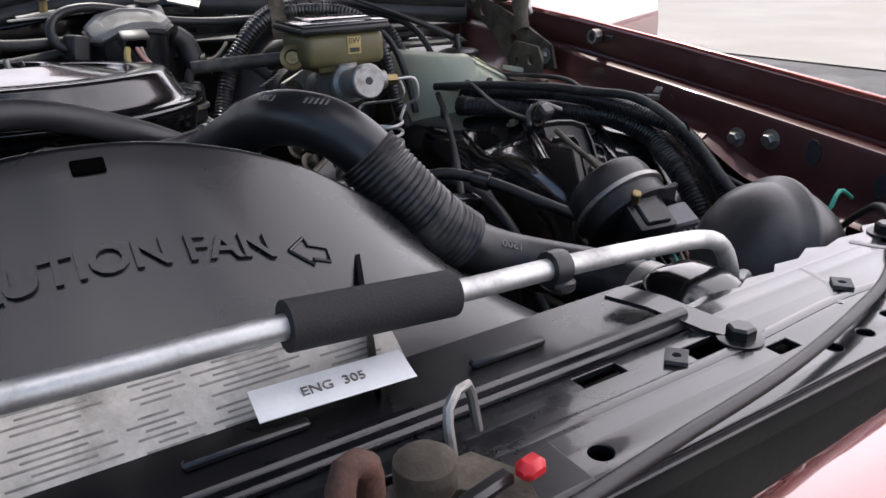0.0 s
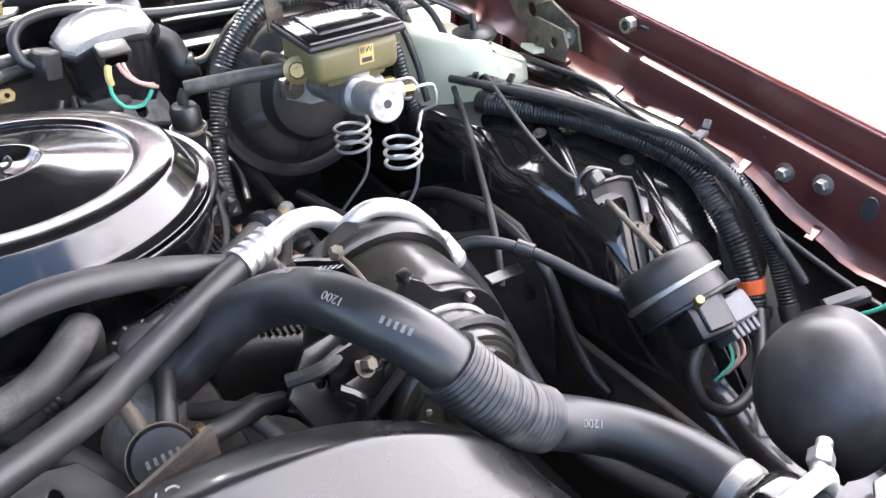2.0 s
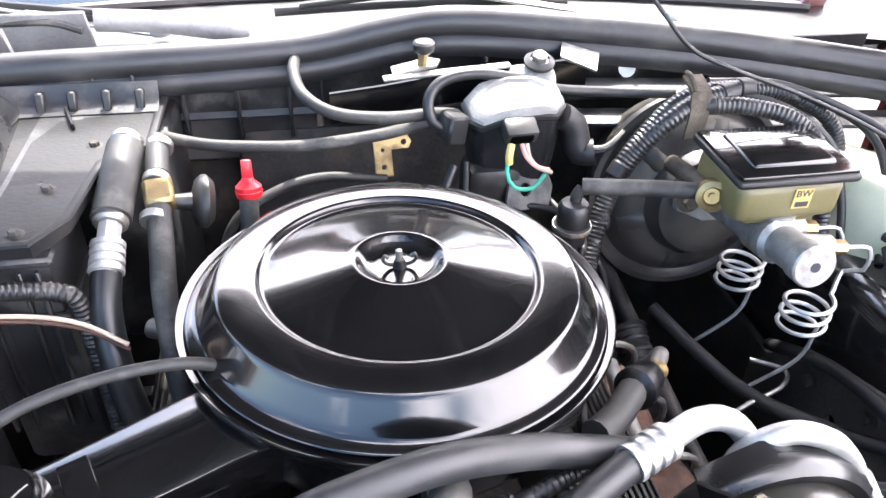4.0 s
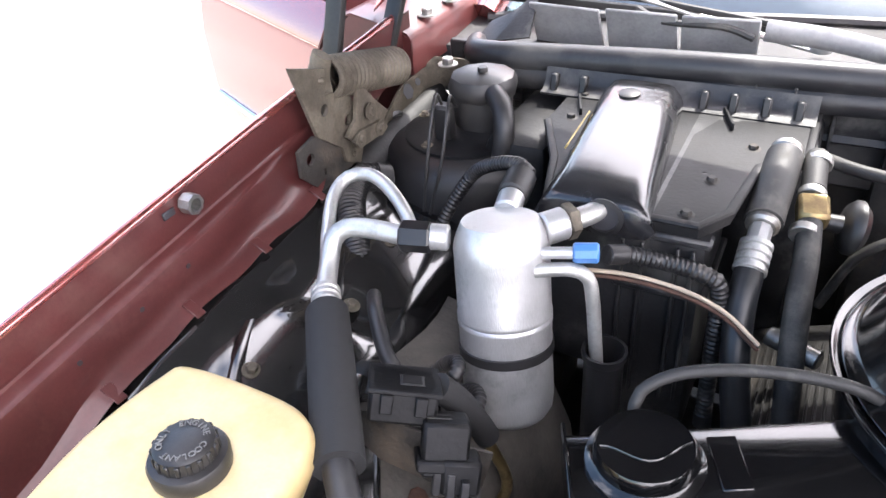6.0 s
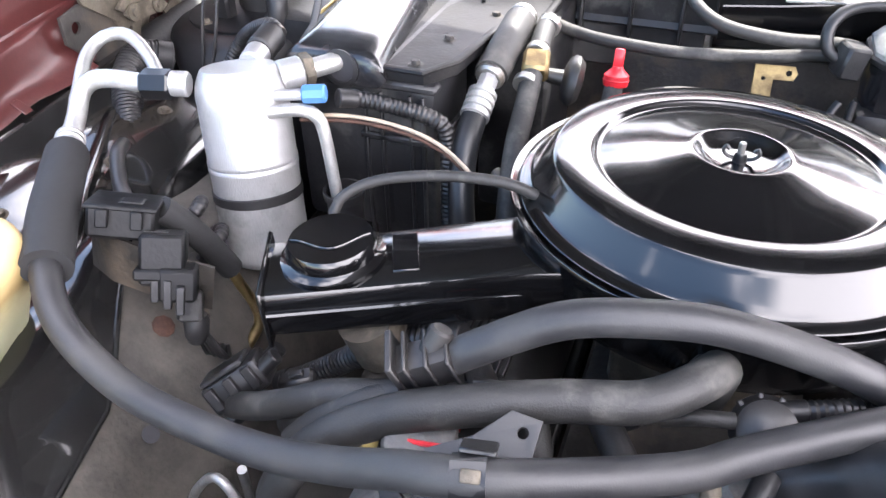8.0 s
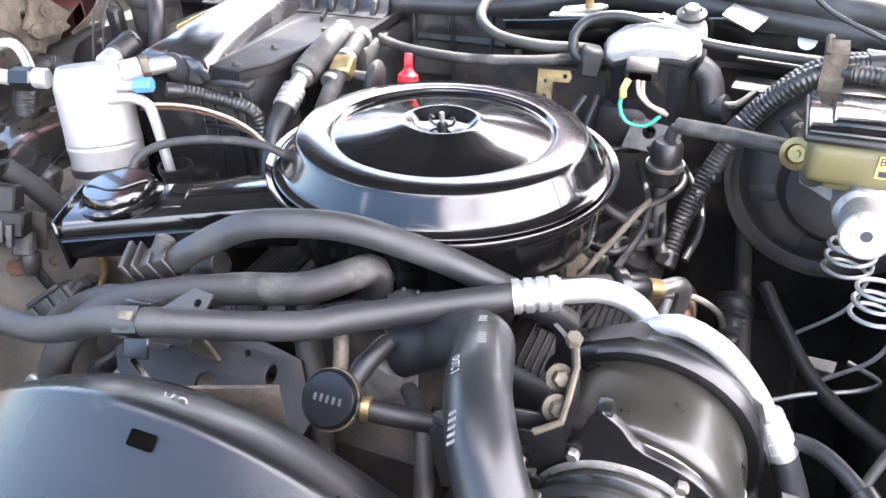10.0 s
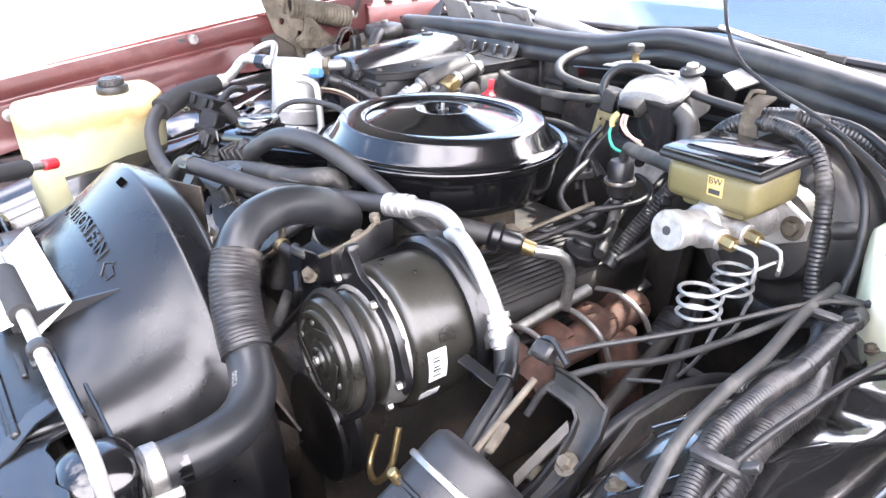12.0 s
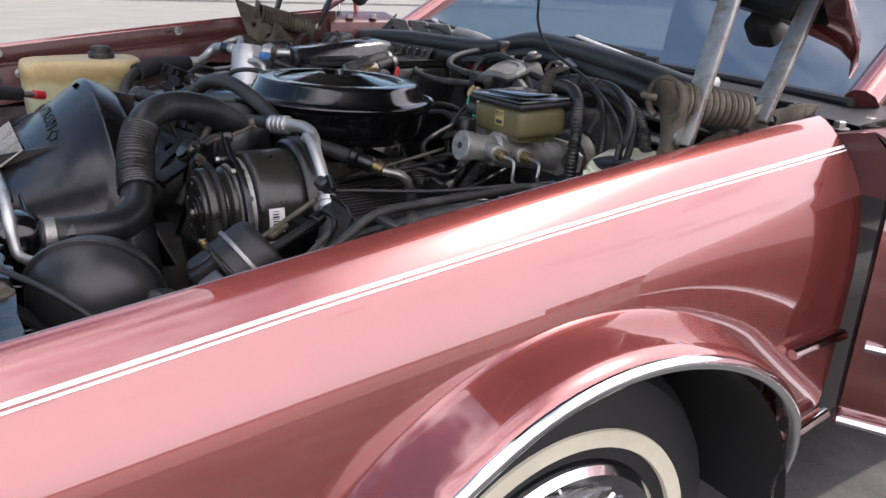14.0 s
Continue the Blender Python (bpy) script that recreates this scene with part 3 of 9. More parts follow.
    for y, z in ((0.662, 0.721), (0.613, 0.727)) if s > 0 else ((0.483, 0.717),):
        bm = bolt(bmesh.new(), (FX(0.798, s), y, z + up), (-s, 0, 0), 0.008, 0.010)
        part("bolt", bm, STEEL, t, "zinc hexagon bolt")
    for y in (0.44, 0.872 if s < 0 else 0.943):
        e = curve_at(EDGE, y) + up
        bm = turned([(0.009, 0), (0.011, 0.002), (0.011, 0.016), (0.007, 0.016), (0.007, 0.004)], axis_frame((FX(0.8155, s), y, e - 0.020), (FX(0.79, s), y, e - 0.020))[0], 8)
        part("clip_nut", bm, STEEL, t, "grey metal clip nut")
        # Black block painted as the slot's shade; the wall is uncut.
        bm = boxed(pose(FX(0.8155, s), y - 0.022, e - 0.022), (0.003, 0.016, 0.008), 0.001)
        part("slot", bm, INK_AND_HOLE, t, "black block painted as a slot")
    # Slotted holes: black discs on the wall, their depth only in the colour.
    for y, z, r in ((0.555 + back, 0.722, 0.0075), (0.47 + back * 0.3, 0.70, 0.007)):
        bm = bmesh.new()
        lathe(bm, [(r * 1.3, 0), (r * 1.3, 0.002), (r, 0.002), (r, 0.0006), (0.0, 0.0006)], axis_frame((FX(0.7975, s), y, z + up), (FX(0.78, s), y, z + up))[0] @ Matrix.Diagonal((1, 1.6, 1, 1)), 18)
        part("grommet", bm, INK_AND_HOLE, t, "black disc painted as a slotted hole")
    # Small holes likewise are black discs with shade as colour.
    for y, z in ((0.70, 0.752), (0.84, 0.765), (0.775, 0.757)):
        part("hole", turned([(0.0028, 0), (0.0028, 0.0006), (0.0, 0.0006)], axis_frame((FX(0.7975, s), y, z + up), (FX(0.78, s), y, z + up))[0], 10), INK_AND_HOLE, t, "small black disc painted as a hole")
    for i in range(5):
        y = 0.60 + i * 0.11
        part("tab", boxed(pose(FX(0.783, s), y, curve_at(FLANGE, y) - 0.001 + up, 0, -30 * s, 0), (0.022, 0.012, 0.0025), 0.0008), PAINT_SHADED, t)
    return t


def cowl_side(s):
    up = LIFT if s < 0 else 0.0
    t = thing("body_side_panel", (FX(0.85, s), 1.42, 0.50), "maroon body panel between the fender and the windscreen post", "car panel", "body side panels")
    rows = [[Vector((FX(x, s), y, z + up)) for x, z in ((0.802, 0.79), (0.802, 0.842), (0.808, 0.850), (0.83, 0.856), (0.90, 0.872), (0.945, 0.855), (0.975, 0.80), (0.99, 0.55))] for y in (1.320, 1.36, 1.42, 1.50, 1.56)]
    # Panel takes the darkened maroon: shade is in its colour.
    part("skin", sheet(rows, 0.003, s < 0), PAINT_SHADED, t, smooth=40)
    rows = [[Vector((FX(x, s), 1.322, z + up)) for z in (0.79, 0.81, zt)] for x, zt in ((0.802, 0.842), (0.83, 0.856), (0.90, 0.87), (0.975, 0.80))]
    part("front_face", sheet(rows, 0.003, s < 0), PAINT_SHADED, t)
    for y in (1.39, 1.47):
        part("bolt", bolt(bmesh.new(), (FX(0.812, s), y, 0.856 + up), (0, 0, 1), 0.009, 0.010), STEEL, t)


fender(1)
fender(-1)
cowl_side(1)
cowl_side(-1)


def header_panel():
    rows = []
    for i in range(41):
        x = -0.915 + i * 1.91 / 40
        u = abs(x - 0.04) / 0.78
        back = 0.200 + 0.060 * u * u
        drop = 0.004 * u * u + (curve_at([(0.0, 0.0)] + [(a + OUT_D, b) for a, b in SHOULDER], abs(x - 0.04) + 0.02) if u > 1 else 0.0)
        rows.append([Vector((x, y, z - drop + (0.030 if x < 0.04 else 0.0) * min(1.0, u))) for y, z in ((back - 0.002, 0.705), (back, 0.740), (back - 0.006, 0.748), (0.16, 0.752), (0.06, 0.748), (-0.02, 0.734), (-0.055, 0.710), (-0.066, 0.67), (-0.066, 0.58))])
    t = thing("header_panel", (MID, 0.06, 0.60), "glossy maroon nose panel above the grille", "car panel")
    part("skin", sheet(rows, 0.002), PAINT, t, smooth=50)
    part("back_flange", boxed(pose(MID, 0.190, 0.700), (1.40, 0.004, 0.05), 0.001), PAINT_SHADED, t)


header_panel()


def radiator_support():
    """The pressed black top panel across the radiator, with holes, beads and bolts."""
    t = thing("radiator_support", (MID, 0.28, 0.70), "black painted pressed steel radiator support panel with holes and bolts", "car panel")
    Z = 0.735
    x0, x1 = -0.76, 0.80
    back = [(0.80, 0.312), (0.775, 0.322), (0.745, 0.330), (0.70, 0.328), (0.655, 0.331), (0.62, 0.326), (0.60, 0.330), (0.575, 0.334), (0.562, 0.325), (0.535, 0.329), (0.512, 0.324), (0.497, 0.331), (0.475, 0.322), (0.452, 0.325), (0.44, 0.317), (0.415, 0.321),
            (0.40, 0.314), (0.375, 0.320), (0.352, 0.316), (0.338, 0.322), (0.33, 0.345)]
    out = [(x0, 0.215), (x1, 0.218)] + back + [(MX(x, -1), y) for x, y in back[::-1]]
    holes = []
    for s in (1, -1):
        for x, y, r in ((0.664, 0.244, 0.0085), (0.696, 0.243, 0.0085), (0.729, 0.280, 0.014), (0.562, 0.283, 0.013), (0.406, 0.232, 0.006), (0.375, 0.232, 0.006), (0.44, 0.237, 0.006), (0.55, 0.234, 0.006), (0.20, 0.235, 0.007), (0.14, 0.236, 0.006), (0.56, 0.305, 0.006)):
            holes.append(disc(MX(x, s), y, r))
        for x, y, w, d in ((0.318, 0.271, 0.017, 0.010), (0.353, 0.249, 0.010, 0.006), (0.737, 0.245, 0.011, 0.009), (0.246, 0.285, 0.016, 0.006), (0.12, 0.270, 0.014, 0.006), (-0.046, 0.270, 0.014, 0.006)):
            if s > 0 or x > 0.3:
                holes.append([(MX(x - w, s), y - d), (MX(x + w, s), y - d), (MX(x + w, s), y + d), (MX(x - w, s), y + d)][::s])
    part("top_panel", plate(out, holes, pose(0, 0, Z), 0.003, 0.0008), PANEL, t, smooth=30)
    # stiffening beads, front fold and rear fold
    for s in (1, -1):
        for pts, r in (([(0.10, 0.262), (0.31, 0.262), (0.45, 0.268), (0.54, 0.254)], 0.005), ([(0.544, 0.252), (0.624, 0.254), (0.704, 0.256), (0.722, 0.262), (0.730, 0.280), (0.722, 0.292)], 0.0055), ([(0.722, 0.292), (0.69, 0.296), (0.62, 0.292), (0.565, 0.288), (0.545, 0.296), (0.535, 0.32)], 0.005),
                       ([(0.138, 0.262), (0.138, 0.292), (0.150, 0.302), (0.178, 0.304), (0.277, 0.304)], 0.0045), ([(0.43, 0.262), (0.452, 0.285), (0.46, 0.31)], 0.004)):
            part("bead", tube([(MX(x, s), y, Z + 0.0005) for x, y in pts], r, 8, 0.01, 0.6), PANEL, t)
        for x, y in ((0.340, 0.268), (0.573, 0.314), (0.647, 0.318), (0.775, 0.240)):
            b = part("bolt", bolt(bmesh.new(), (MX(x, s), y, Z + 0.002), (0, 0, 1), 0.0085, 0.008), BARE if x > 0.6 else SATIN, t)
        for x, y in ((0.455, 0.277), (0.292, 0.273)):
            bm = plate([(-0.0075, -0.006), (0.0075, -0.006), (0.0075, 0.006), (-0.0075, 0.006)], [disc(0, 0, 0.003, 10)], pose(MX(x, s), y, Z + 0.004, 0, 0, 40), 0.002, 0.0004)
            part("clip_nut", bm, VALVEGREY, t, "grey spring clip nut")
        part("stay", sheet([[Vector((MX(x, s), y, z)), Vector((MX(x + 0.020, s), y + 0.004, z))] for x, y, z in ((0.340, 0.262, 0.7385), (0.328, 0.285, 0.740), (0.308, 0.312, 0.750), (0.296, 0.335, 0.752))], 0.003), PANEL, t)
    part("front_fold", boxed(pose(0.02, 0.215, 0.700), (1.56, 0.004, 0.068), 0.001), SATIN, t)
    part("rear_fold", boxed(pose(0.02, 0.366, 0.705), (0.70, 0.004, 0.056), 0.001), SATIN, t)
    part("pale_stain", sheet([[Vector((0.725 + 0.018 * math.cos(a) * r * (1 + 0.3 * math.sin(3 * a)), 0.300 + 0.013 * r * math.sin(a), Z + 0.0030)) for a in [k * math.pi / 7 for k in range(15)]] for r in (0.05, 0.45, 0.7)], 0.0003), TANW, t, "pale flaked patch")
    # hood latch in the middle
    part("latch_plate", boxed(pose(0.10, 0.232, 0.742), (0.16, 0.034, 0.006), 0.002), SATIN, t)
    t.location += Vector((0.006, 0.026, 0.002))
    return t


radiator_support()


def hood_latch():
    t = thing("hood_latch", (0.10, 0.235, 0.74), "worn greasy metal hood latch with rusty spring", "latch")
    part("base", plate([(-0.045, -0.018), (0.045, -0.018), (0.05, 0.0), (0.04, 0.022), (-0.04, 0.022), (-0.05, 0.0)], [disc(0.02, 0, 0.006), disc(-0.02, 0.004, 0.008)], pose(0.118, 0.232, 0.750), 0.004), BARE, t)
    bm = turned([(0.012, 0), (0.013, 0.003), (0.013, 0.014), (0.008, 0.018), (0.004, 0.018)], pose(0.130, 0.245, 0.752), 16)
    part("pivot", bm, BARE, t)
    part("hook", tube([(0.088, 0.225, 0.752), (0.086, 0.228, 0.772), (0.092, 0.234, 0.785), (0.102, 0.238, 0.780), (0.104, 0.240, 0.765)], 0.0055, 10), RUST, t, "rusty latch hook")
    part("spring", sweep(bmesh.new(), coil_line((0.075, 0.232, 0.754), 0.011, 5, 0.02, 14), 0.0016, 6), BRASS, t)
    part("striker_loop", tube([(0.150, 0.255, 0.748), (0.152, 0.262, 0.772), (0.166, 0.268, 0.776), (0.170, 0.266, 0.752)], 0.0025, 8), STEEL, t)
    part("lever_tip", boxed(pose(0.165, 0.222, 0.762, 0, 0, 10), (0.013, 0.010, 0.009), 0.003), RED, t, "red plastic lever tip")
    part("lever", boxed(pose(0.140, 0.222, 0.760, 0, 0, 10), (0.035, 0.008, 0.006), 0.002), SATIN, t)
    t.location += Vector((-0.012, 0.024, 0.002))


hood_latch()


# ---- inner fenders, firewall, cowl ----
LINER_TOP = [(0.30, 0.63), (0.45, 0.665), (0.60, 0.705), (0.80, 0.735), (1.00, 0.738), (1.20, 0.725), (1.36, 0.71)]


def liner_z(x, y):
    """The height of the inner fender liner over the plan."""
    zt = curve_at(LINER_TOP, y)
    return zt + curve_at([(0.575, -0.21), (0.581, -0.135), (0.592, -0.072), (0.612, -0.040), (0.655, -0.022), (0.715, -0.008), (0.755, -0.006), (0.785, -0.016), (0.80, -0.004)], x)


def aerial():
    t = thing("aerial", (-0.80, 1.379, 0.905), "thin bright car aerial mast on a grey base", "aerial")
    part("base", turned([(0.021, 0), (0.022, 0.006), (0.016, 0.012), (0.010, 0.018), (0.0075, 0.030)], pose(-0.80, 1.379, 0.905), 20), DUSTY, t)
    part("mast", rod(bmesh.new(), (-0.80, 1.379, 0.933), (-0.80, 1.41, 1.75), 0.0036, 10, 0.001), CHROME, t, "chrome mast")
    return t


aerial()


def wheelhouse(s):
    def meet(x, y, z):
        """On the passenger side the liner rises to meet the fender's flange."""
        if s > 0:
            return z
        w = min(1.0, max(0.0, (x - 0.735) / 0.045))
        return (z + 0.034) * (1 - w) + (curve_at(FLANGE, y) + LIFT - 0.009) * w

    rows = []
    for i in range(60):
        y = 0.34 + i * 0.0175
        dent = 0.012 * math.exp(-((y - 0.70) / 0.03) ** 2) + 0.010 * math.exp(-((y - 0.92) / 0.025) ** 2)
        fall = 0.0 if s < 0 else curve_at([(0.34, 0.15), (0.50, 0.155), (0.58, 0.135), (0.63, 0.085), (0.68, 0.022), (0.72, 0.0)], y)  # the front end falls away
        prof = [(x, liner_z(x, y) - fall - (dent if 0.60 < x < 0.74 else 0)) for x in (0.800, 0.785, 0.77, 0.755, 0.735, 0.715, 0.69, 0.665, 0.645, 0.625, 0.61, 0.598, 0.582)] + [(0.575, 0.46), (0.572, 0.34)]
        rows.append([Vector((MX(x, s) + (OUT * min(1.0, max(0.0, (x - 0.70) / 0.08)) if s < 0 else 0.0), y, meet(x, y, max(z, 0.30)))) for x, z in prof])
    t = thing("wheelhouse", (MX(0.7, s), 0.85, 0.30), "glossy black pressed inner fender liner with beads", "car panel", "wheelhouses")
    cut = 60 if s > 0 else 46
    part("liner", sheet(rows[:cut], 0.002, s > 0), LINER, t, smooth=60)
    if s < 0:
        part("rear_liner", sheet(rows[cut - 1:], 0.002, False), PLATE, t, "dull scuffed black rear of the liner", smooth=60)
    for x0, y0, x1, y1 in ((0.73, 1.02, 0.615, 0.80), (0.74, 0.86, 0.62, 0.64)):
        pts = [(x0 + (x1 - x0) * k / 8, y0 + (y1 - y0) * k / 8) for k in range(9)]
        part("bead", sweep(bmesh.new(), spline([(MX(x, s), y, liner_z(x, y) - 0.005 + (0.034 if s < 0 else 0.0)) for x, y in pts], 0.01), 0.010, 8, 0.8), LINER, t)
    for x, y in ((0.69, 0.80), (0.66, 0.93), (0.68, 1.05), (0.64, 0.72)):
        part("bolt", bolt(bmesh.new(), (MX(x, s), y, liner_z(x, y) - 0.001 + (0.034 if s < 0 else 0.0)), (-0.4 * s, 0, 1), 0.006, 0.005), BARE, t)
    return t


wheelhouse(1)
wheelhouse(-1)


def frame_plate():
    """Dusty bolted plate low on the driver's inner wall."""
    t = thing("frame_plate", (0.556, 0.88, 0.46), "dusty black bolted steel plate below the liner", "car panel")
    m = Matrix(((0, 0, -1, 0.5560), (1, 0, 0, 0), (0, 1, 0, 0), (0, 0, 0, 1)))
    part("plate", plate([(0.76, 0.46), (0.775, 0.545), (0.80, 0.620), (0.845, 0.652), (0.92, 0.655), (1.02, 0.622), (1.10, 0.565), (1.14, 0.500), (1.14, 0.44)], [disc(0.98, 0.56, 0.010), disc(0.90, 0.52, 0.007)], m, 0.005, 0.001), DIRT, t)
    for y, z in ((0.865, 0.613), (0.829, 0.633), (0.935, 0.615), (0.815, 0.565), (1.03, 0.580)):
        part("bolt", bolt(bmesh.new(), (0.553, y, z), (-1, 0, 0), 0.008, 0.007), GRIME, t)


frame_plate()


def firewall():
    t = thing("firewall", (MID, 1.42, 0.3), "dark dirty painted steel firewall below the windscreen", "car panel")
    part("wall", boxed(pose(MID, 1.445, 0.58), (1.50, 0.03, 0.56), 0.004), GRIME, t)
    for x0, x1 in ((-0.62, -0.50), (-0.22, -0.02), (-0.44, -0.26)):
        part("panel", boxed(pose((x0 + x1) / 2, 1.414, 0.78), (x1 - x0, 0.012, 0.09), 0.003), BALL, t)
        for k in range(3):
            part("rib", boxed(pose(x0 + (x1 - x0) * (k + 0.5) / 3, 1.408, 0.81), (0.005, 0.03, 0.08), 0.001), DUSTY, t)
    part("upper_wall", boxed(pose(0.03, 1.409, 0.838, 3), (1.50, 0.012, 0.086), 0.002), DUSTY, t, "dusty upper firewall lip")
    for k in range(13):
        part("lip_rib", boxed(pose(-0.66 + k * 0.108, 1.395, 0.845, 3), (0.004, 0.022, 0.060), 0.001), DUSTY, t)
    part("tunnel_pad", boxed(pose(0.05, 1.39, 0.60, -12), (0.36, 0.05, 0.36), 0.02, 2), GRIME, t)
    part("foil_patch", boxed(pose(-0.045, 1.416, 0.80), (0.07, 0.008, 0.11), 0.003), STEEL, t, "crumpled bright foil patch")
    # channel ledge on the driver's side
    for k in range(3):
        part("ledge", boxed(pose(0.56, 1.385 - 0.035 * k, 0.858 - 0.03 * k, 10, 0, -8), (0.50, 0.04, 0.006), 0.002), DUSTY, t)
    part("round_bracket", turned([(0.011, 0), (0.012, 0.004), (0.006, 0.006)], axis_frame((0.392, 1.36, 0.86), (0.392, 1.30, 0.88))[0], 12), PAPER, t, "white plastic screw")
    part("plate_bracket", plate([(-0.011, -0.022), (0.011, -0.022), (0.011, 0.012), (0.034, 0.012), (0.038, 0.020), (0.034, 0.028), (-0.011, 0.028)], [disc(0.0, -0.010, 0.004, 10), disc(0.0, 0.012, 0.003, 10), disc(0.028, 0.020, 0.004, 10)], pose(0.058, 1.312, 0.772, 68, 0, 6), 0.003), BRASS, t, "tarnished plated angle bracket")


firewall()

SEAL = [(-0.692, 1.440, 0.862), (-0.676, 1.398, 0.868), (-0.64, 1.378, 0.873), (-0.50, 1.372, 0.882), (-0.334, 1.372, 0.889), (-0.15, 1.385, 0.889), (-0.02, 1.395, 0.893), (0.08, 1.395, 0.912),
        (0.16, 1.388, 0.922), (0.30, 1.37, 0.915), (0.48, 1.34, 0.902), (0.65, 1.30, 0.885), (0.79, 1.255, 0.872)]
seal = thing("weatherstrip", (MID, 1.36, 0.84), "thick black rubber hood weatherstrip along the cowl", "rubber seal")
part("bulb", sweep(bmesh.new(), spline(SEAL, 0.012), 0.0175, 14, 1.15), GUMSEAL, seal)
part("base_strip", sweep(bmesh.new(), spline([(x, y - 0.006, z - 0.026) for x, y, z in SEAL], 0.012), 0.013, 10, 1.3), GUMSEAL, seal)


def cowl():
    t = thing("cowl_panel", (MID, 1.50, 0.82), "dark cowl panel with grey plastic covers below the windscreen", "car panel")
    rows = []
    for i in range(31):
        x = -0.80 + i * 1.65 / 30
        yb = 1.665 - 0.13 * ((x - MID) / 0.8) ** 2
        rows.append([Vector((x, 1.40, 0.80)), Vector((x, 1.43, 0.850)), Vector((x, yb - 0.12, 0.862)), Vector((x, yb - 0.05, 0.868)), Vector((x, yb + 0.02, 0.875))])
    part("top", sheet(rows, 0.003, True), RUBBER, t)
    for x, w, tilt in ((-0.56, 0.11, -6), (-0.45, 0.10, -2), (-0.345, 0.10, 3)):
        part("cover", boxed(pose(x, 1.468, 0.895, 24, 0, tilt), (w, 0.005, 0.072), 0.002), SMOKE, t, "scuffed cloudy grey plastic air inlet cover")
    part("cover_strip", sweep(bmesh.new(), spline([(-0.29, 1.48, 0.908), (-0.21, 1.482, 0.902), (-0.10, 1.485, 0.882)], 0.01), 0.012, 10, 1.2), SMOKE, t)
    part("washer_pipe", tube([(-0.46, 1.475, 0.925), (-0.42, 1.46, 0.915), (-0.34, 1.455, 0.915), (-0.30, 1.45, 0.905)], 0.005, 8), OLDHOSE, t)
    part("corner_flap", sheet([[Vector((-0.70, 1.44, 0.865)), Vector((-0.66, 1.43, 0.875)), Vector((-0.61, 1.445, 0.88))], [Vector((-0.69, 1.49, 0.885)), Vector((-0.65, 1.48, 0.905)), Vector((-0.605, 1.472, 0.94))]], 0.003), DUSTY, t)
    return t


cowl()


def wiper(base, tip, pivot):
    t = thing("windscreen_wiper", pivot, "black wiper blade on a silver arm resting on the glass", "wiper", "wipers")
    b, e = Vector(base), Vector(tip)
    up = Vector((0, -0.006, 0.012))
    part("blade", sweep(bmesh.new(), spline([b, (b + e) / 2 + Vector((0, 0.004, 0.003)), e], 0.02), 0.0045, 8, 1.6), RUBBER, t)
    part("bridge", sweep(bmesh.new(), spline([b.lerp(e, 0.08) + up * 0.6, b.lerp(e, 0.3) + up * 1.4, b.lerp(e, 0.5) + up * 2.0, b.lerp(e, 0.7) + up * 1.4, b.lerp(e, 0.93) + up * 0.6], 0.015), 0.004, 8, 1.3), PLASTIC, t)
    p = Vector(pivot)
    part("arm", sweep(bmesh.new(), spline([p, p.lerp(b.lerp(e, 0.5), 0.35) + Vector((0, 0, 0.006)), b.lerp(e, 0.5) + up * 2.4], 0.015), 0.0075, 10, 0.6), ALUTUBE, t, "silver painted wiper arm")
    part("cap", turned([(0.014, 0), (0.015, 0.008), (0.011, 0.016), (0.0, 0.018)], pose(*p), 14), ALUTUBE, t)
    return t


wiper((-0.70, 1.555, 0.905), (-0.25, 1.515, 0.898), (-0.22, 1.52, 0.873))
wiper((-0.065, 1.508, 0.903), (0.36, 1.53, 0.900), (0.52, 1.50, 0.872))


def windscreen():
    t = thing("windscreen", (MID, 1.7, 0.87), "raked tinted windscreen glass reflecting the sky", "windscreen", kind="structure")
    rows, low = [], []
    for i in range(21):
        u = -1 + i / 10
        x = MID + 0.74 * u
        yb = 1.665 - 0.13 * u * u
        rows.append([Vector((MID + 0.74 * u * (1 - 0.14 * v), yb + 0.72 * v + 0.05 * v * (1 - v), 0.878 + 0.44 * v + 0.03 * v * (1 - v))) for v in [k / 8 for k in range(9)]])
        low.append((x, yb - 0.004, 0.876))
    p = part("pane", sheet(rows, 0.005, True), GLASS, t, smooth=60)
    p.visible_shadow = False
    part("lower_moulding", sweep(bmesh.new(), [Vector(q) for q in low], 0.009, 8), RUBBER, t, "black rubber edge moulding")
    for s in (1, -1):
        part("pillar", sweep(bmesh.new(), spline([(MX(0.775, s), 1.54, 0.875), (MX(0.72, s), 1.92, 1.12), (MX(0.665, s), 2.26, 1.325)], 0.05), 0.028, 10), PAINT, t, "maroon windscreen pillar")
    part("roof", boxed(pose(MID, 2.95, 1.345), (1.34, 1.40, 0.05), 0.02, 2), PAINT, t, "maroon roof")
    part("dashboard", boxed(pose(MID, 1.93, 0.80), (1.40, 0.42, 0.14), 0.05, 3), CABIN, t, "dark dashboard")
    part("cabin_floor", boxed(pose(MID, 2.7, 0.40), (1.50, 2.2, 0.3), 0.03), CABIN, t)
    part("seat_row", boxed(pose(MID, 2.75, 0.78, -10), (1.35, 0.22, 0.55), 0.06, 3), CABIN, t)
    part("rear_bulkhead", boxed(pose(MID, 3.68, 0.85), (1.50, 0.08, 0.95), 0.03), CABIN, t)
    return t


windscreen()


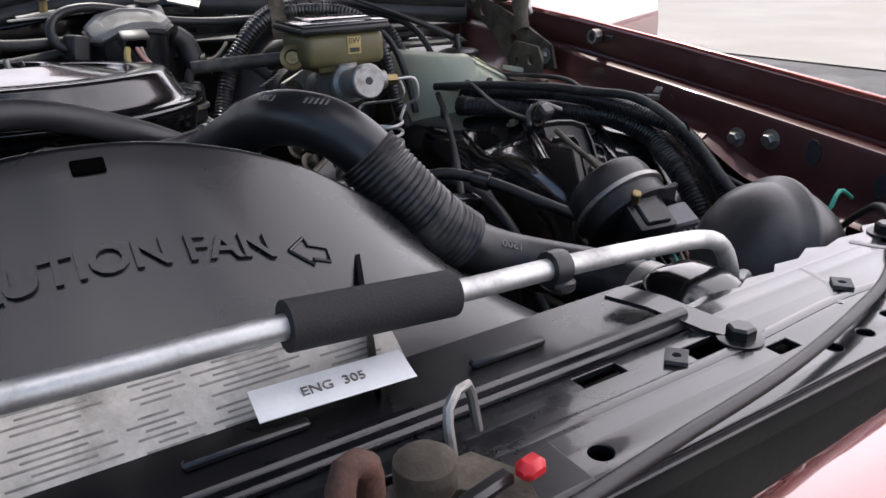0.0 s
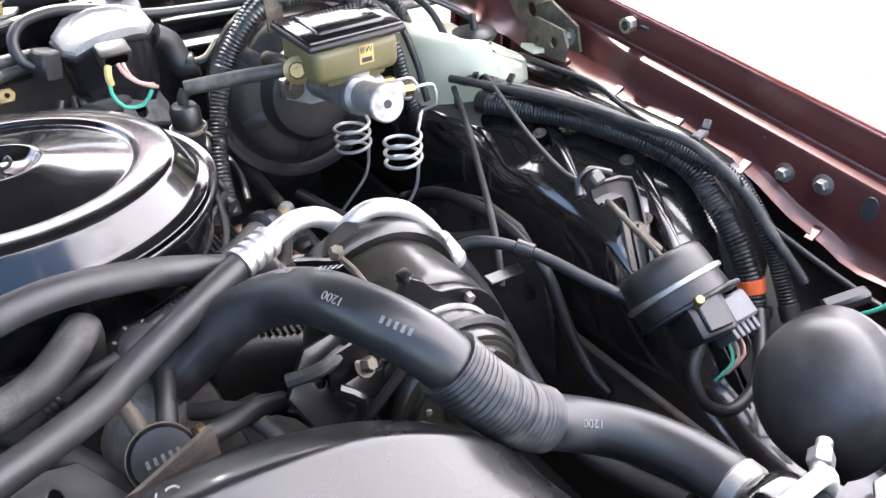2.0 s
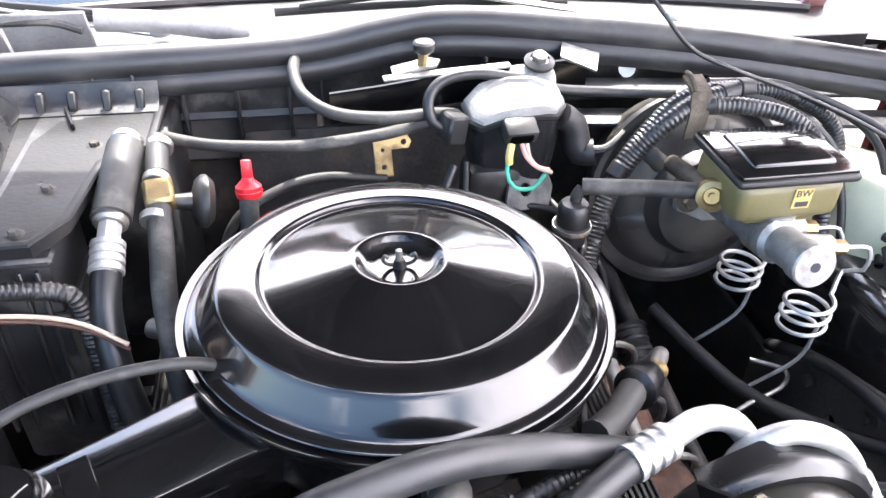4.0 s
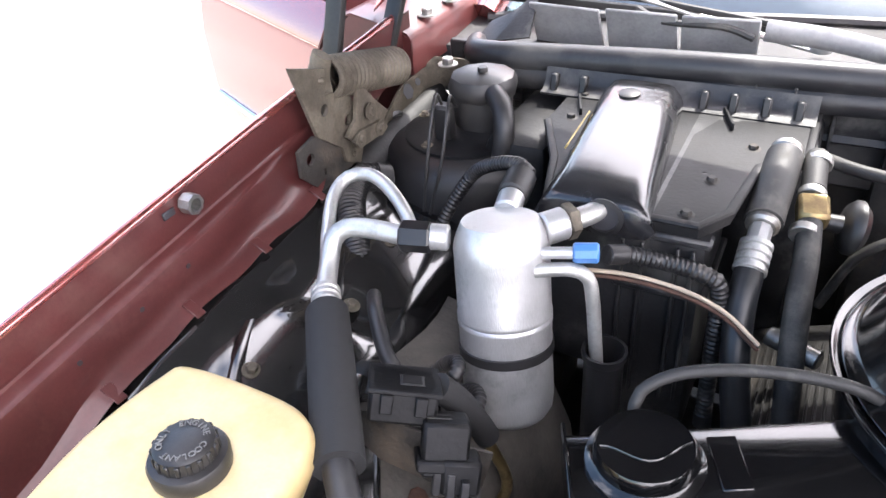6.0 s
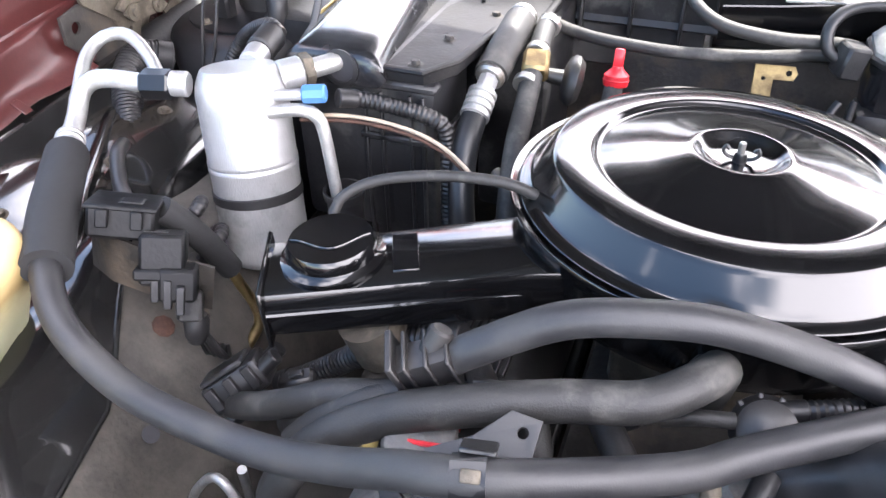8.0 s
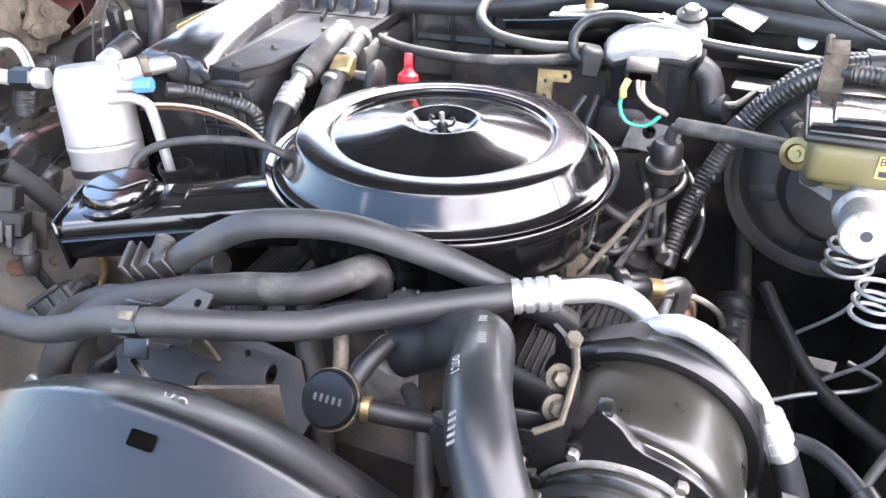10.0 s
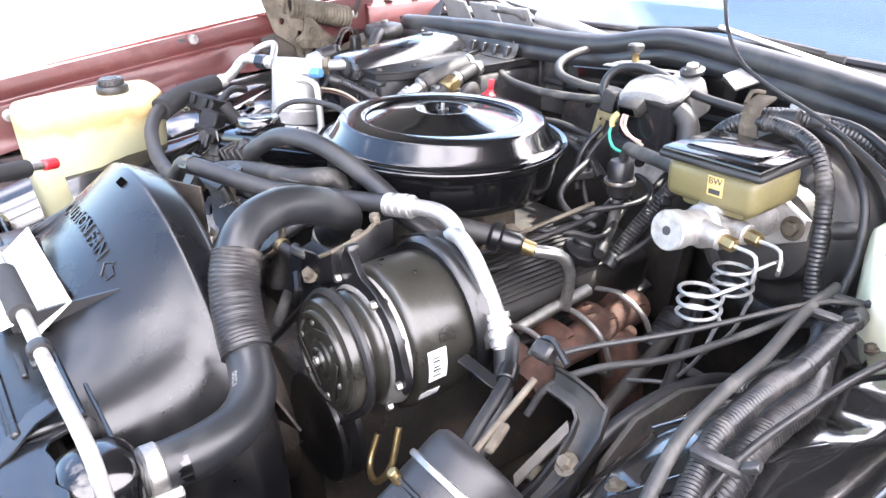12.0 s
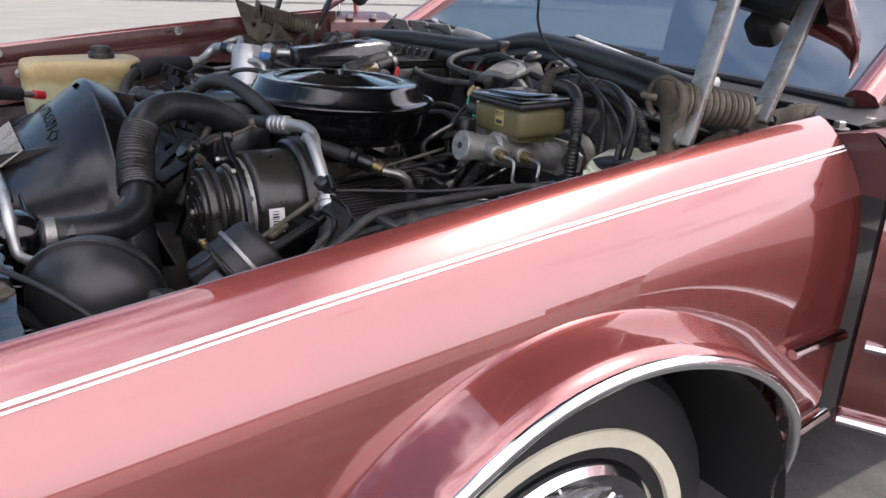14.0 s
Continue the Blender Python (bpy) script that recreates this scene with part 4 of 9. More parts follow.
def car_door(s, ang=62, wide=1.15, rise=0.0):
    """A front door standing wide open, so that its outer skin faces forward."""
    t = thing("car_door", (MX(0.95, s), 1.34, 0.40), "open glossy maroon front door with chrome lower trim", "car door", "front doors")
    ang = radians(ang)
    d = Vector((math.sin(ang) * s, math.cos(ang), 0))
    nrm = Vector((math.cos(ang) * s, -math.sin(ang), 0))
    o = Vector((FX(0.925, s), 1.345, rise))

    def at(u, z, out):
        return o + d * u * wide / 1.15 + nrm * out + Vector((0, 0, z))
    prof = [(0.44, -0.03), (0.50, 0.0), (0.60, 0.012), (0.72, 0.014), (0.80, 0.004), (0.84, -0.014), (0.865, -0.04)]
    rows = [[at(u, z, o2) for z, o2 in prof] for u in [k * 1.15 / 14 for k in range(15)]]
    part("outer_skin", sheet(rows, 0.004, s < 0), PAINT, t, smooth=60)
    up = LIFT if s < 0 else 0.0
    rows = [[at(u, z + up, -0.10 - 0.012 * math.sin((z - 0.44) * 7.5)) for z in (0.40, 0.48, 0.56, 0.62, 0.68, 0.74, 0.80, 0.86)] for u in (0, 0.2, 0.4, 0.6, 0.8, 1.0, 1.10, 1.15)]
    inner = part("inner_panel", sheet(rows, 0.01, s > 0), VINYL, t, "maroon vinyl inner door trim")
    part("trim_strip", sweep(bmesh.new(), [at(0.05 + k * 0.17, 0.64 + up, -0.118) for k in range(7)], 0.006, 8), CHROME, inner, "chrome trim strip")
    part("armrest", sweep(bmesh.new(), spline([at(0.25, 0.68 + up, -0.118), at(0.5, 0.70 + up, -0.150), at(0.85, 0.70 + up, -0.150), at(1.0, 0.68 + up, -0.12)], 0.03), 0.028, 10), VINYL, inner)
    for k in range(14):
        part("stitch", rod(bmesh.new(), at(0.12 + k * 0.06, 0.775 + up, -0.1115), at(0.15 + k * 0.06, 0.775 + up, -0.1115), 0.0035, 6), PINSTRIPE, inner, "pale stitching")
    turn = Matrix((d, nrm, Vector((0, 0, 1)))).transposed().to_4x4()
    for u in (0.002, 1.148):
        part("edge", boxed(Matrix.Translation(at(u, 0.65, -0.055)) @ turn, (0.006, 0.09, 0.40), 0.002), PAINT_SHADED, t)
    part("sill_moulding", sweep(bmesh.new(), [at(k * 1.15 / 6, 0.452, -0.012) for k in range(7)], 0.011, 8, 0.8), CHROME, t, "chrome lower door moulding")
    part("side_moulding", sweep(bmesh.new(), [at(0.012 + k * 1.12 / 6, 0.583, 0.017) for k in range(7)], 0.0075, 8), CHROME, t, "chrome body side moulding")
    rows = [[at(u, 0.806 + dz, 0.0045) for dz in (0.003, -0.003)] for u in (0.005, 0.6, 1.145)]
    part("pinstripe", sheet(rows, 0.0006, s < 0), PINSTRIPE, t, "white pinstripe")
    return t


car_door(1)
car_door(-1, 63, 0.64, 0.04)


def hood():
    """The open hood, leaning up and forward over the bay from its hinges at the cowl."""
    t = thing("hood", (MID, 1.40, 0.94), "open maroon hood with black underside held up by its hinges", "car hood")
    a = radians(51)
    d, n = Vector((0, -math.cos(a), math.sin(a))), Vector((0, math.sin(a), math.cos(a)))
    o = Vector((MID, 1.40, 0.985))

    def at(x, v, out):
        return o + Vector((x, 0, 0)) + d * v + n * out
    def rise(x):
        return 0.14 * max(0.0, 1 - (abs(x) / 0.80) ** 2)
    xs = [-0.835, -0.82, -0.79, -0.70, -0.45, -0.2, 0, 0.2, 0.45, 0.70, 0.79, 0.82, 0.835]
    side = [-0.05, -0.02, 0.0, 0.012, 0.02, 0.026, 0.028, 0.026, 0.02, 0.012, 0.0, -0.02, -0.05]
    vs = [-0.005, 0.0, 0.02, 0.3, 0.7, 1.15, 1.27, 1.29]
    drop = [-0.03, -0.01, 0.0, 0.0, 0.0, 0.0, -0.012, -0.04]
    rows = [[at(x, v + rise(x) * max(0, 1 - v / 0.5), o2 + dr) for x, o2 in zip(xs, side)] for v, dr in zip(vs, drop)]
    part("outer_skin", sheet(rows, 0.003, True), PAINT, t, smooth=60)
    rows = [[at(x, v + rise(x) * max(0, 1 - v / 0.5), -0.03) for x in (-0.78, -0.6, -0.4, -0.2, 0, 0.2, 0.4, 0.6, 0.78)] for v in (0.03, 0.4, 0.8, 1.25)]
    part("inner_frame", sheet(rows, 0.006, False), SATIN, t, "black steel inner frame")
    for x in (-0.55, -0.2, 0.2, 0.55):
        part("stiffener", sweep(bmesh.new(), [at(x * 0.6, 0.06 + rise(x * 0.6), -0.04), at(x, 0.5, -0.045), at(x * 1.1, 1.2, -0.04)], 0.03, 8, 0.5), SATIN, t)
    for v in (0.06, 1.18):
        part("stiffener", sweep(bmesh.new(), [at(x, v + (rise(x) if v < 0.5 else 0), -0.045) for x in (-0.76, -0.5, -0.3, 0, 0.3, 0.5, 0.76)], 0.032, 8, 0.6), SATIN, t)
    for s in (1, -1):
        part("corner_block", boxed(pose(MX(0.70, s), 1.37, 0.985, 40, 0, 0), (0.05, 0.04, 0.05), 0.012, 2), RUBBER, t, "rubber corner bumper")
    return t


hood()


def hinge(s):
    t = thing("spring_hinge", (MX(0.785, s), 1.15, 0.78), "dirty steel hood hinge with a large coil spring", "hinge", "hood hinges")
    m = Matrix(((0, 0, s, 0), (1, 0, 0, 0), (0, 1, 0, 0), (0, 0, 0, 1)))

    def pl(name, outline, holes, x, mtl, th=0.004, label=""):
        return part(name, plate(outline, holes, Matrix.Translation((MX(x, s), 0, 0)) @ m, th), mtl, t, label)
    pl("base_plate", [(1.03, 0.755), (1.10, 0.745), (1.17, 0.765), (1.20, 0.80), (1.27, 0.835), (1.37, 0.855), (1.40, 0.868), (1.36, 0.872), (1.24, 0.862), (1.14, 0.83), (1.04, 0.79)],
       [disc(1.06, 0.77, 0.008), disc(1.14, 0.79, 0.012), disc(1.23, 0.838, 0.012), disc(1.29, 0.85, 0.010)], 0.793, BARE)
    if s < 0:
        def side(name, outline, holes, x, label="", mtl=BARE):
            return part(name, plate(outline, holes, Matrix.Translation((x, 0, 0)) @ m, 0.004), mtl, t, label)
        side("side_plate", [(1.004, 0.936), (1.064, 0.915), (1.057, 0.885), (1.096, 0.879), (1.126, 0.836), (1.129, 0.808), (1.112, 0.774), (1.083, 0.788), (1.079, 0.809), (1.034, 0.843), (1.022, 0.879)],
             [disc(1.053, 0.869, 0.008), disc(1.095, 0.839, 0.007), disc(1.1, 0.791, 0.004)], -0.706)
        side("wall_foot", [(1.0, 0.837), (1.033, 0.843), (1.094, 0.801), (1.113, 0.765), (1.095, 0.748), (1.034, 0.771), (0.999, 0.806)], [disc(1.019, 0.82, 0.008), [(1.041, 0.798), (1.046, 0.796), (1.045, 0.787), (1.04, 0.789)]], -0.711, "dirty dark steel mounting foot", GRIME)
        side("link", [(1.077, 0.825), (1.088, 0.816), (1.107, 0.82), (1.157, 0.811), (1.172, 0.822), (1.145, 0.847), (1.127, 0.869), (1.11, 0.875), (1.099, 0.839)], [], -0.696)
        side("lower_link", [(1.083, 0.816), (1.095, 0.804), (1.152, 0.801), (1.161, 0.805), (1.15, 0.819), (1.1, 0.824)], [], -0.691)
        rows = [[Vector(q) for q in row] for row in (
            ((-0.717, 1.351, 0.832), (-0.687, 1.355, 0.832), (-0.657, 1.356, 0.832)),
            ((-0.729, 1.332, 0.82), (-0.706, 1.35, 0.807), (-0.679, 1.358, 0.808)),
            ((-0.731, 1.286, 0.817), (-0.725, 1.325, 0.793), (-0.716, 1.355, 0.776)),
            ((-0.732, 1.257, 0.808), (-0.729, 1.29, 0.783), (-0.726, 1.32, 0.759)),
            ((-0.73, 1.228, 0.795), (-0.731, 1.248, 0.762), (-0.731, 1.275, 0.736)),
            ((-0.719, 1.182, 0.786), (-0.726, 1.201, 0.753), (-0.73, 1.224, 0.725)))]
        part("gusset", sheet(rows, 0.003), BARE, t, "tan dirty steel gusset", smooth=50)
        # Gusset openings: black discs give the dark depth by colour.
        for (x, y, z), w in (((-0.721, 1.273, 0.806), 0.008), ((-0.718, 1.297, 0.812), 0.004), ((-0.724, 1.217, 0.753), 0.010)):
            part("gusset_hole", turned([(w, 0), (w, 0.001), (0.0, 0.001)], axis_frame((x, y, z), (x + 0.7, y - 0.6, z + 0.4))[0] @ Matrix.Diagonal((1, 1.5, 1, 1)), 6), INK_AND_HOLE, t, "black disc painted as an opening in the gusset")
        part("nut", bolt(bmesh.new(), (-0.723, 1.241, 0.776), (0.7, -0.7, 0.2), 0.008, 0.012), SATIN, t, "black nut")
        part("gusset_bolt", bolt(bmesh.new(), (-0.674, 1.311, 0.838), (0, 0, 1), 0.009, 0.009), STEEL, t, "zinc bolt with a washer")
    if s > 0:
        pl("foot_plate", [(1.035, 0.745), (1.110, 0.742), (1.122, 0.765), (1.100, 0.795), (1.040, 0.790), (1.028, 0.768)], [disc(1.058, 0.768, 0.009), disc(1.092, 0.764, 0.005)], 0.765, BARE)
    if s < 0:
        for x, y, z in ((-0.689, 1.124, 0.841), (-0.689, 1.096, 0.816), (-0.689, 1.142, 0.812)):
            part("rivet", turned([(0.011, 0), (0.011, 0.003), (0.006, 0.003), (0.005, 0.006), (0.0, 0.006)], axis_frame((x, y, z), (x + 0.02, y, z))[0], 14), BARE, t)
        part("channel", tube([(MX(0.775, s), 1.085, 0.80), (MX(0.772, s), 1.080, 0.86), (MX(0.768, s), 1.072, 0.905), (MX(0.758, s), 1.07, 0.93)], lambda q: 0.020 - 0.05 * q, 8, 0.01, 0.5), BARE, t)
    else:
        rows = []
        for y, z, half, deep in ((1.096, 0.812, 0.013, 0.010), (1.098, 0.832, 0.012, 0.012), (1.097, 0.852, 0.014, 0.014), (1.093, 0.872, 0.018, 0.016), (1.088, 0.890, 0.021, 0.018), (1.083, 0.902, 0.022, 0.017), (1.081, 0.908, 0.019, 0.020)):
            rows.append([Vector((0.780 + half * math.sin(radians(a)), y + deep * (1 - math.cos(radians(a))) - 0.004, z + 0.004 * math.cos(radians(a)))) for a in range(-120, 121, 20)])
        part("bracket", sheet(rows, 0.003), BARE, t, "dirty grey formed steel spring bracket", smooth=60)
        part("spring_ring", tube([(0.780 + 0.027 * math.cos(radians(a)), 1.088, 0.889 + 0.025 * math.sin(radians(a))) for a in range(-60, 250, 15)], 0.0042, 8), BARE, t)
    a, b = (Vector((0.772, 1.100, 0.888)), Vector((0.811, 1.205, 0.872))) if s > 0 else (Vector((-0.714, 1.076, 0.899)), Vector((-0.712, 1.232, 0.860)))
    mm, n = axis_frame(a, b)
    part("spring", sweep(bmesh.new(), [mm @ q for q in coil_line((0, 0, 0), 0.0225 if s < 0 else 0.0200, 19 if s < 0 else 13, n, 20)], 0.0040, 7), BARE, t, "rusty brown coil spring")
    part("spring_core", rod(bmesh.new(), a.lerp(b, 0.35), b, 0.0180 if s < 0 else 0.0160, 14), GRIME, t)
    part("spring_hook", tube([mm @ Vector((0.022, 0, 0)), mm @ Vector((0.02, 0, -0.02)), mm @ Vector((0.0, 0, -0.032)), mm @ Vector((-0.012, 0, -0.02))], 0.0042, 8), BARE, t)
    for y0, z0, y1, z1 in ((1.115, 0.842, 1.195, 1.085), (1.262, 0.862, 1.352, 1.03)):
        p, q = Vector((MX(0.795, s), y0, z0)), Vector((MX(0.785, s), y1, z1))
        mm2, n2 = axis_frame(p, q)
        bm = boxed(mm2 @ pose(0, 0, n2 / 2), (0.026, 0.012, n2 + 0.02), 0.003, 2)
        arm = part("arm", bm, STEEL if s > 0 else COVER, t, "flat steel hinge arm")
        bm = turned([(0.016, 0), (0.017, 0.004), (0.010, 0.006), (0.010, 0.012), (0.005, 0.013)], axis_frame(p, p + Vector((-0.01 * s, 0, 0)))[0], 16)
        part("pivot", bm, STEEL, arm)
    for y, z in ((1.345, 0.862), (1.052, 0.772)):
        part("bolt", bolt(bmesh.new(), (MX(0.789, s), y, z), (-s, 0, 0.2), 0.008, 0.008), STEEL, t)
    return t


hinge(1).location += Vector((0.012, -0.022, 0.018))
hinge(-1).location += Vector((-0.016, 0.024, 0.030))


def front_wheel(s):
    t = thing("front_wheel", (MX(0.86, s), WHEEL[0], 0.0), "whitewall tyre on a chrome wire-look wheel cover", "wheel", "front wheels")
    m = Matrix.Translation((MX(0.695, s), WHEEL[0] + 0.03, WHEEL[1] - 0.012)) @ Matrix.Scale(0.94, 4) @ Euler((0, radians(90) * s, 0)).to_matrix().to_4x4() @ Matrix.Rotation(0, 4, "Z")
    R = (WHEEL[1] - 0.012) / 0.94
    part("tyre", turned([(0.205, 0.01), (0.27, 0.0), (R - 0.018, 0.012), (R, 0.035), (R, 0.155), (R - 0.018, 0.182), (0.262, 0.199), (0.245, 0.2005), (0.20, 0.192), (0.192, 0.17)], m, 72), TYRE, t, smooth=30)
    part("whitewall", turned([(0.248, 0.1995), (0.2465, 0.2040), (0.222, 0.2030), (0.2205, 0.196)], m, 72, False), WHITEWALL, t, "cream whitewall band")
    cover = part("wheel_cover", turned([(0.196, 0.185), (0.196, 0.202), (0.186, 0.210), (0.178, 0.206), (0.165, 0.200), (0.15, 0.192), (0.06, 0.178), (0.055, 0.195), (0.045, 0.215), (0.0, 0.218)], m, 60), CHROME, t, "chrome wheel cover")
    for k in range(30):
        a = 2 * math.pi * k / 30
        p0 = m @ Vector((0.055 * math.cos(a + 0.2), 0.055 * math.sin(a + 0.2), 0.196))
        p1 = m @ Vector((0.160 * math.cos(a), 0.160 * math.sin(a), 0.201))
        part("spoke", rod(bmesh.new(), p0, p1, 0.0028, 6), CHROME, cover)
    return t


front_wheel(1)
front_wheel(-1)


def wheel_well(s):
    """Dark splash shield round the top of the wheel."""
    t = thing("wheel_well", (MX(0.82, s), WHEEL[0], 0.32), "black dirty wheel well liner above the tyre", "car panel", "wheel wells")
    up = LIFT * 0.65 if s < 0 else 0.0
    rows = []
    for a in range(-92, 93, 6):
        y, z = WHEEL[0] + 0.374 * math.sin(radians(a)), WHEEL[1] - 0.012 + 0.366 * math.cos(radians(a)) + up
        rows.append([Vector((MX(x, s), y, z)) for x in (0.967, 0.90, 0.82, 0.74, 0.66)])
    part("shell", sheet(rows, 0.003, s < 0), TYRE, t, smooth=60)
    rows = [[Vector((MX(0.655, s), WHEEL[0] + 0.374 * math.sin(radians(a)), z)) for z in (0.20, WHEEL[1] - 0.012 + 0.366 * math.cos(radians(a)) + up)] for a in range(-90, 91, 6)]
    part("inner_plate", sheet(rows, 0.003, s > 0), TYRE, t)


wheel_well(1)
wheel_well(-1)
# dark structure under the bay
frame_rail = thing("frame_rail", (MID, 0.8, 0.2), "greasy black chassis frame under the engine", "car frame")
for s in (1, -1):
    part("rail", boxed(pose(MX(0.44, s), 0.85, 0.30), (0.09, 1.3, 0.12), 0.01), GRIME, frame_rail)
part("crossmember", boxed(pose(MID, 0.82, 0.24), (0.9, 0.2, 0.10), 0.015), GRIME, frame_rail)
part("splash_shield", boxed(pose(MID, 0.84, 0.26), (1.12, 1.22, 0.012), 0.003), GRIME, frame_rail)
for s in (1, -1):
    part("apron", boxed(pose(MX(0.565, s), 0.84, 0.40), (0.012, 1.2, 0.28), 0.003), GRIME, frame_rail)
part("front_apron", boxed(pose(MID, 0.245, 0.50), (1.6, 0.012, 0.45), 0.003), GRIME, frame_rail)

apron = thing("dirty_apron", (-0.50, 0.85, 0.45), "dusty brown grey steel apron below the relays", "car panel")
APRON = [(-0.548, 0.712), (-0.510, 0.705), (-0.475, 0.685), (-0.445, 0.655), (-0.418, 0.622), (-0.395, 0.570), (-0.380, 0.500), (-0.360, 0.440), (-0.260, 0.430)]
rows = [[Vector((x + 0.005 * math.sin(y * 30 + x * 40), y, z + 0.005 * math.sin(y * 24))) for x, z in APRON] for y in [0.58 + 0.03 * k for k in range(16)]]
part("skin", sheet(rows, 0.003, False), DIRT, apron, smooth=60)
# Black disc for the hole's dark inside; the apron isn't cut.
part("hole", turned([(0.0085, 0), (0.0085, 0.001), (0.0, 0.001)], axis_frame((-0.4185, 0.702, 0.6240), (-0.41, 0.702, 0.632))[0], 16), INK_AND_HOLE, apron, "black disc painted as a round hole")
part("rust_patch", turned([(0.012, 0), (0.011, 0.0012), (0.004, 0.0018), (0.0, 0.0018)], axis_frame((-0.4575, 0.790, 0.6705), (-0.446, 0.790, 0.683))[0], 9), RUST, apron, "patch of brown rust")
skirt = thing("liner_skirt", (-0.50, 0.68, 0.60), "glossy black lower skirt of the inner fender liner", "car panel")
rows = []
for k in range(13):
    y = 0.52 + 0.028 * k
    edge = curve_at([(0.52, -0.412), (0.70, -0.447), (0.78, -0.492), (0.86, -0.535)], y)
    rows.append([Vector((-0.575 + (edge + 0.575) * u, y, curve_at(APRON, -0.575 + (edge + 0.575) * u) + 0.007 + 0.010 * math.sin(3.1 * u) + 0.005 * math.sin(y * 24))) for u in [q / 8 for q in range(9)]])
part("skin", sheet(rows, 0.003, False), LINER, skirt, smooth=60)
part("rolled_edge", sweep(bmesh.new(), [r[-1] + Vector((0, 0, 0.001)) for r in rows], 0.003, 8), LINER, skirt)
part("bead", tube([(-0.480, 0.84, 0.689), (-0.472, 0.92, 0.682), (-0.47, 1.00, 0.682)], 0.010, 10), DIRT, apron)
for y, z in ((0.83, 0.656), (0.93, 0.652)):
    part("bolt", bolt(bmesh.new(), (-0.445, y, z), (0.8, 0, 0.6), 0.007, 0.006), BARE, apron)


# ---- engine ----
def engine():
    t = thing("engine_block", (0.04, 0.9, 0.30), "greasy black cast iron engine block and heads", "engine")
    part("block", boxed(pose(0.04, 0.95, 0.44), (0.36, 0.62, 0.30), 0.02, 2), GRIME, t)
    part("intake_manifold", boxed(pose(0.04, 0.95, 0.615), (0.20, 0.50, 0.07), 0.015, 2), GRIME, t)
    part("carburettor", boxed(pose(0.037, 0.98, 0.665), (0.15, 0.19, 0.06), 0.012, 2), BARE, t, "dull cast carburettor body")
    part("front_cover", turned([(0.12, 0), (0.12, 0.05), (0.10, 0.06), (0.0, 0.06)], axis_frame((0.04, 0.645, 0.47), (0.04, 0.60, 0.47))[0], 32), GRIME, t)
    part("thermostat_housing", turned([(0.034, 0), (0.034, 0.02), (0.026, 0.05), (0.022, 0.07)], axis_frame((0.055, 0.765, 0.665), (0.085, 0.75, 0.735))[0], 20), CAST, t, "cast thermostat housing")
    return t


engine()


def valve_cover(s):
    t = thing("valve_cover", (MX(0.235, s), 1.02, 0.58), "dull black ribbed cast valve cover", "valve cover", "valve covers")
    m = pose(MX(0.205, s), 1.02, 0.620, 0, 22 * s, 0)
    cover = part("cover", boxed(m, (0.145, 0.42, 0.075), 0.018, 3, 0.92), COVER, t)
    for k in range(13):
        part("rib", boxed(m @ pose(-0.052 + k * 0.0085, -0.02, 0.0385), (0.003, 0.33, 0.004), 0.001), COVER, cover)
    part("flange", boxed(m @ pose(0, 0, -0.038), (0.16, 0.44, 0.010), 0.003), COVER, t)
    if s > 0:
        m2 = m @ pose(0.018, 0.075, 0.040)
        cap = part("oil_cap", turned([(0.030, 0), (0.031, 0.004), (0.029, 0.012), (0.022, 0.016), (0.0, 0.017)], m2, 28), SATIN, t, "black twist oil filler cap")
        part("grip", boxed(m2 @ pose(0, 0, 0.018, 0, 0, 35), (0.042, 0.008, 0.010), 0.003), SATIN, cap)
    return t


valve_cover(1)
valve_cover(-1)


def exhaust_manifold():
    t = thing("exhaust_manifold", (0.33, 1.02, 0.48), "rusty brown cast iron exhaust manifold", "exhaust manifold")
    part("log", tube([(0.342, 0.87, 0.545), (0.338, 0.90, 0.552), (0.325, 1.00, 0.558), (0.316, 1.08, 0.560), (0.308, 1.135, 0.562)], lambda q: 0.0245 + 0.003 * math.sin(q * 55), 16, 0.008), RUST, t)
    for y in (0.89, 0.97, 1.05, 1.115):
        part("runner", tube([(0.255, y, 0.56), (0.30, y, 0.565), (0.33, y, 0.56)], 0.021, 12), RUST, t)
    part("downpipe", tube([(0.335, 1.06, 0.55), (0.345, 1.07, 0.48), (0.34, 1.09, 0.36)], 0.032, 14), RUST, t)
    for y0 in (0.90, 0.985, 1.075):
        part("wire_loop", tube([(0.285, y0 - 0.01, 0.605), (0.325, y0, 0.608), (0.362, y0 + 0.01, 0.585), (0.374, y0 + 0.02, 0.545), (0.368, y0 + 0.03, 0.515), (0.345, y0 + 0.035, 0.505)], 0.0042, 8), STEEL, t, "dull bent metal tube")
    part("cross_pipe", tube([(0.30, 0.90, 0.602), (0.30, 0.97, 0.612), (0.305, 1.03, 0.622)], 0.009, 10), STEEL, t)
    part("check_pipe", tube([(0.298, 0.927, 0.712), (0.318, 0.955, 0.704), (0.322, 0.972, 0.675), (0.312, 0.976, 0.615)], 0.0085, 12), STEEL, t, "bent pale steel air pipe")
    t.location += Vector((-0.013, 0.024, 0.003))
    return t


exhaust_manifold()


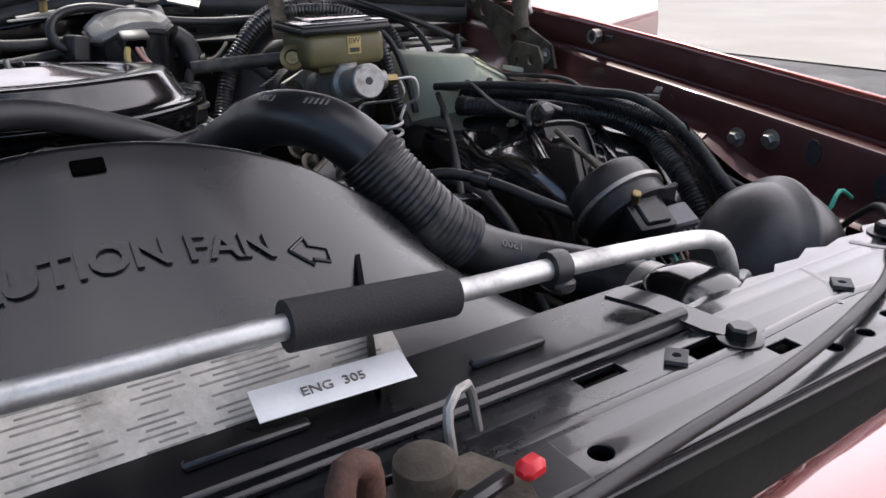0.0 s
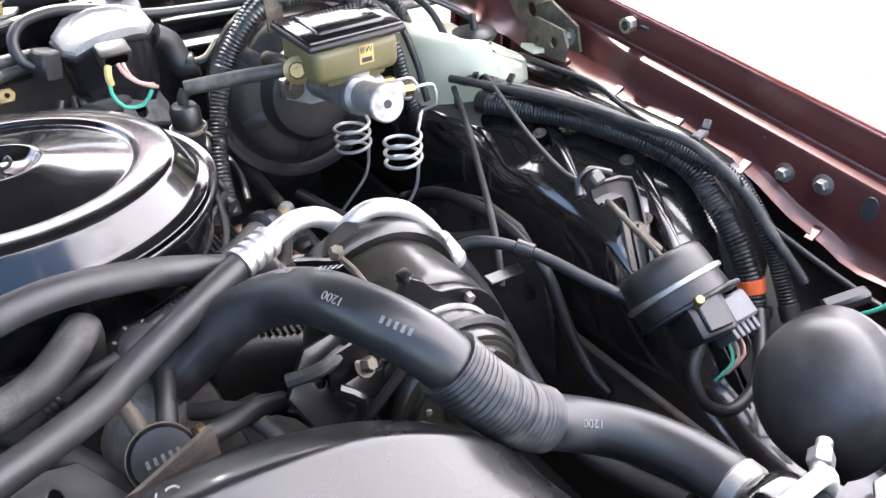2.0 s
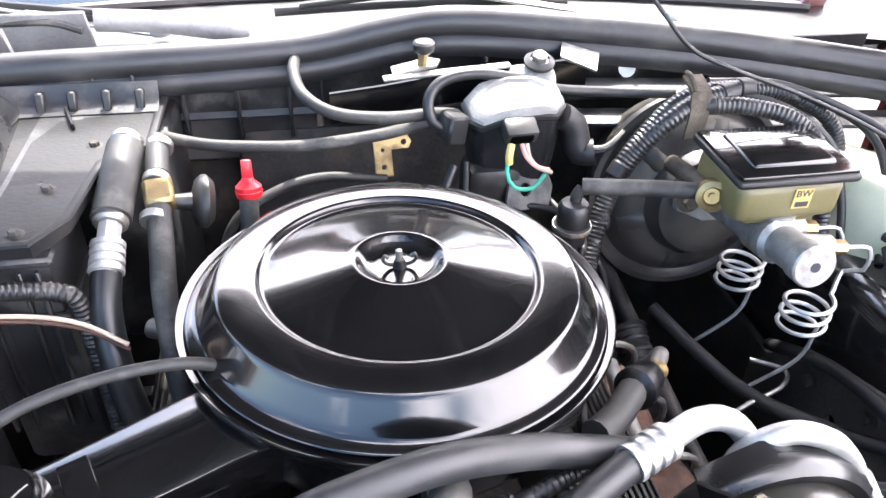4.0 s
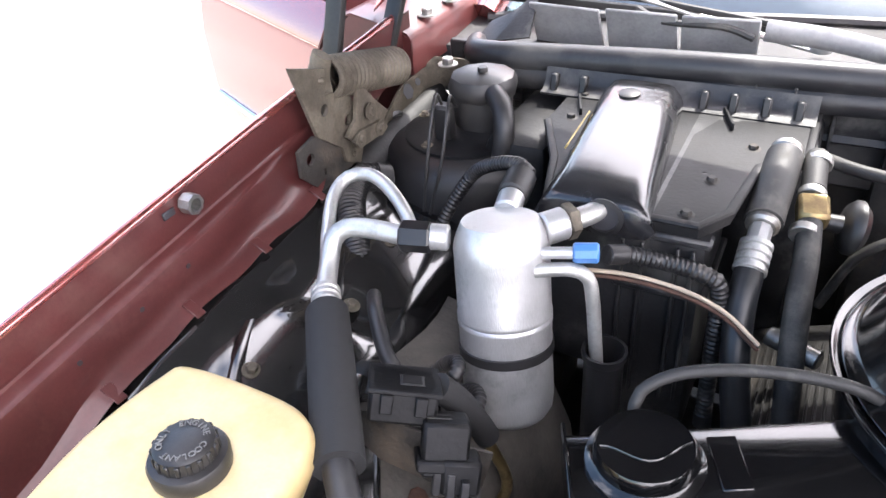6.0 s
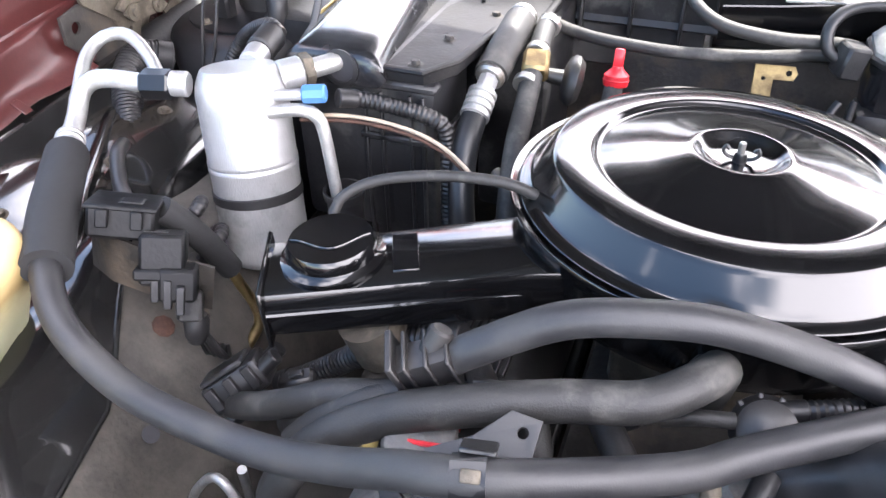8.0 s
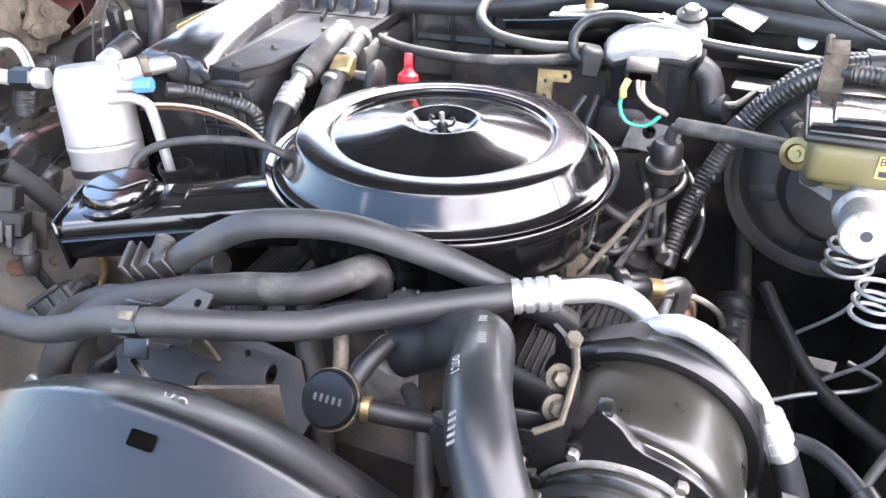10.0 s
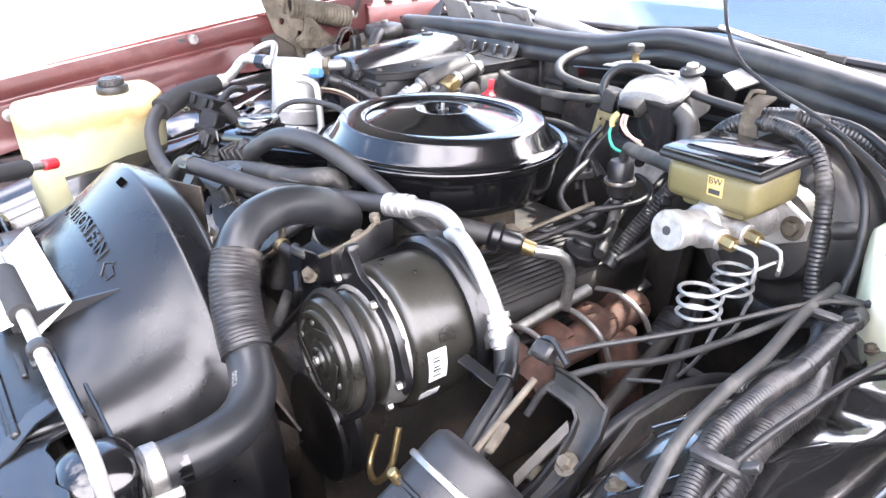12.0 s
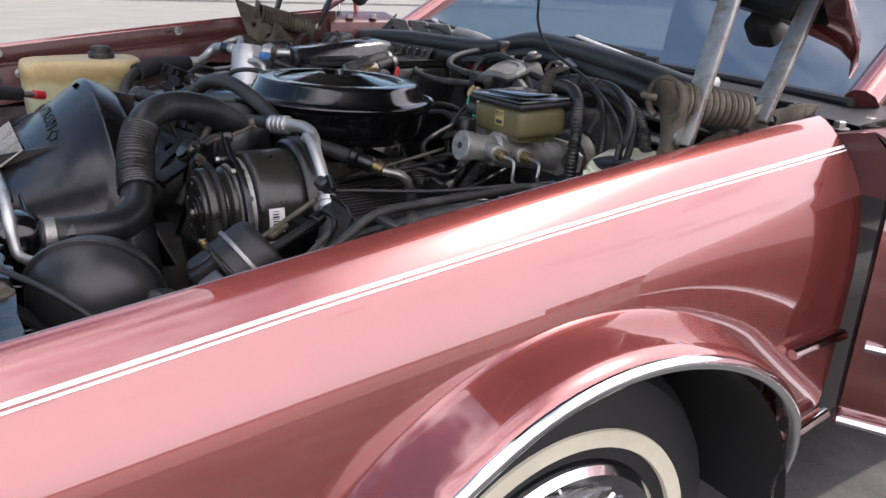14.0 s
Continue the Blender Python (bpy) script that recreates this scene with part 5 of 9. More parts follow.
def check_valve():
    t = thing("check_valve", (0.26, 0.90, 0.70), "black air check valve with clamped rubber hose", "valve")
    part("body", turned([(0.013, 0), (0.021, 0.006), (0.021, 0.016), (0.015, 0.02), (0.015, 0.042), (0.011, 0.048)], axis_frame((0.250, 0.885, 0.722), (0.285, 0.915, 0.710))[0], 20), SATIN, t)
    part("hose", tube([(0.19, 0.825, 0.742), (0.215, 0.845, 0.735), (0.250, 0.885, 0.722)], 0.014, 12), OLDHOSE, t)
    part("collar", rod(bmesh.new(), (0.281, 0.911, 0.712), (0.297, 0.925, 0.704), 0.0105, 12), BRASS, t)
    t.location += Vector((-0.010, 0.024, 0.013))


check_valve()

AC = Vector((0.0353, 0.9854))


def air_cleaner():
    """Round black enamel air cleaner: lid, base pan, snorkel with its vacuum motor, stud and wing nut."""
    t = thing("air_cleaner", (AC.x, AC.y, 0.69), "round glossy black air cleaner with a dished lid and snorkel", "air cleaner")
    m = pose(AC.x, AC.y, 0.8450, -2.0, 1.1, 0)
    # from the dish in the middle over the low cone, the groove and the flat ring to the sloping skirt
    lid = part("lid", turned([(0.010, 0.0000), (0.022, -0.0006), (0.0295, 0.0012), (0.0345, 0.0052), (0.0375, 0.0088), (0.0395, 0.0102), (0.0420, 0.0102), (0.0460, 0.0090), (0.080, 0.0030), (0.112, -0.0028), (0.1165, -0.0040), (0.1190, -0.0043),
                              (0.1208, -0.0034), (0.1222, -0.0006), (0.1235, 0.0007), (0.1260, 0.0010), (0.140, 0.0008), (0.1530, 0.0002), (0.1562, -0.0008), (0.1580, -0.0030), (0.1600, -0.0066), (0.1690, -0.0215), (0.1725, -0.0268), (0.1745, -0.0292),
                              (0.1790, -0.0310), (0.1832, -0.0310), (0.1845, -0.0325), (0.1835, -0.0345), (0.168, -0.0350)], m, 128), GLOSS, t, smooth=60)
    part("base_pan", turned([(0.1815, -0.0358), (0.1860, -0.0350), (0.1895, -0.0330), (0.1918, -0.0325), (0.1930, -0.0345), (0.1920, -0.0385), (0.1880, -0.0405), (0.1855, -0.0420), (0.1845, -0.0450), (0.1850, -0.0478), (0.1838, -0.0510), (0.1825, -0.0560), (0.1790, -0.0880), (0.1745, -0.1000), (0.164, -0.1060), (0.10, -0.112)], m, 128), GLOSS, t, smooth=60)
    part("stud", rod(bmesh.new(), (AC.x, AC.y, 0.842), (AC.x - 0.0005, AC.y + 0.001, 0.8625), 0.0030, 12, 0.0008), STEEL, t, "threaded steel stud")
    bm = turned([(0.006, 0), (0.0065, 0.003), (0.0045, 0.009)], pose(AC.x, AC.y, 0.8440), 14)
    for sg in (1, -1):
        sweep(bm, spline([(AC.x + sg * 0.004, AC.y, 0.8475), (AC.x + sg * 0.010, AC.y - 0.001, 0.8490), (AC.x + sg * 0.0145, AC.y - 0.001, 0.8535), (AC.x + sg * 0.0130, AC.y, 0.8580), (AC.x + sg * 0.010, AC.y, 0.8550)], 0.003), 0.0017, 8)
    part("wing_nut", bm, SATIN, t, "black wing nut")
    # snorkel
    a, b = Vector((-0.316, 0.7828, 0.765)), Vector((-0.09, 0.885, 0.777))
    d = (b - a).normalized()
    mm = Matrix.Translation((a + b) / 2) @ d.to_track_quat("X", "Z").to_matrix().to_4x4()
    n = (b - a).length
    bm = bmesh.new()
    secs = [(-n / 2, 0.039, 0.024), (-n / 2 + 0.02, 0.039, 0.024), (0, 0.040, 0.025), (n / 2 - 0.03, 0.043, 0.026), (n / 2 + 0.02, 0.050, 0.026)]
    rings = []
    for x, hw, hh in secs:
        c = 0.009
        pts = [(-hw + c, -hh), (hw - c, -hh), (hw - c / 3, -hh + c / 3), (hw, -hh + c), (hw, hh - c), (hw - c / 3, hh - c / 3), (hw - c, hh), (-hw + c, hh), (-hw + c / 3, hh - c / 3), (-hw, hh - c), (-hw, -hh + c), (-hw + c / 3, -hh + c / 3)]
        rings.append([bm.verts.new(mm @ Vector((x, y, z))) for y, z in pts])
    for r0, r1 in zip(rings, rings[1:]):
        for k in range(12):
            bm.faces.new((r0[k], r0[(k + 1) % 12], r1[(k + 1) % 12], r1[k]))
    bm.faces.new(rings[-1])
    snork = part("snorkel", bm, GLOSS, t, "rectangular black snorkel", smooth=30)
    part("mouth_flange", boxed(mm @ pose(-n / 2 + 0.001, 0, 0), (0.004, 0.088, 0.058), 0.0015), GLOSS, snork)
    part("seam", sweep(bmesh.new(), [mm @ Vector((x, -0.0405, 0.004)) for x in (-n / 2, 0, n / 2 - 0.02)], 0.0022, 6), GLOSS, snork)
    mv = mm @ pose(-n / 2 + 0.058, 0.004, 0.0245)
    motor = part("vacuum_motor", turned([(0.043, 0), (0.044, 0.004), (0.040, 0.006), (0.038, 0.008), (0.0375, 0.0155), (0.035, 0.0195), (0.0, 0.0205)], mv, 40), GLOSS, t, "round black vacuum motor")
    part("raised_line", sweep(bmesh.new(), [mv @ Vector((0.033 * (i / 6 - 1) , -0.008 + 0.008 * math.cos(i * 0.5), 0.0207)) for i in range(13)], 0.0012, 6), GLOSS, motor)
    part("strap", boxed(mm @ pose(-n / 2 + 0.118, 0.0, 0.0255), (0.022, 0.05, 0.002), 0.0008), GLOSS, snork)
    part("breather_port", rod(bmesh.new(), (-0.155, 1.045, 0.735), (-0.205, 1.065, 0.737), 0.010, 14, 0.002), STEEL, t)
    part("hot_air_stub", rod(bmesh.new(), (-0.235, 0.80, 0.742), (-0.225, 0.81, 0.70), 0.027, 20), BARE, t)
    return t


air_cleaner()


def vacuum_hose(pts, r=0.0045, material=RUBBER, label="thin black vacuum hose", name="vacuum_hose"):
    return one(name, tube(pts, r, 14 if r > 0.005 else 10, 0.008), material, label, "hose", "vacuum hoses")


vacuum_hose([(-0.285, 0.845, 0.797), (-0.283, 0.858, 0.815), (-0.255, 0.875, 0.830), (-0.20, 0.893, 0.836), (-0.14, 0.905, 0.832), (-0.10, 0.915, 0.808)], 0.005, OLDHOSE)


# ---- radiator, shroud, top hose ----
def shroud():
    """Fan shroud: a sloping face from the radiator to a round rim over the fan, then a short barrel."""
    t = thing("fan_shroud", (0.03, 0.45, 0.55), "black plastic fan shroud with raised caution lettering", "fan shroud")
    CX, CZ, R = 0.035, 0.562, 0.294
    Y0, Y1 = 0.368, 0.518  # the radiator's plane and the plane of the round rim

    def loft(a, v):
        """A point of the face at an angle round the fan, from the square frame (v 0) to the round rim (v 1)."""
        k = (abs(math.sin(a) / 0.292) ** 7 + abs(math.cos(a) / 0.178) ** 7) ** (-1 / 7)
        r = k * (1 - v) + R * v
        return Vector((CX + r * math.sin(a), Y0 + (Y1 - Y0) * v, CZ + r * math.cos(a)))

    def face(x, y):
        v = min(1.0, max(0.0, (y - Y0) / (Y1 - Y0)))
        a0, a1 = -1.2, 1.2
        for _ in range(26):
            am = (a0 + a1) / 2
            if loft(am, v).x < x:
                a0 = am
            else:
                a1 = am
        return loft(a0, v).z
    rows = []
    for i in range(97):
        a = radians(-132 + 264 * i / 96)
        row = [loft(a, k / 10) for k in range(11)]
        for y, dr in ((0.5205, 0.0016), (0.5235, 0.0018), (0.528, 0.0005), (0.540, -0.0045), (0.554, -0.0120), (0.562, -0.0180), (0.5635, -0.0230), (0.5600, -0.0250)):
            row.append(Vector((CX + (R + dr) * math.sin(a), y, CZ + (R + dr) * math.cos(a))))
        rows.append(row)
    part("face", sheet(rows, 0.003, True), SHROUD, t, smooth=50)

    # flat lip over the radiator, with ribs that run up the face
    lip = part("lip", boxed(pose(0.005, 0.350, 0.742), (0.66, 0.062, 0.006), 0.002), SHROUD, t)
    part("lip_step", boxed(pose(0.005, 0.326, 0.7445), (0.66, 0.008, 0.012), 0.002), SHROUD, lip)
    for x in (-0.28, -0.10):
        rows = [[Vector((x + dx + 0.40 * max(0, y - 0.37), y, (0.745 if y < 0.369 else 0.002 + face(x + 0.40 * (y - 0.37), y)) + dz)) for dx, dz in ((-0.005, -0.001), (-0.002, 0.0045), (0.002, 0.0045), (0.005, -0.001))] for y in (0.325, 0.345, 0.368, 0.40, 0.435)]
        rows.append([Vector((x + dx + 0.032, 0.458, face(x + 0.032, 0.458) - 0.001)) for dx in (-0.004, -0.002, 0.002, 0.004)])
        part("rib", sheet(rows, 0.001), SHROUD, t)
    for x, w in ((0.218, 0.05), (0.07, 0.06), (-0.07, 0.05)):
        part("recess_bar", boxed(pose(x, 0.348, 0.7475), (w, 0.006, 0.005), 0.0015), SHROUD, lip)

    rows = [[Vector((0.146 + 0.40 * (y - 0.37) + dx, y, max(0.7445, face(0.146 + 0.40 * (y - 0.37), y)) + h)) for dx, h in ((-0.0025, -0.002), (-0.0018, hh), (0.0018, hh), (0.0025, -0.002))] for y, hh in ((0.352, 0.010), (0.372, 0.019), (0.40, 0.015), (0.43, 0.007), (0.456, 0.0005))]
    part("gusset", sheet(rows, 0.0008), SHROUD, t)
    # lettering laid along the sloping face
    def laid(p):
        x, y = 0.040 + p.x, 0.4560 + p.y * 0.76 - 0.10 * p.x * p.x
        return Vector((x, y - p.z * 0.6, face(x, y) + 0.0016 + p.z * 0.8))
    part("lettering", lettering("CAUTION FAN", 0.0262, Matrix(), 0.0011, laid, 0.0005), SHROUD, t, "raised lettering CAUTION FAN")
    bm = bmesh.new()
    tip = [(0.096, -0.002), (0.108, 0.010), (0.109, 0.004), (0.121, 0.003), (0.119, -0.009), (0.109, -0.008), (0.108, -0.013), (0.096, -0.002)]
    sweep(bm, [laid(Vector((a0, b0, -0.0008))) for a0, b0 in tip], 0.0012, 6)
    part("arrow", bm, SHROUD, t, "raised arrow")
    # Solid block; the hole's dark inside is only its black colour.
    part("slot", boxed(pose(0.0437, 0.5077, 0.8478, 37), (0.018, 0.010, 0.0055), 0.001), VOID, t, "black block painted as a small square hole")
    part("rim_mark", lettering("C A", 0.012, pose(0.043, 0.5386, 0.8512, -22, 0, 180), 0.0004), MARK, t, "painted letters C A")
    return t


shroud()


def radiator():
    t = thing("radiator", (0.03, 0.33, 0.30), "black radiator with a plastic side tank", "radiator")
    part("core", boxed(pose(0.03, 0.325, 0.50), (0.62, 0.05, 0.40), 0.006), GRIME, t)
    tank = part("side_tank", boxed(pose(0.385, 0.36, 0.60), (0.075, 0.075, 0.29), 0.028, 4), GLOSS, t, "glossy black side tank with ribs")
    for z in (0.66, 0.60, 0.54):
        part("rib", boxed(pose(0.385, 0.361, z), (0.079, 0.079, 0.005), 0.002), GLOSS, tank)
    part("other_tank", boxed(pose(-0.325, 0.36, 0.60), (0.075, 0.075, 0.26), 0.028, 4), GLOSS, t)
    part("outlet", rod(bmesh.new(), (0.392, 0.375, 0.706), (0.393, 0.43, 0.709), 0.0195, 20), GLOSS, t)
    t.location += Vector((0.010, 0.010, 0.0))
    return t


radiator()


def radiator_hose():
    t = thing("radiator_hose", (0.25, 0.55, 0.70), "thick black upper radiator hose with a ribbed sleeve", "hose")
    pts = [(0.400, 0.398, 0.709), (0.399, 0.435, 0.708), (0.391, 0.470, 0.706), (0.376, 0.500, 0.706), (0.350, 0.524, 0.712), (0.320, 0.535, 0.727), (0.290, 0.541, 0.752), (0.262, 0.551, 0.785), (0.242, 0.567, 0.815), (0.225, 0.592, 0.831),
           (0.208, 0.630, 0.834), (0.197, 0.670, 0.825), (0.184, 0.708, 0.806), (0.160, 0.738, 0.782), (0.130, 0.750, 0.758), (0.090, 0.750, 0.733)]
    part("hose", tube(pts, 0.0226, 28, 0.006), HOSE, t)
    part("ribbed_sleeve", ribbed([(0.312, 0.537, 0.733), (0.290, 0.541, 0.752), (0.262, 0.551, 0.785), (0.244, 0.565, 0.812)], 0.0268, 0.0047, 0.0015, 28), LOOM, t, "ribbed black plastic sleeve")
    clamp = part("clamp", rod(bmesh.new(), (0.400, 0.404, 0.709), (0.400, 0.420, 0.7085), 0.0245, 24, 0.002), STEEL, t, "bright worm drive clamp")
    part("screw", rod(bmesh.new(), (0.425, 0.400, 0.697), (0.425, 0.428, 0.697), 0.006, 8, 0.001), STEEL, clamp)
    # printed marks
    for c, along, out in (((0.2065, 0.634, 0.834), (-0.33, 0.94, -0.04), (-0.34, -0.45, 0.62)), ((0.345, 0.526, 0.714), (-0.86, 0.38, 0.30), (-0.25, -0.55, 0.75)), ((0.190, 0.690, 0.816), (-0.28, 0.82, -0.42), (0.10, -0.30, 0.80))):
        u = Vector(along).normalized()
        n = Vector(out)
        n = (n - u * n.dot(u)).normalized()
        m = Matrix.Translation(Vector(c) + n * 0.0229) @ Matrix((u, n.cross(u), n)).transposed().to_4x4()
        part("print", lettering("1200", 0.0095, m, 0.0003), MARK, t, "pale printed digits 1200")
        for k in range(5):
            part("print_bar", boxed(m @ pose(-0.045 - 0.006 * k, 0, 0.0002), (0.0028, 0.0055, 0.0003), 0), MARK, t, "pale unreadable print")
    return t


radiator_hose()


def condenser_tube():
    t = thing("condenser_tube", (0.1, 0.35, 0.74), "dull aluminium refrigerant tube with black foam sleeves over the radiator", "pipe")
    pts = [(-0.235, 0.372, 0.806), (-0.18, 0.365, 0.803), (0.0, 0.361, 0.797), (0.096, 0.361, 0.794), (0.193, 0.363, 0.785), (0.262, 0.364, 0.781), (0.345, 0.366, 0.774), (0.398, 0.368, 0.767), (0.420, 0.369, 0.756), (0.432, 0.369, 0.735), (0.438, 0.370, 0.715), (0.447, 0.374, 0.703), (0.462, 0.386, 0.700), (0.478, 0.394, 0.701), (0.500, 0.404, 0.700)]
    part("tube", tube(pts, 0.0066, 14), ALUTUBE, t)
    part("foam_sleeve", tube([(0.098, 0.361, 0.794), (0.145, 0.362, 0.7895), (0.191, 0.363, 0.785)], 0.0128, 18), FOAM, t, "black foam sleeve")
    part("foam_sleeve", tube([(-0.125, 0.363, 0.801), (-0.08, 0.362, 0.7995), (-0.035, 0.3615, 0.798)], 0.0125, 18), FOAM, t, "black foam sleeve")
    part("clip", turned([(0.0068, -0.006), (0.0105, -0.006), (0.0112, 0.0), (0.0105, 0.006), (0.0068, 0.006)], axis_frame((0.264, 0.364, 0.781), (0.345, 0.366, 0.774))[0], 14), PLASTIC, t, "black plastic tube clip")
    part("clip_foot", boxed(pose(0.266, 0.364, 0.771, 0, 4, 0), (0.016, 0.020, 0.010), 0.003), PLASTIC, t)
    part("fitting", rod(bmesh.new(), (0.474, 0.392, 0.701), (0.488, 0.399, 0.7005), 0.0105, 6, 0.001), ALU, t)
    part("service_sleeve", tube([(-0.236, 0.374, 0.806), (-0.262, 0.402, 0.800), (-0.296, 0.446, 0.791)], 0.0135, 16), FOAM, t, "black foam sleeve")
    part("service_port", rod(bmesh.new(), (-0.296, 0.446, 0.791), (-0.314, 0.472, 0.786), 0.0065, 12, 0.001), STEEL, t)
    part("service_cap", rod(bmesh.new(), (-0.312, 0.470, 0.7865), (-0.328, 0.492, 0.782), 0.0092, 10, 0.002), RED, t, "red plastic port cap")
    return t


condenser_tube()


def emission_label():
    """Printed label sheet on the shroud edge, with a clean sticker on it."""
    t = thing("label_sheet", (0.10, 0.34, 0.74), "worn printed emission label on the radiator shroud", "label")
    m = pose(0.040, 0.389, 0.7585, 36, 0, 0)
    part("sheet", boxed(m, (0.255, 0.052, 0.0008), 0.0002), OLDPAPER, t)
    for k in range(14):
        y = 0.0225 - k * 0.0035
        for x0, w in ((-0.110, 0.034), (-0.072, 0.052), (-0.014, 0.028), (0.018, 0.060), (0.082, 0.034)):
            if (k * 5 + int(x0 * 1000)) % 7:
                part("print_bar", boxed(m @ pose(x0 + w / 2 + 0.003 * math.sin(k * 7 + x0 * 90), y, 0.0006), (w * (0.72 + 0.25 * math.sin(k * 3.1 + x0 * 50)), 0.0011, 0.0003), 0), FADED, t, "faded unreadable print")
    s = thing("engine_sticker", (0.135, 0.325, 0.745), "clean white sticker reading ENG 305", "sticker")
    m = pose(0.1165, 0.3535, 0.7600, 14, 0, -4)
    part("paper", boxed(m, (0.080, 0.0215, 0.0008), 0.0002), PAPER, s)
    part("print", lettering("ENG  305", 0.0082, m @ pose(0, 0, 0.0007), 0.0003), STEEL, s, "grey printed words ENG 305")


emission_label()


# ---- compressor and its hoses ----
def compressor():
    t = thing("ac_compressor", (0.295, 0.68, 0.58), "black cylindrical air conditioning compressor with a front clutch pulley", "compressor")
    C = (0.303, 0.687)
    m = Matrix.Translation((C[0], 0.624, C[1])) @ Euler((radians(-90), 0, 0)).to_matrix().to_4x4()
    part("body", turned([(0.070, 0.066), (0.079, 0.0665), (0.0835, 0.068), (0.0862, 0.072), (0.0870, 0.078), (0.0870, 0.128), (0.0862, 0.138), (0.0835, 0.148), (0.078, 0.155), (0.060, 0.160), (0.0, 0.161)], m, 64), DRUM, t, smooth=50)
    part("front_head", turned([(0.050, 0.044), (0.068, 0.046), (0.0745, 0.050), (0.0775, 0.056), (0.0785, 0.0655), (0.072, 0.067)], m, 48), CAST, t, "bright cast front head ring")
    for k in range(10):
        a = 2 * math.pi * k / 10 + 0.2
        part("head_web", boxed(m @ pose(0.0735 * math.cos(a), 0.0735 * math.sin(a), 0.056, 0, 0, math.degrees(a)), (0.012, 0.010, 0.016), 0.003), SATIN, t)
    part("pulley", turned([(0.046, 0.000), (0.0590, 0.000), (0.0610, 0.0012), (0.0625, 0.0008), (0.0655, 0.0020), (0.0668, 0.0045), (0.0668, 0.0215), (0.0655, 0.0235), (0.0590, 0.0280), (0.0590, 0.0310), (0.0660, 0.0365), (0.0672, 0.0385), (0.0672, 0.0430), (0.046, 0.0445)], m, 64), DRUM, t, "grooved black pulley", smooth=40)
    plate_ob = part("clutch_plate", turned([(0.0, -0.006), (0.007, -0.006), (0.0085, -0.0085), (0.0135, -0.0085), (0.015, -0.006), (0.022, -0.005), (0.024, -0.0025), (0.0475, -0.0025), (0.0490, -0.0055), (0.0540, -0.0055), (0.0555, -0.0040), (0.0560, 0.002)], m, 56), DRUM, t, "black clutch plate with rivets", smooth=40)
    for k in range(6):
        a = 2 * math.pi * k / 6 + 0.3
        part("rivet", turned([(0.0036, 0), (0.0036, 0.0022), (0.002, 0.0032), (0.0, 0.0033)], m @ pose(0.0435 * math.cos(a), 0.0435 * math.sin(a), -0.004, 180), 10), STEEL, plate_ob)
    for k in range(3):
        a = 2 * math.pi * k / 3 + 0.55
        part("spring_leaf", boxed(m @ pose(0.0345 * math.cos(a), 0.0345 * math.sin(a), -0.0052, 0, 0, math.degrees(a) + 74), (0.064, 0.0085, 0.0018), 0.0005), DRUM, plate_ob)
    part("hub_nut", turned([(0.0062, 0), (0.0062, 0.004), (0.0035, 0.004), (0.003, 0.001), (0.0, 0.001)], m @ pose(0, 0, -0.0082, 180), 6), STEEL, plate_ob)
    # label and small tag wrapped on the drum
    for a0, a1, z0, z1 in ((-0.20, 0.24, 0.080, 0.104), (0.42, 0.56, 0.072, 0.098)):
        rows = [[m @ Vector((0.0875 * math.cos(a), 0.0875 * math.sin(a), z)) for z in (z0, z1)] for a in [a0 + (a1 - a0) * k / 6 for k in range(7)]]
        lab = part("label", sheet(rows, 0.0004), PAPER, t, "white barcode label")
        if a0 < 0:
            for k in range(8):
                aa = a0 + 0.05 + k * 0.042
                rows = [[m @ Vector((0.0881 * math.cos(a), 0.0881 * math.sin(a), z)) for z in (z0 + 0.005, z1 - 0.009)] for a in (aa, aa + 0.012 + 0.008 * (k % 3))]
                part("bar", sheet(rows, 0.0003), INK_AND_HOLE, lab)
    # stamped front lug with a tall ear, and a band round the rear end
    ring = [(0.0705 * math.cos(radians(a)), 0.0705 * math.sin(radians(a))) for a in range(-205, 16, 6)]
    out = []
    for a in range(14, -206, -6):
        r = 0.0850 + 0.0300 * math.exp(-((a + 100) / 9.0) ** 2) + 0.012 * math.exp(-((a + 160) / 16.0) ** 2) + 0.008 * math.exp(-((a - 6) / 9.0) ** 2)
        out.append((r * math.cos(radians(a)), r * math.sin(radians(a))))
    lug = part("front_lug", plate(ring + out, [], m @ pose(0, 0, 0.0520), 0.0065, 0.0012), SATIN, t, "stamped black mounting lug with an ear")
    part("ear_fold", boxed(m @ pose(0.109 * math.cos(radians(-100)), 0.109 * math.sin(radians(-100)), 0.056, 0, 0, -10), (0.012, 0.016, 0.016), 0.003, 2), SATIN, lug)
    for a, r in ((-150, 0.079), (-118, 0.079), (-60, 0.078), (8, 0.083), (40, 0.078)):
        p = m @ Vector((r * math.cos(radians(a)), r * math.sin(radians(a)), 0.0480))
        part("bolt", bolt(bmesh.new(), p, (0, -1, 0), 0.0052, 0.006, False), STEEL, t)
    rows = []
    for k in range(21):
        a = radians(-150 + k * 9)
        rows.append([m @ Vector((r * math.cos(a), r * math.sin(a), z)) for r, z in ((0.0845, 0.146), (0.0945, 0.143), (0.0985, 0.148), (0.0985, 0.160), (0.0930, 0.166), (0.080, 0.166))])
    part("rear_band", sheet(rows, 0.002), SATIN, t, smooth=50)
    return t


compressor()


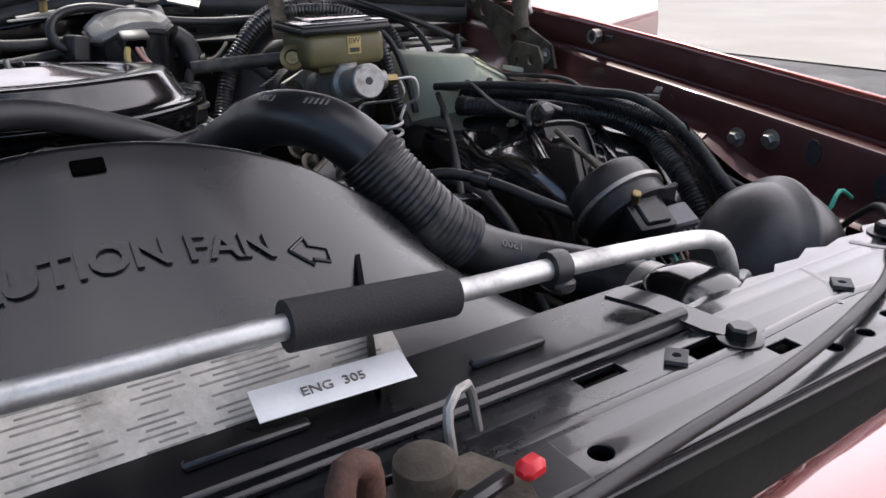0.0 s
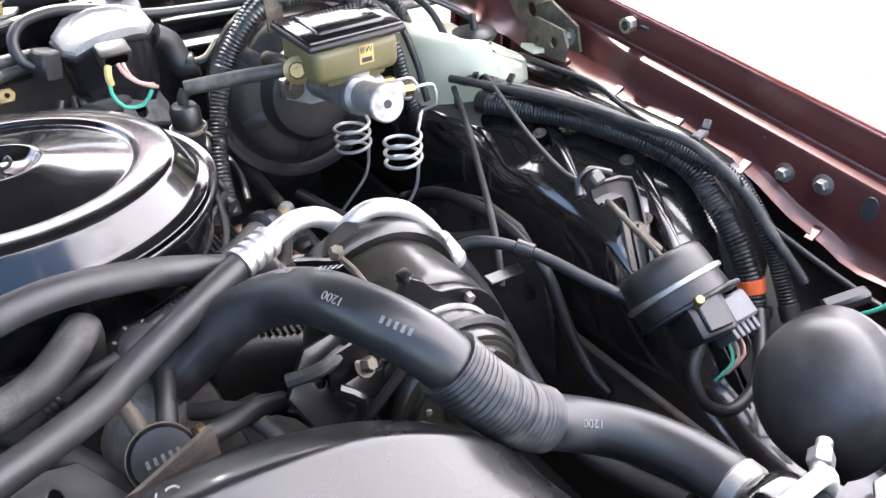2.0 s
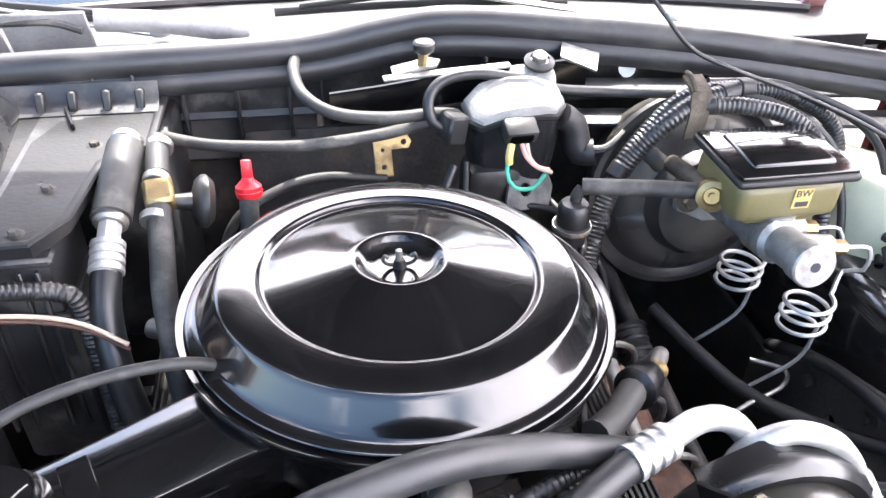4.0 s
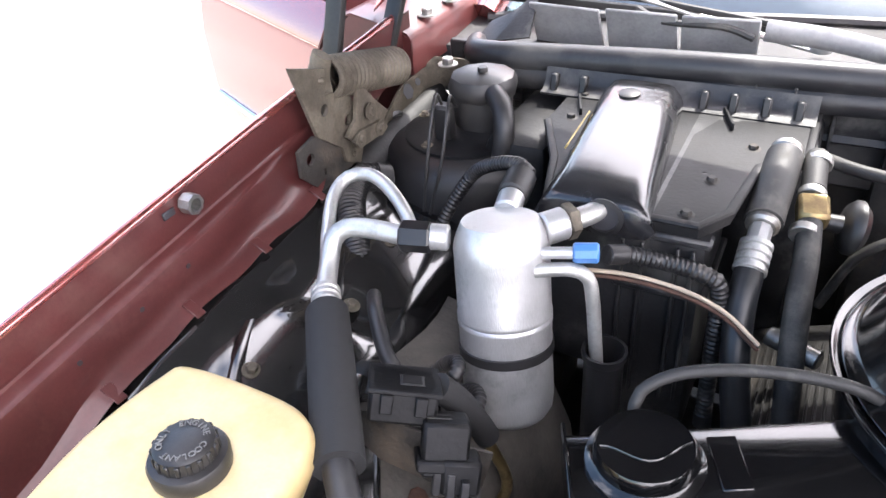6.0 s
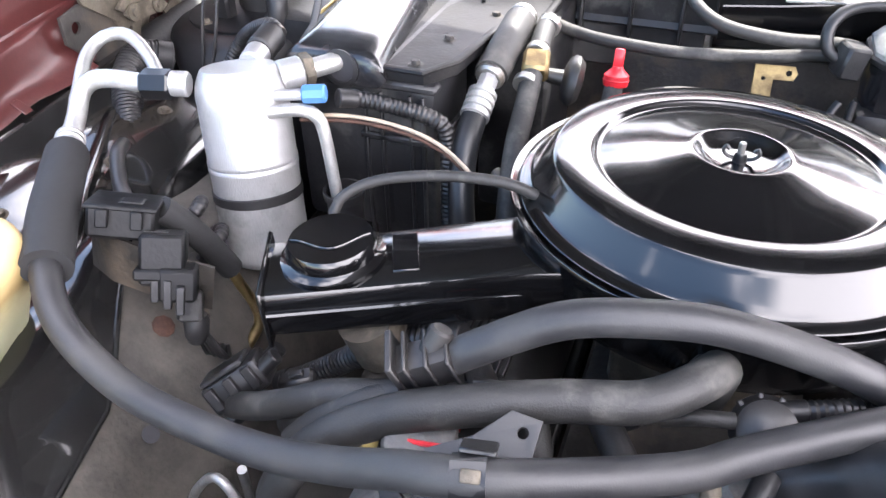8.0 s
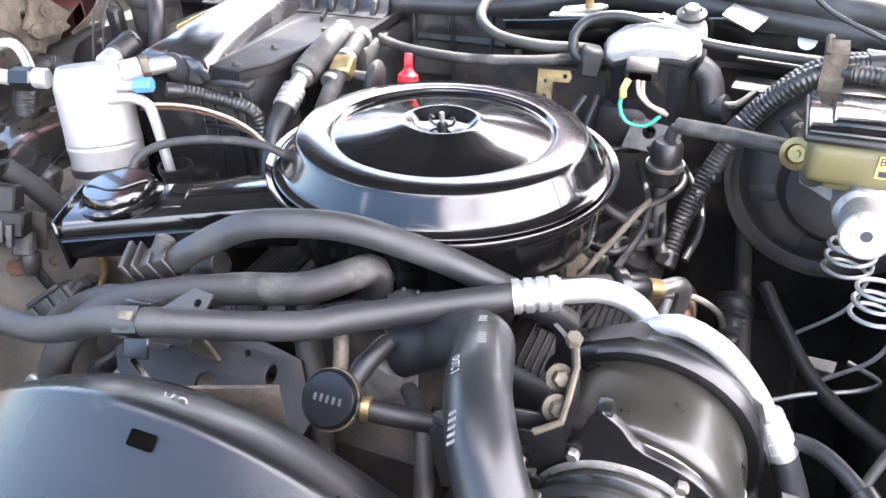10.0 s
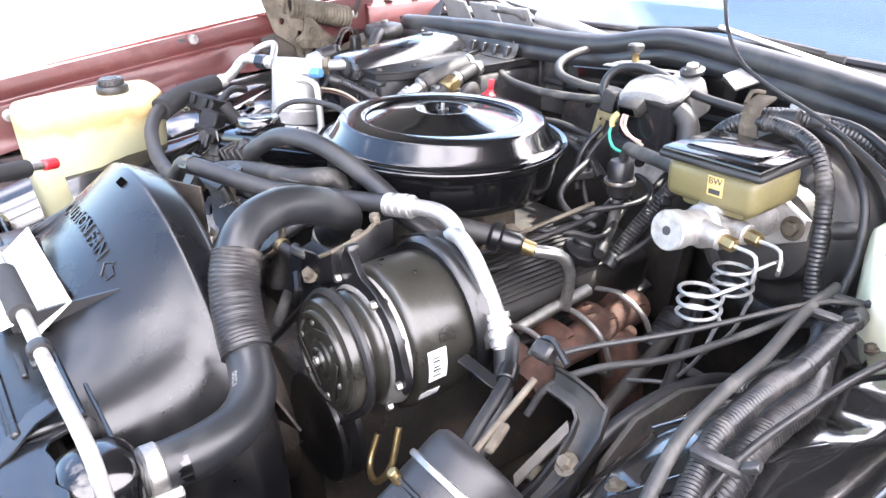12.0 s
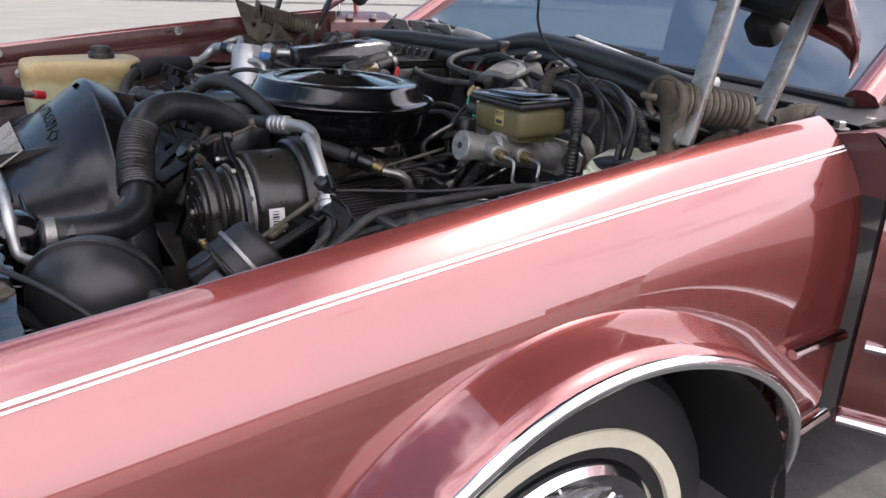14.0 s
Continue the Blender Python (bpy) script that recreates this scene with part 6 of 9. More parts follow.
def compressor_bracket():
    t = thing("compressor_bracket", (0.24, 0.70, 0.74), "black pressed steel compressor mounting bracket with bolts", "bracket")
    line = ((0.190, 0.660, 0.768), (0.216, 0.658, 0.774), (0.238, 0.662, 0.776), (0.256, 0.668, 0.786), (0.2555, 0.690, 0.790), (0.2545, 0.716, 0.797), (0.250, 0.730, 0.803), (0.246, 0.738, 0.800), (0.238, 0.752, 0.796), (0.225, 0.770, 0.790))
    part("arm", sheet([[Vector((x, y, z)), Vector((x + 0.004, y - 0.003, z - 0.012)), Vector((x + 0.004, y - 0.002, z - 0.034))] for x, y, z in line], 0.004), SATIN, t, smooth=30)
    part("rolled_edge", sweep(bmesh.new(), [Vector(p) for p in line[2:8]], 0.0028, 8), BARE, t, "bright worn bracket edge")
    part("plate", plate([(-0.05, -0.03), (0.03, -0.035), (0.05, 0.0), (0.03, 0.03), (-0.03, 0.035), (-0.06, 0.01)], [disc(0.0, 0.0, 0.010), disc(-0.03, 0.005, 0.006), disc(0.025, -0.012, 0.007)], pose(0.217, 0.671, 0.739, 60, 0, 15), 0.005), SATIN, t)
    part("lower_strap", sheet([[Vector((x, y, z)), Vector((x + 0.02, y + 0.01, z - 0.01))] for x, y, z in ((0.13, 0.72, 0.705), (0.17, 0.69, 0.69), (0.20, 0.66, 0.655), (0.22, 0.65, 0.61))], 0.005), SATIN, t)
    for p in ((0.2241, 0.6544, 0.750), (0.243, 0.712, 0.786), (0.187, 0.676, 0.748), (0.247, 0.690, 0.776)):
        part("bolt", bolt(bmesh.new(), p, (0.35, -0.75, 0.55), 0.0068, 0.009), BARE, t)
    part("head_bolt", bolt(bmesh.new(), (0.247, 0.733, 0.805), (0.1, -0.3, 0.95), 0.0068, 0.007, False), BARE, t)
    part("spring_arm", tube([(0.196, 0.650, 0.742), (0.212, 0.642, 0.728), (0.206, 0.640, 0.712), (0.190, 0.648, 0.706)], 0.006, 8), SATIN, t)
    part("rear_strap", sheet([[Vector((x, y, z)), Vector((x + 0.004, y + 0.022, z))] for x, y, z in ((0.235, 0.772, 0.765), (0.285, 0.775, 0.785), (0.340, 0.775, 0.775), (0.385, 0.772, 0.740), (0.402, 0.77, 0.69))], 0.004), SATIN, t)
    part("lever", tube([(0.162, 0.666, 0.759), (0.187, 0.656, 0.766), (0.212, 0.666, 0.764)], 0.006, 8), OLDHOSE, t)
    return t


compressor_bracket()


def belt_drive():
    t = thing("crank_pulley", (0.24, 0.60, 0.50), "black grooved steel pulley below the compressor", "pulley")
    part("wheel", turned([(0.02, 0), (0.05, 0.004), (0.072, 0.0), (0.075, 0.005), (0.066, 0.014), (0.075, 0.022), (0.075, 0.03), (0.03, 0.032)], axis_frame((0.235, 0.634, 0.545), (0.235, 0.674, 0.545))[0], 40), SATIN, t)
    b = thing("drive_belt", (0.26, 0.61, 0.55), "worn black rubber drive belt", "belt")
    line = []
    c1, c2 = Vector((0.303, 0.642, 0.687)), Vector((0.09, 0.642, 0.50))
    for k in range(21):
        a = radians(-45 + 180 * k / 20)
        line.append(c1 + Vector((0.071 * math.cos(a), 0, 0.071 * math.sin(a))))
    for k in range(21):
        a = radians(135 + 180 * k / 20)
        line.append(c2 + Vector((0.071 * math.cos(a), 0, 0.071 * math.sin(a))))
    line.append(line[0])
    part("belt", sweep(bmesh.new(), line, 0.005, 6), RUBBER, b)
    f = thing("cooling_fan", (0.035, 0.56, 0.57), "black engine cooling fan inside the shroud", "fan")
    part("hub", turned([(0.0, 0), (0.075, 0.004), (0.08, 0.012), (0.08, 0.05), (0.05, 0.06)], axis_frame((0.035, 0.545, 0.57), (0.035, 0.615, 0.57))[0], 32), GRIME, f)
    for k in range(5):
        a = 2 * math.pi * k / 5
        rows = [[Vector((0.035 + math.sin(a) * r + math.cos(a) * w, 0.565 + 0.02 * w / 0.05, 0.57 + math.cos(a) * r - math.sin(a) * w)) for w in (-0.05, 0, 0.05)] for r in (0.07, 0.16, 0.265)]
        part("blade", sheet(rows, 0.003), GRIME, f)


belt_drive()


def crimp(bm, a, b, r):
    m, n = axis_frame(a, b)
    prof = []
    for k in range(4):
        z = n * k / 4
        prof += [(r, z), (r, z + n * 0.14), (r * 0.86, z + n * 0.17), (r * 0.86, z + n * 0.22)]
    return lathe(bm, prof, m, 18)


def ac_hose_set():
    t = thing("suction_hose", (0.0, 0.72, 0.73), "long thick black refrigerant hose with crimped aluminium ends", "hose")
    pts = [(-0.560, 0.828, 0.812), (-0.512, 0.765, 0.815), (-0.470, 0.708, 0.808), (-0.430, 0.672, 0.785), (-0.370, 0.655, 0.756), (-0.300, 0.648, 0.746), (-0.235, 0.642, 0.751), (-0.176, 0.634, 0.774), (-0.125, 0.628, 0.800), (-0.082, 0.628, 0.812), (-0.030, 0.652, 0.805), (0.033, 0.690, 0.793), (0.066, 0.716, 0.791), (0.136, 0.765, 0.789), (0.186, 0.794, 0.791)]
    part("hose", tube(pts, 0.0125, 16), DUSTHOSE, t)
    part("foam_sleeve", tube([(-0.572, 0.845, 0.812), (-0.540, 0.803, 0.814), (-0.505, 0.757, 0.815), (-0.465, 0.703, 0.806)], 0.0205, 18), FOAM, t, "cracked black foam sleeve")
    part("crimp", crimp(bmesh.new(), (0.180, 0.791, 0.790), (0.220, 0.807, 0.794), 0.0155), ALUTUBE, t, "crimped aluminium collar")
    part("end_tube", tube([(0.217, 0.806, 0.794), (0.250, 0.820, 0.794), (0.280, 0.823, 0.784), (0.301, 0.815, 0.758), (0.305, 0.803, 0.725), (0.300, 0.788, 0.695)], 0.0105, 14), ALUTUBE, t, "bent aluminium tube")
    part("crimp", crimp(bmesh.new(), (-0.592, 0.872, 0.813), (-0.572, 0.845, 0.812), 0.0145), ALUTUBE, t, "crimped aluminium collar")
    mm, _ = axis_frame((-0.096, 0.6268, 0.8095), (-0.066, 0.633, 0.8125))
    rows = [[mm @ Vector((r * math.cos(a), r * math.sin(a), z)) for a, r in ((2 * math.pi * k / 16, 0.0138 + 0.0012 * (k % 4 == 0)) for k in range(17))] for z in (0.002, 0.007, 0.018, 0.023)]
    clamp = part("clamp", sheet(rows, 0.0016), SATIN, t, "black metal hose strap")
    part("pad", boxed(pose(-0.0815, 0.6220, 0.8225, 38, 0, 12), (0.012, 0.008, 0.003), 0.0014, 2), BARE, clamp, "worn bright pressed pad")
    part("tab", boxed(pose(-0.084, 0.646, 0.818, -35, 0, 10), (0.022, 0.022, 0.0035), 0.001), SATIN, clamp)
    part("lower_tab", boxed(pose(-0.080, 0.622, 0.793, 60, 0, 10), (0.022, 0.022, 0.0035), 0.001), SATIN, clamp)
    d = thing("discharge_hose", (0.42, 0.72, 0.60), "black refrigerant hose with a bent aluminium end", "hose")
    part("end_tube", tube([(0.290, 0.782, 0.700), (0.277, 0.786, 0.738), (0.282, 0.786, 0.772), (0.312, 0.781, 0.795), (0.348, 0.776, 0.785), (0.378, 0.775, 0.752), (0.398, 0.776, 0.716)], 0.0095, 14), ALUTUBE, d, "bent aluminium tube")
    part("crimp", crimp(bmesh.new(), (0.391, 0.776, 0.728), (0.412, 0.770, 0.694), 0.0145), ALUTUBE, d, "crimped aluminium collar")
    part("hose", tube([(0.411, 0.771, 0.696), (0.430, 0.752, 0.655), (0.442, 0.715, 0.605), (0.445, 0.66, 0.56), (0.45, 0.58, 0.53), (0.47, 0.47, 0.55)], 0.012, 14), DUSTHOSE, d)
    d.location += Vector((0.004, 0.018, -0.004))
    c = thing("heater_hose", (0.03, 0.78, 0.78), "thick black rubber hose arched in front of the air cleaner", "hose")
    part("hose", tube([(-0.135, 0.733, 0.790), (-0.112, 0.738, 0.806), (-0.063, 0.752, 0.832), (-0.015, 0.763, 0.840), (0.040, 0.779, 0.835), (0.110, 0.800, 0.808), (0.160, 0.813, 0.782), (0.20, 0.828, 0.755), (0.22, 0.84, 0.735)], 0.0132, 16), DUSTHOSE, c)
    tee = part("tee_fitting", boxed(pose(-0.150, 0.727, 0.786, 10, -20, 20), (0.045, 0.026, 0.030), 0.005, 2), PLASTIC, c, "black moulded tee fitting")
    part("fin", boxed(pose(-0.170, 0.721, 0.784, 10, -20, 20), (0.005, 0.036, 0.038), 0.001), PLASTIC, tee)
    for k in range(3):
        part("flange_rib", boxed(pose(-0.160 + 0.014 * k, 0.724 + 0.005 * k, 0.7855 + 0.003 * k, 10, -20, 20), (0.003, 0.034, 0.036), 0.001), PLASTIC, tee)
    part("stub", rod(bmesh.new(), (-0.15, 0.727, 0.79), (-0.141, 0.738, 0.813), 0.0095, 14, 0.002), PLASTIC, tee)
    h = thing("breather_hose", (-0.08, 0.73, 0.74), "aged grey rubber breather hose with an elbow", "hose")
    part("hose", tube([(0.042, 0.800, 0.748), (0.046, 0.796, 0.775), (0.044, 0.785, 0.790), (0.030, 0.765, 0.791), (0.0, 0.742, 0.787), (-0.055, 0.726, 0.784), (-0.115, 0.705, 0.778), (-0.165, 0.690, 0.765), (-0.215, 0.672, 0.735), (-0.245, 0.655, 0.690), (-0.25, 0.65, 0.64)], 0.0150, 16), OLDHOSE, h)
    part("collar", rod(bmesh.new(), (0.041, 0.803, 0.768), (0.0455, 0.797, 0.780), 0.0175, 16, 0.002), PLASTIC, h)
    return t


ac_hose_set()


# ---- passenger side of the bay ----
def coolant_tank():
    t = thing("coolant_tank", (-0.58, 0.61, 0.60), "yellowed translucent plastic coolant overflow tank with a black cap", "coolant tank")
    top = [(-0.648, 0.543), (-0.636, 0.524), (-0.633, 0.494), (-0.610, 0.471), (-0.535, 0.470), (-0.505, 0.484), (-0.497, 0.520), (-0.494, 0.640), (-0.497, 0.695), (-0.518, 0.720), (-0.560, 0.729), (-0.642, 0.728), (-0.657, 0.707), (-0.663, 0.630)]
    c = Vector((-0.585, 0.62))
    bm, rings = bmesh.new(), []
    for z, k, sx in ((0.600, 0.90, 0.125), (0.612, 0.94, 0.115), (0.70, 0.975, 0.062), (0.760, 0.993, 0.022), (0.806, 1.0, 0.0), (0.815, 0.996, 0.0), (0.822, 0.980, 0.0), (0.8262, 0.950, 0.0), (0.8275, 0.90, 0.0), (0.828, 0.80, 0.0)):
        pts = []
        n = len(top)
        for i in range(n):
            for u in (0.0, 0.25, 0.5, 0.75):
                p = [Vector(top[(i + j) % n]) for j in (-1, 0, 1, 2)]
                q = 0.5 * (2 * p[1] + (p[2] - p[0]) * u + (2 * p[0] - 5 * p[1] + 4 * p[2] - p[3]) * u * u + (3 * p[1] - p[0] - 3 * p[2] + p[3]) * u ** 3)
                pts.append(c + (q - c) * k)
        rings.append([bm.verts.new((p.x - sx * max(0, (p.x - c.x) / 0.1) * min(1.0, max(0.12, (p.y - 0.56) / 0.13)), p.y, z - 0.03 * max(0, 0.53 - p.y) * (1 if z > 0.75 else 0))) for p in pts])
    for a, b in zip(rings, rings[1:]):
        for k in range(len(a)):
            bm.faces.new((a[k], a[(k + 1) % len(a)], b[(k + 1) % len(a)], b[k]))
    bm.faces.new(rings[0][::-1])
    bm.faces.new(rings[-1])
    part("body", bm, TANK, t, smooth=70)
    m = pose(-0.562, 0.643, 0.829)
    cap = part("cap", turned([(0.026, -0.004), (0.0285, 0.0), (0.029, 0.010), (0.0275, 0.013), (0.0225, 0.0145), (0.0215, 0.024), (0.019, 0.026), (0.0, 0.0262)], m, 40), PLASTIC, t, "black twist cap with raised words")
    for k in range(18):
        a = 2 * math.pi * k / 18
        part("grip", boxed(m @ pose(0.0222 * math.cos(a), 0.0222 * math.sin(a), 0.019, 0, 0, math.degrees(a)), (0.0022, 0.0035, 0.009), 0.0006), PLASTIC, cap)
    words = "ENGINE COOLANT ONLY "
    bm = bmesh.new()
    for k, ch in enumerate(words):
        if ch == " ":
            continue
        a = 2.4 - 2 * math.pi * k / len(words)
        me = bpy.data.meshes.new("letter")
        lb = lettering(ch, 0.0068, m @ pose(0.0158 * math.cos(a), 0.0158 * math.sin(a), 0.0264, 0, 0, math.degrees(a) - 90), 0.0005)
        lb.to_mesh(me)
        lb.free()
        bm.from_mesh(me)
        bpy.data.meshes.remove(me)
    part("lettering", bm, MARK, cap, "raised words ENGINE COOLANT ONLY")
    t.location += Vector((0.018, 0.0, 0.005))
    return t


coolant_tank()


def accumulator():
    t = thing("ac_accumulator", (-0.436, 0.95, 0.65), "brushed aluminium refrigerant accumulator with fittings", "accumulator")
    a, b = Vector((-0.431, 0.941, 0.651)), Vector((-0.4545, 0.979, 0.868))
    m, n = axis_frame(a, b)
    R = 0.047
    bm = bmesh.new()
    lathe(bm, [(0.0, 0.0), (0.030, 0.001), (R * 0.86, 0.007), (R * 0.97, 0.016), (R, 0.028), (R, 0.112), (R * 1.02, 0.114), (R * 1.02, 0.117), (R * 0.985, 0.119), (R * 1.02, 0.121), (R * 1.02, 0.124), (R, 0.127), (R, 0.178), (R * 0.985, 0.19)], m, 48)
    part("can", bm, ALU, t, "brushed aluminium can")
    # shouldered head with pressed facets
    bm, rings = bmesh.new(), []
    for z, r, fac in ((0.186, R * 1.0, 0.0), (0.194, R * 1.005, 0.25), (0.203, R * 0.97, 0.8), (0.211, R * 0.90, 0.7), (0.217, R * 0.83, 0.2), (0.219, R * 0.80, 0.0)):
        ring = []
        for k in range(48):
            th = 2 * math.pi * k / 48
            w = abs(((th * 8 / (2 * math.pi)) % 1) - 0.5) * 2
            ring.append(bm.verts.new(m @ Vector((r * (1 - 0.060 * fac * (1 - w)) * math.cos(th), r * (1 - 0.060 * fac * (1 - w)) * math.sin(th), z))))
        rings.append(ring)
    for r0, r1 in zip(rings, rings[1:]):
        for k in range(48):
            bm.faces.new((r0[k], r0[(k + 1) % 48], r1[(k + 1) % 48], r1[k]))
    bm.faces.new(rings[-1])
    part("head", bm, ALU, t, "bright aluminium head")
    part("band", turned([(R + 0.0003, 0.079), (R + 0.0016, 0.080), (R + 0.0016, 0.0895), (R + 0.0003, 0.0905)], m, 48), RUBBER, t, "black rubber band")
    # ports
    p = Vector((-0.452, 0.962, 0.853))
    part("port", rod(bmesh.new(), p + Vector((-0.042, -0.014, 0)), p + Vector((-0.060, -0.020, 0.001)), 0.013, 16, 0.002), ALU, t)
    part("port_nut", rod(bmesh.new(), (-0.510, 0.942, 0.853), (-0.540, 0.934, 0.853), 0.0155, 6, 0.002), SATIN, t, "black hexagon nut")
    part("outlet", rod(bmesh.new(), (-0.418, 0.995, 0.852), (-0.402, 1.014, 0.853), 0.0165, 16, 0.002), ALU, t)
    part("outlet_nut", rod(bmesh.new(), (-0.402, 1.014, 0.853), (-0.395, 1.022, 0.853), 0.0185, 6, 0.001), BARE, t, "brown hexagon nut")
    part("outlet_tube", tube([(-0.397, 1.020, 0.853), (-0.383, 1.037, 0.854), (-0.376, 1.060, 0.853), (-0.372, 1.085, 0.848)], 0.0105, 14), ALUTUBE, t)
    part("switch", rod(bmesh.new(), (-0.462, 1.012, 0.853), (-0.466, 1.036, 0.857), 0.014, 16, 0.002), ALU, t)
    part("switch_plug", rod(bmesh.new(), (-0.466, 1.036, 0.857), (-0.470, 1.072, 0.862), 0.0165, 12, 0.002), PLASTIC, t, "black round switch plug")
    part("service_stem", rod(bmesh.new(), (-0.408, 0.966, 0.846), (-0.375, 0.976, 0.848), 0.0058, 12, 0.001), ALU, t)
    part("service_cap", rod(bmesh.new(), (-0.380, 0.9748, 0.8477), (-0.357, 0.982, 0.8488), 0.0098, 8, 0.002), BLUE, t, "blue plastic service cap")
    part("drain_tube", tube([(-0.410, 0.955, 0.832), (-0.380, 0.967, 0.834), (-0.364, 0.973, 0.825), (-0.358, 0.973, 0.80), (-0.352, 0.970, 0.75), (-0.348, 0.968, 0.715)], 0.0068, 12), ALUTUBE, t)
    part("cup", turned([(0.0215, 0.0), (0.0225, 0.004), (0.0225, 0.010), (0.0195, 0.010), (0.0195, -0.11), (0.0215, -0.11)], pose(-0.343, 0.972, 0.735), 24, False), PLASTIC, t, "black plastic pocket round the tube end")
    # inlet pipes to the left
    part("inlet_tube", tube([(-0.538, 0.935, 0.853), (-0.575, 0.934, 0.853), (-0.600, 0.930, 0.850), (-0.611, 0.920, 0.840), (-0.606, 0.900, 0.822), (-0.594, 0.876, 0.814)], 0.0098, 14), ALUTUBE, t, "pale aluminium inlet tube")
    part("loop_tube", tube([(-0.612, 0.905, 0.822), (-0.630, 0.938, 0.838), (-0.643, 0.972, 0.856), (-0.640, 0.998, 0.866), (-0.618, 1.005, 0.870), (-0.590, 0.995, 0.866), (-0.562, 0.978, 0.855), (-0.545, 0.965, 0.840)], 0.0072, 12), ALUTUBE, t, "looped pale aluminium tube")
    return t


accumulator()


def hvac_case():
    t = thing("evaporator_case", (-0.38, 1.2, 0.55), "scuffed black plastic evaporator case with a raised hump", "heater box")
    base = [(-0.505, 1.415), (-0.505, 1.245), (-0.462, 1.150), (-0.44, 1.065), (-0.285, 1.062), (-0.262, 1.10), (-0.250, 1.205), (-0.205, 1.245), (-0.205, 1.415)]
    part("top_plate", plate(base, [disc(-0.30, 1.17, 0.004, 8)], pose(0, 0, 0.8405), 0.012, 0.002), PLATE, t)
    part("edge_flange", sweep(bmesh.new(), [Vector((x, y, 0.8475)) for x, y in base[1:]], 0.0055, 8, 0.55), PLATE, t)
    for x, y, w in ((-0.480, 1.295, 0.05), (-0.300, 1.310, 0.05)):
        part("rib", boxed(pose(x, y, 0.851, 0, 0, 20), (0.004, w, 0.012), 0.001), PLATE, t)
    rows = [[Vector((x, y, 0.8490 - 0.10 * (x + 0.335) * (y < 1.30))) for x in (-0.335, -0.310, -0.285, -0.268 - 0.012 * (y < 1.08))] for y in (1.066, 1.09, 1.14, 1.20, 1.26, 1.325)]
    part("shelf", sheet(rows, 0.002), DUSTY, t, "dusty sloping shelf beside the hump", smooth=60)
    # hump
    rows = []
    prof = [(0.0, 0.0), (0.06, 0.7), (0.14, 0.94), (0.22, 1.0), (0.5, 1.02), (0.78, 1.0), (0.86, 0.94), (0.94, 0.7), (1.0, 0.0)]
    for y, x0, x1, h in ((1.0455, -0.447, -0.322, -0.010), (1.0460, -0.447, -0.322, 0.0195), (1.0490, -0.446, -0.323, 0.0255), (1.058, -0.445, -0.325, 0.0285), (1.10, -0.446, -0.330, 0.031), (1.20, -0.452, -0.342, 0.040), (1.29, -0.458, -0.352, 0.046), (1.325, -0.46, -0.355, 0.042), (1.342, -0.46, -0.356, 0.025), (1.348, -0.46, -0.356, 0.0)):
        rows.append([Vector((x0 + (x1 - x0) * u, y + 0.004 * (v < 0.5), 0.838 + h * v)) for u, v in prof])
    part("hump", sheet(rows, 0.003), HUMP, t, "raised rounded cover", smooth=50)
    part("plug", turned([(0.013, 0), (0.013, 0.0015), (0.011, 0.0025), (0.0, 0.0025)], pose(-0.412, 1.272, 0.884, 4, -2, 0), 20), DUSTY, t)
    part("yellow_strip", boxed(pose(-0.4485, 1.19, 0.868, 2, 28, 3), (0.002, 0.09, 0.007), 0.0005), YELLOW, t, "faded yellow label strip")
    part("front_wall", boxed(pose(-0.385, 1.075, 0.735), (0.125, 0.03, 0.20), 0.012, 2), DUSTY, t)
    part("lower_case", boxed(pose(-0.315, 1.12, 0.70), (0.085, 0.115, 0.27), 0.012, 2), DUSTY, t)
    part("rim", boxed(pose(-0.315, 1.066, 0.829), (0.092, 0.020, 0.010), 0.003), DUSTY, t)
    part("side_case", boxed(pose(-0.24, 1.33, 0.70), (0.09, 0.17, 0.26), 0.01, 2), DUSTY, t)
    part("hole_ring", turned([(0.020, 0), (0.021, 0.003), (0.016, 0.004), (0.015, 0.0)], axis_frame((-0.373, 1.0465, 0.848), (-0.373, 1.04, 0.848))[0], 20), RUBBER, t)
    # Opening behind the ring is a solid disc, its shade painted black.
    part("hole", turned([(0.0165, 0), (0.0165, 0.001), (0.0, 0.001)], axis_frame((-0.373, 1.0455, 0.848), (-0.373, 1.04, 0.848))[0], 20), INK_AND_HOLE, t, "black disc painted as a pipe opening")
    for x, y in ((-0.290, 1.155), (-0.300, 1.078), (-0.345, 1.078), (-0.262, 1.245), (-0.480, 1.26), (-0.485, 1.33)):
        part("bolt", bolt(bmesh.new(), (x, y, 0.847), (0, 0, 1), 0.0055, 0.005), GRIME, t)
    for x in (-0.52, -0.50, -0.33, -0.28, -0.235):
        part("fin", boxed(pose(x, 1.385, 0.862), (0.004, 0.05, 0.034), 0.001), DUSTY, t)
    for x in (-0.355, -0.335, -0.30, -0.285):
        part("wall_rib", boxed(pose(x, 1.0585, 0.72), (0.004, 0.006, 0.20), 0.001), DUSTY, t)
    part("seam", boxed(pose(-0.315, 1.0595, 0.765), (0.094, 0.008, 0.008), 0.002), DUSTY, t)
    part("side_seam", boxed(pose(-0.2705, 1.12, 0.765), (0.008, 0.12, 0.008), 0.002), DUSTY, t)
    rows = [[Vector((x, y, z)) for y, z in ((1.322, 0.8475), (1.332, 0.849), (1.340, 0.853), (1.346, 0.860), (1.352, 0.876))] for x in [-0.545 + 0.034 * k for k in range(11)]]
    part("back_wall", sheet(rows, 0.003), DUSTY, t, smooth=60)
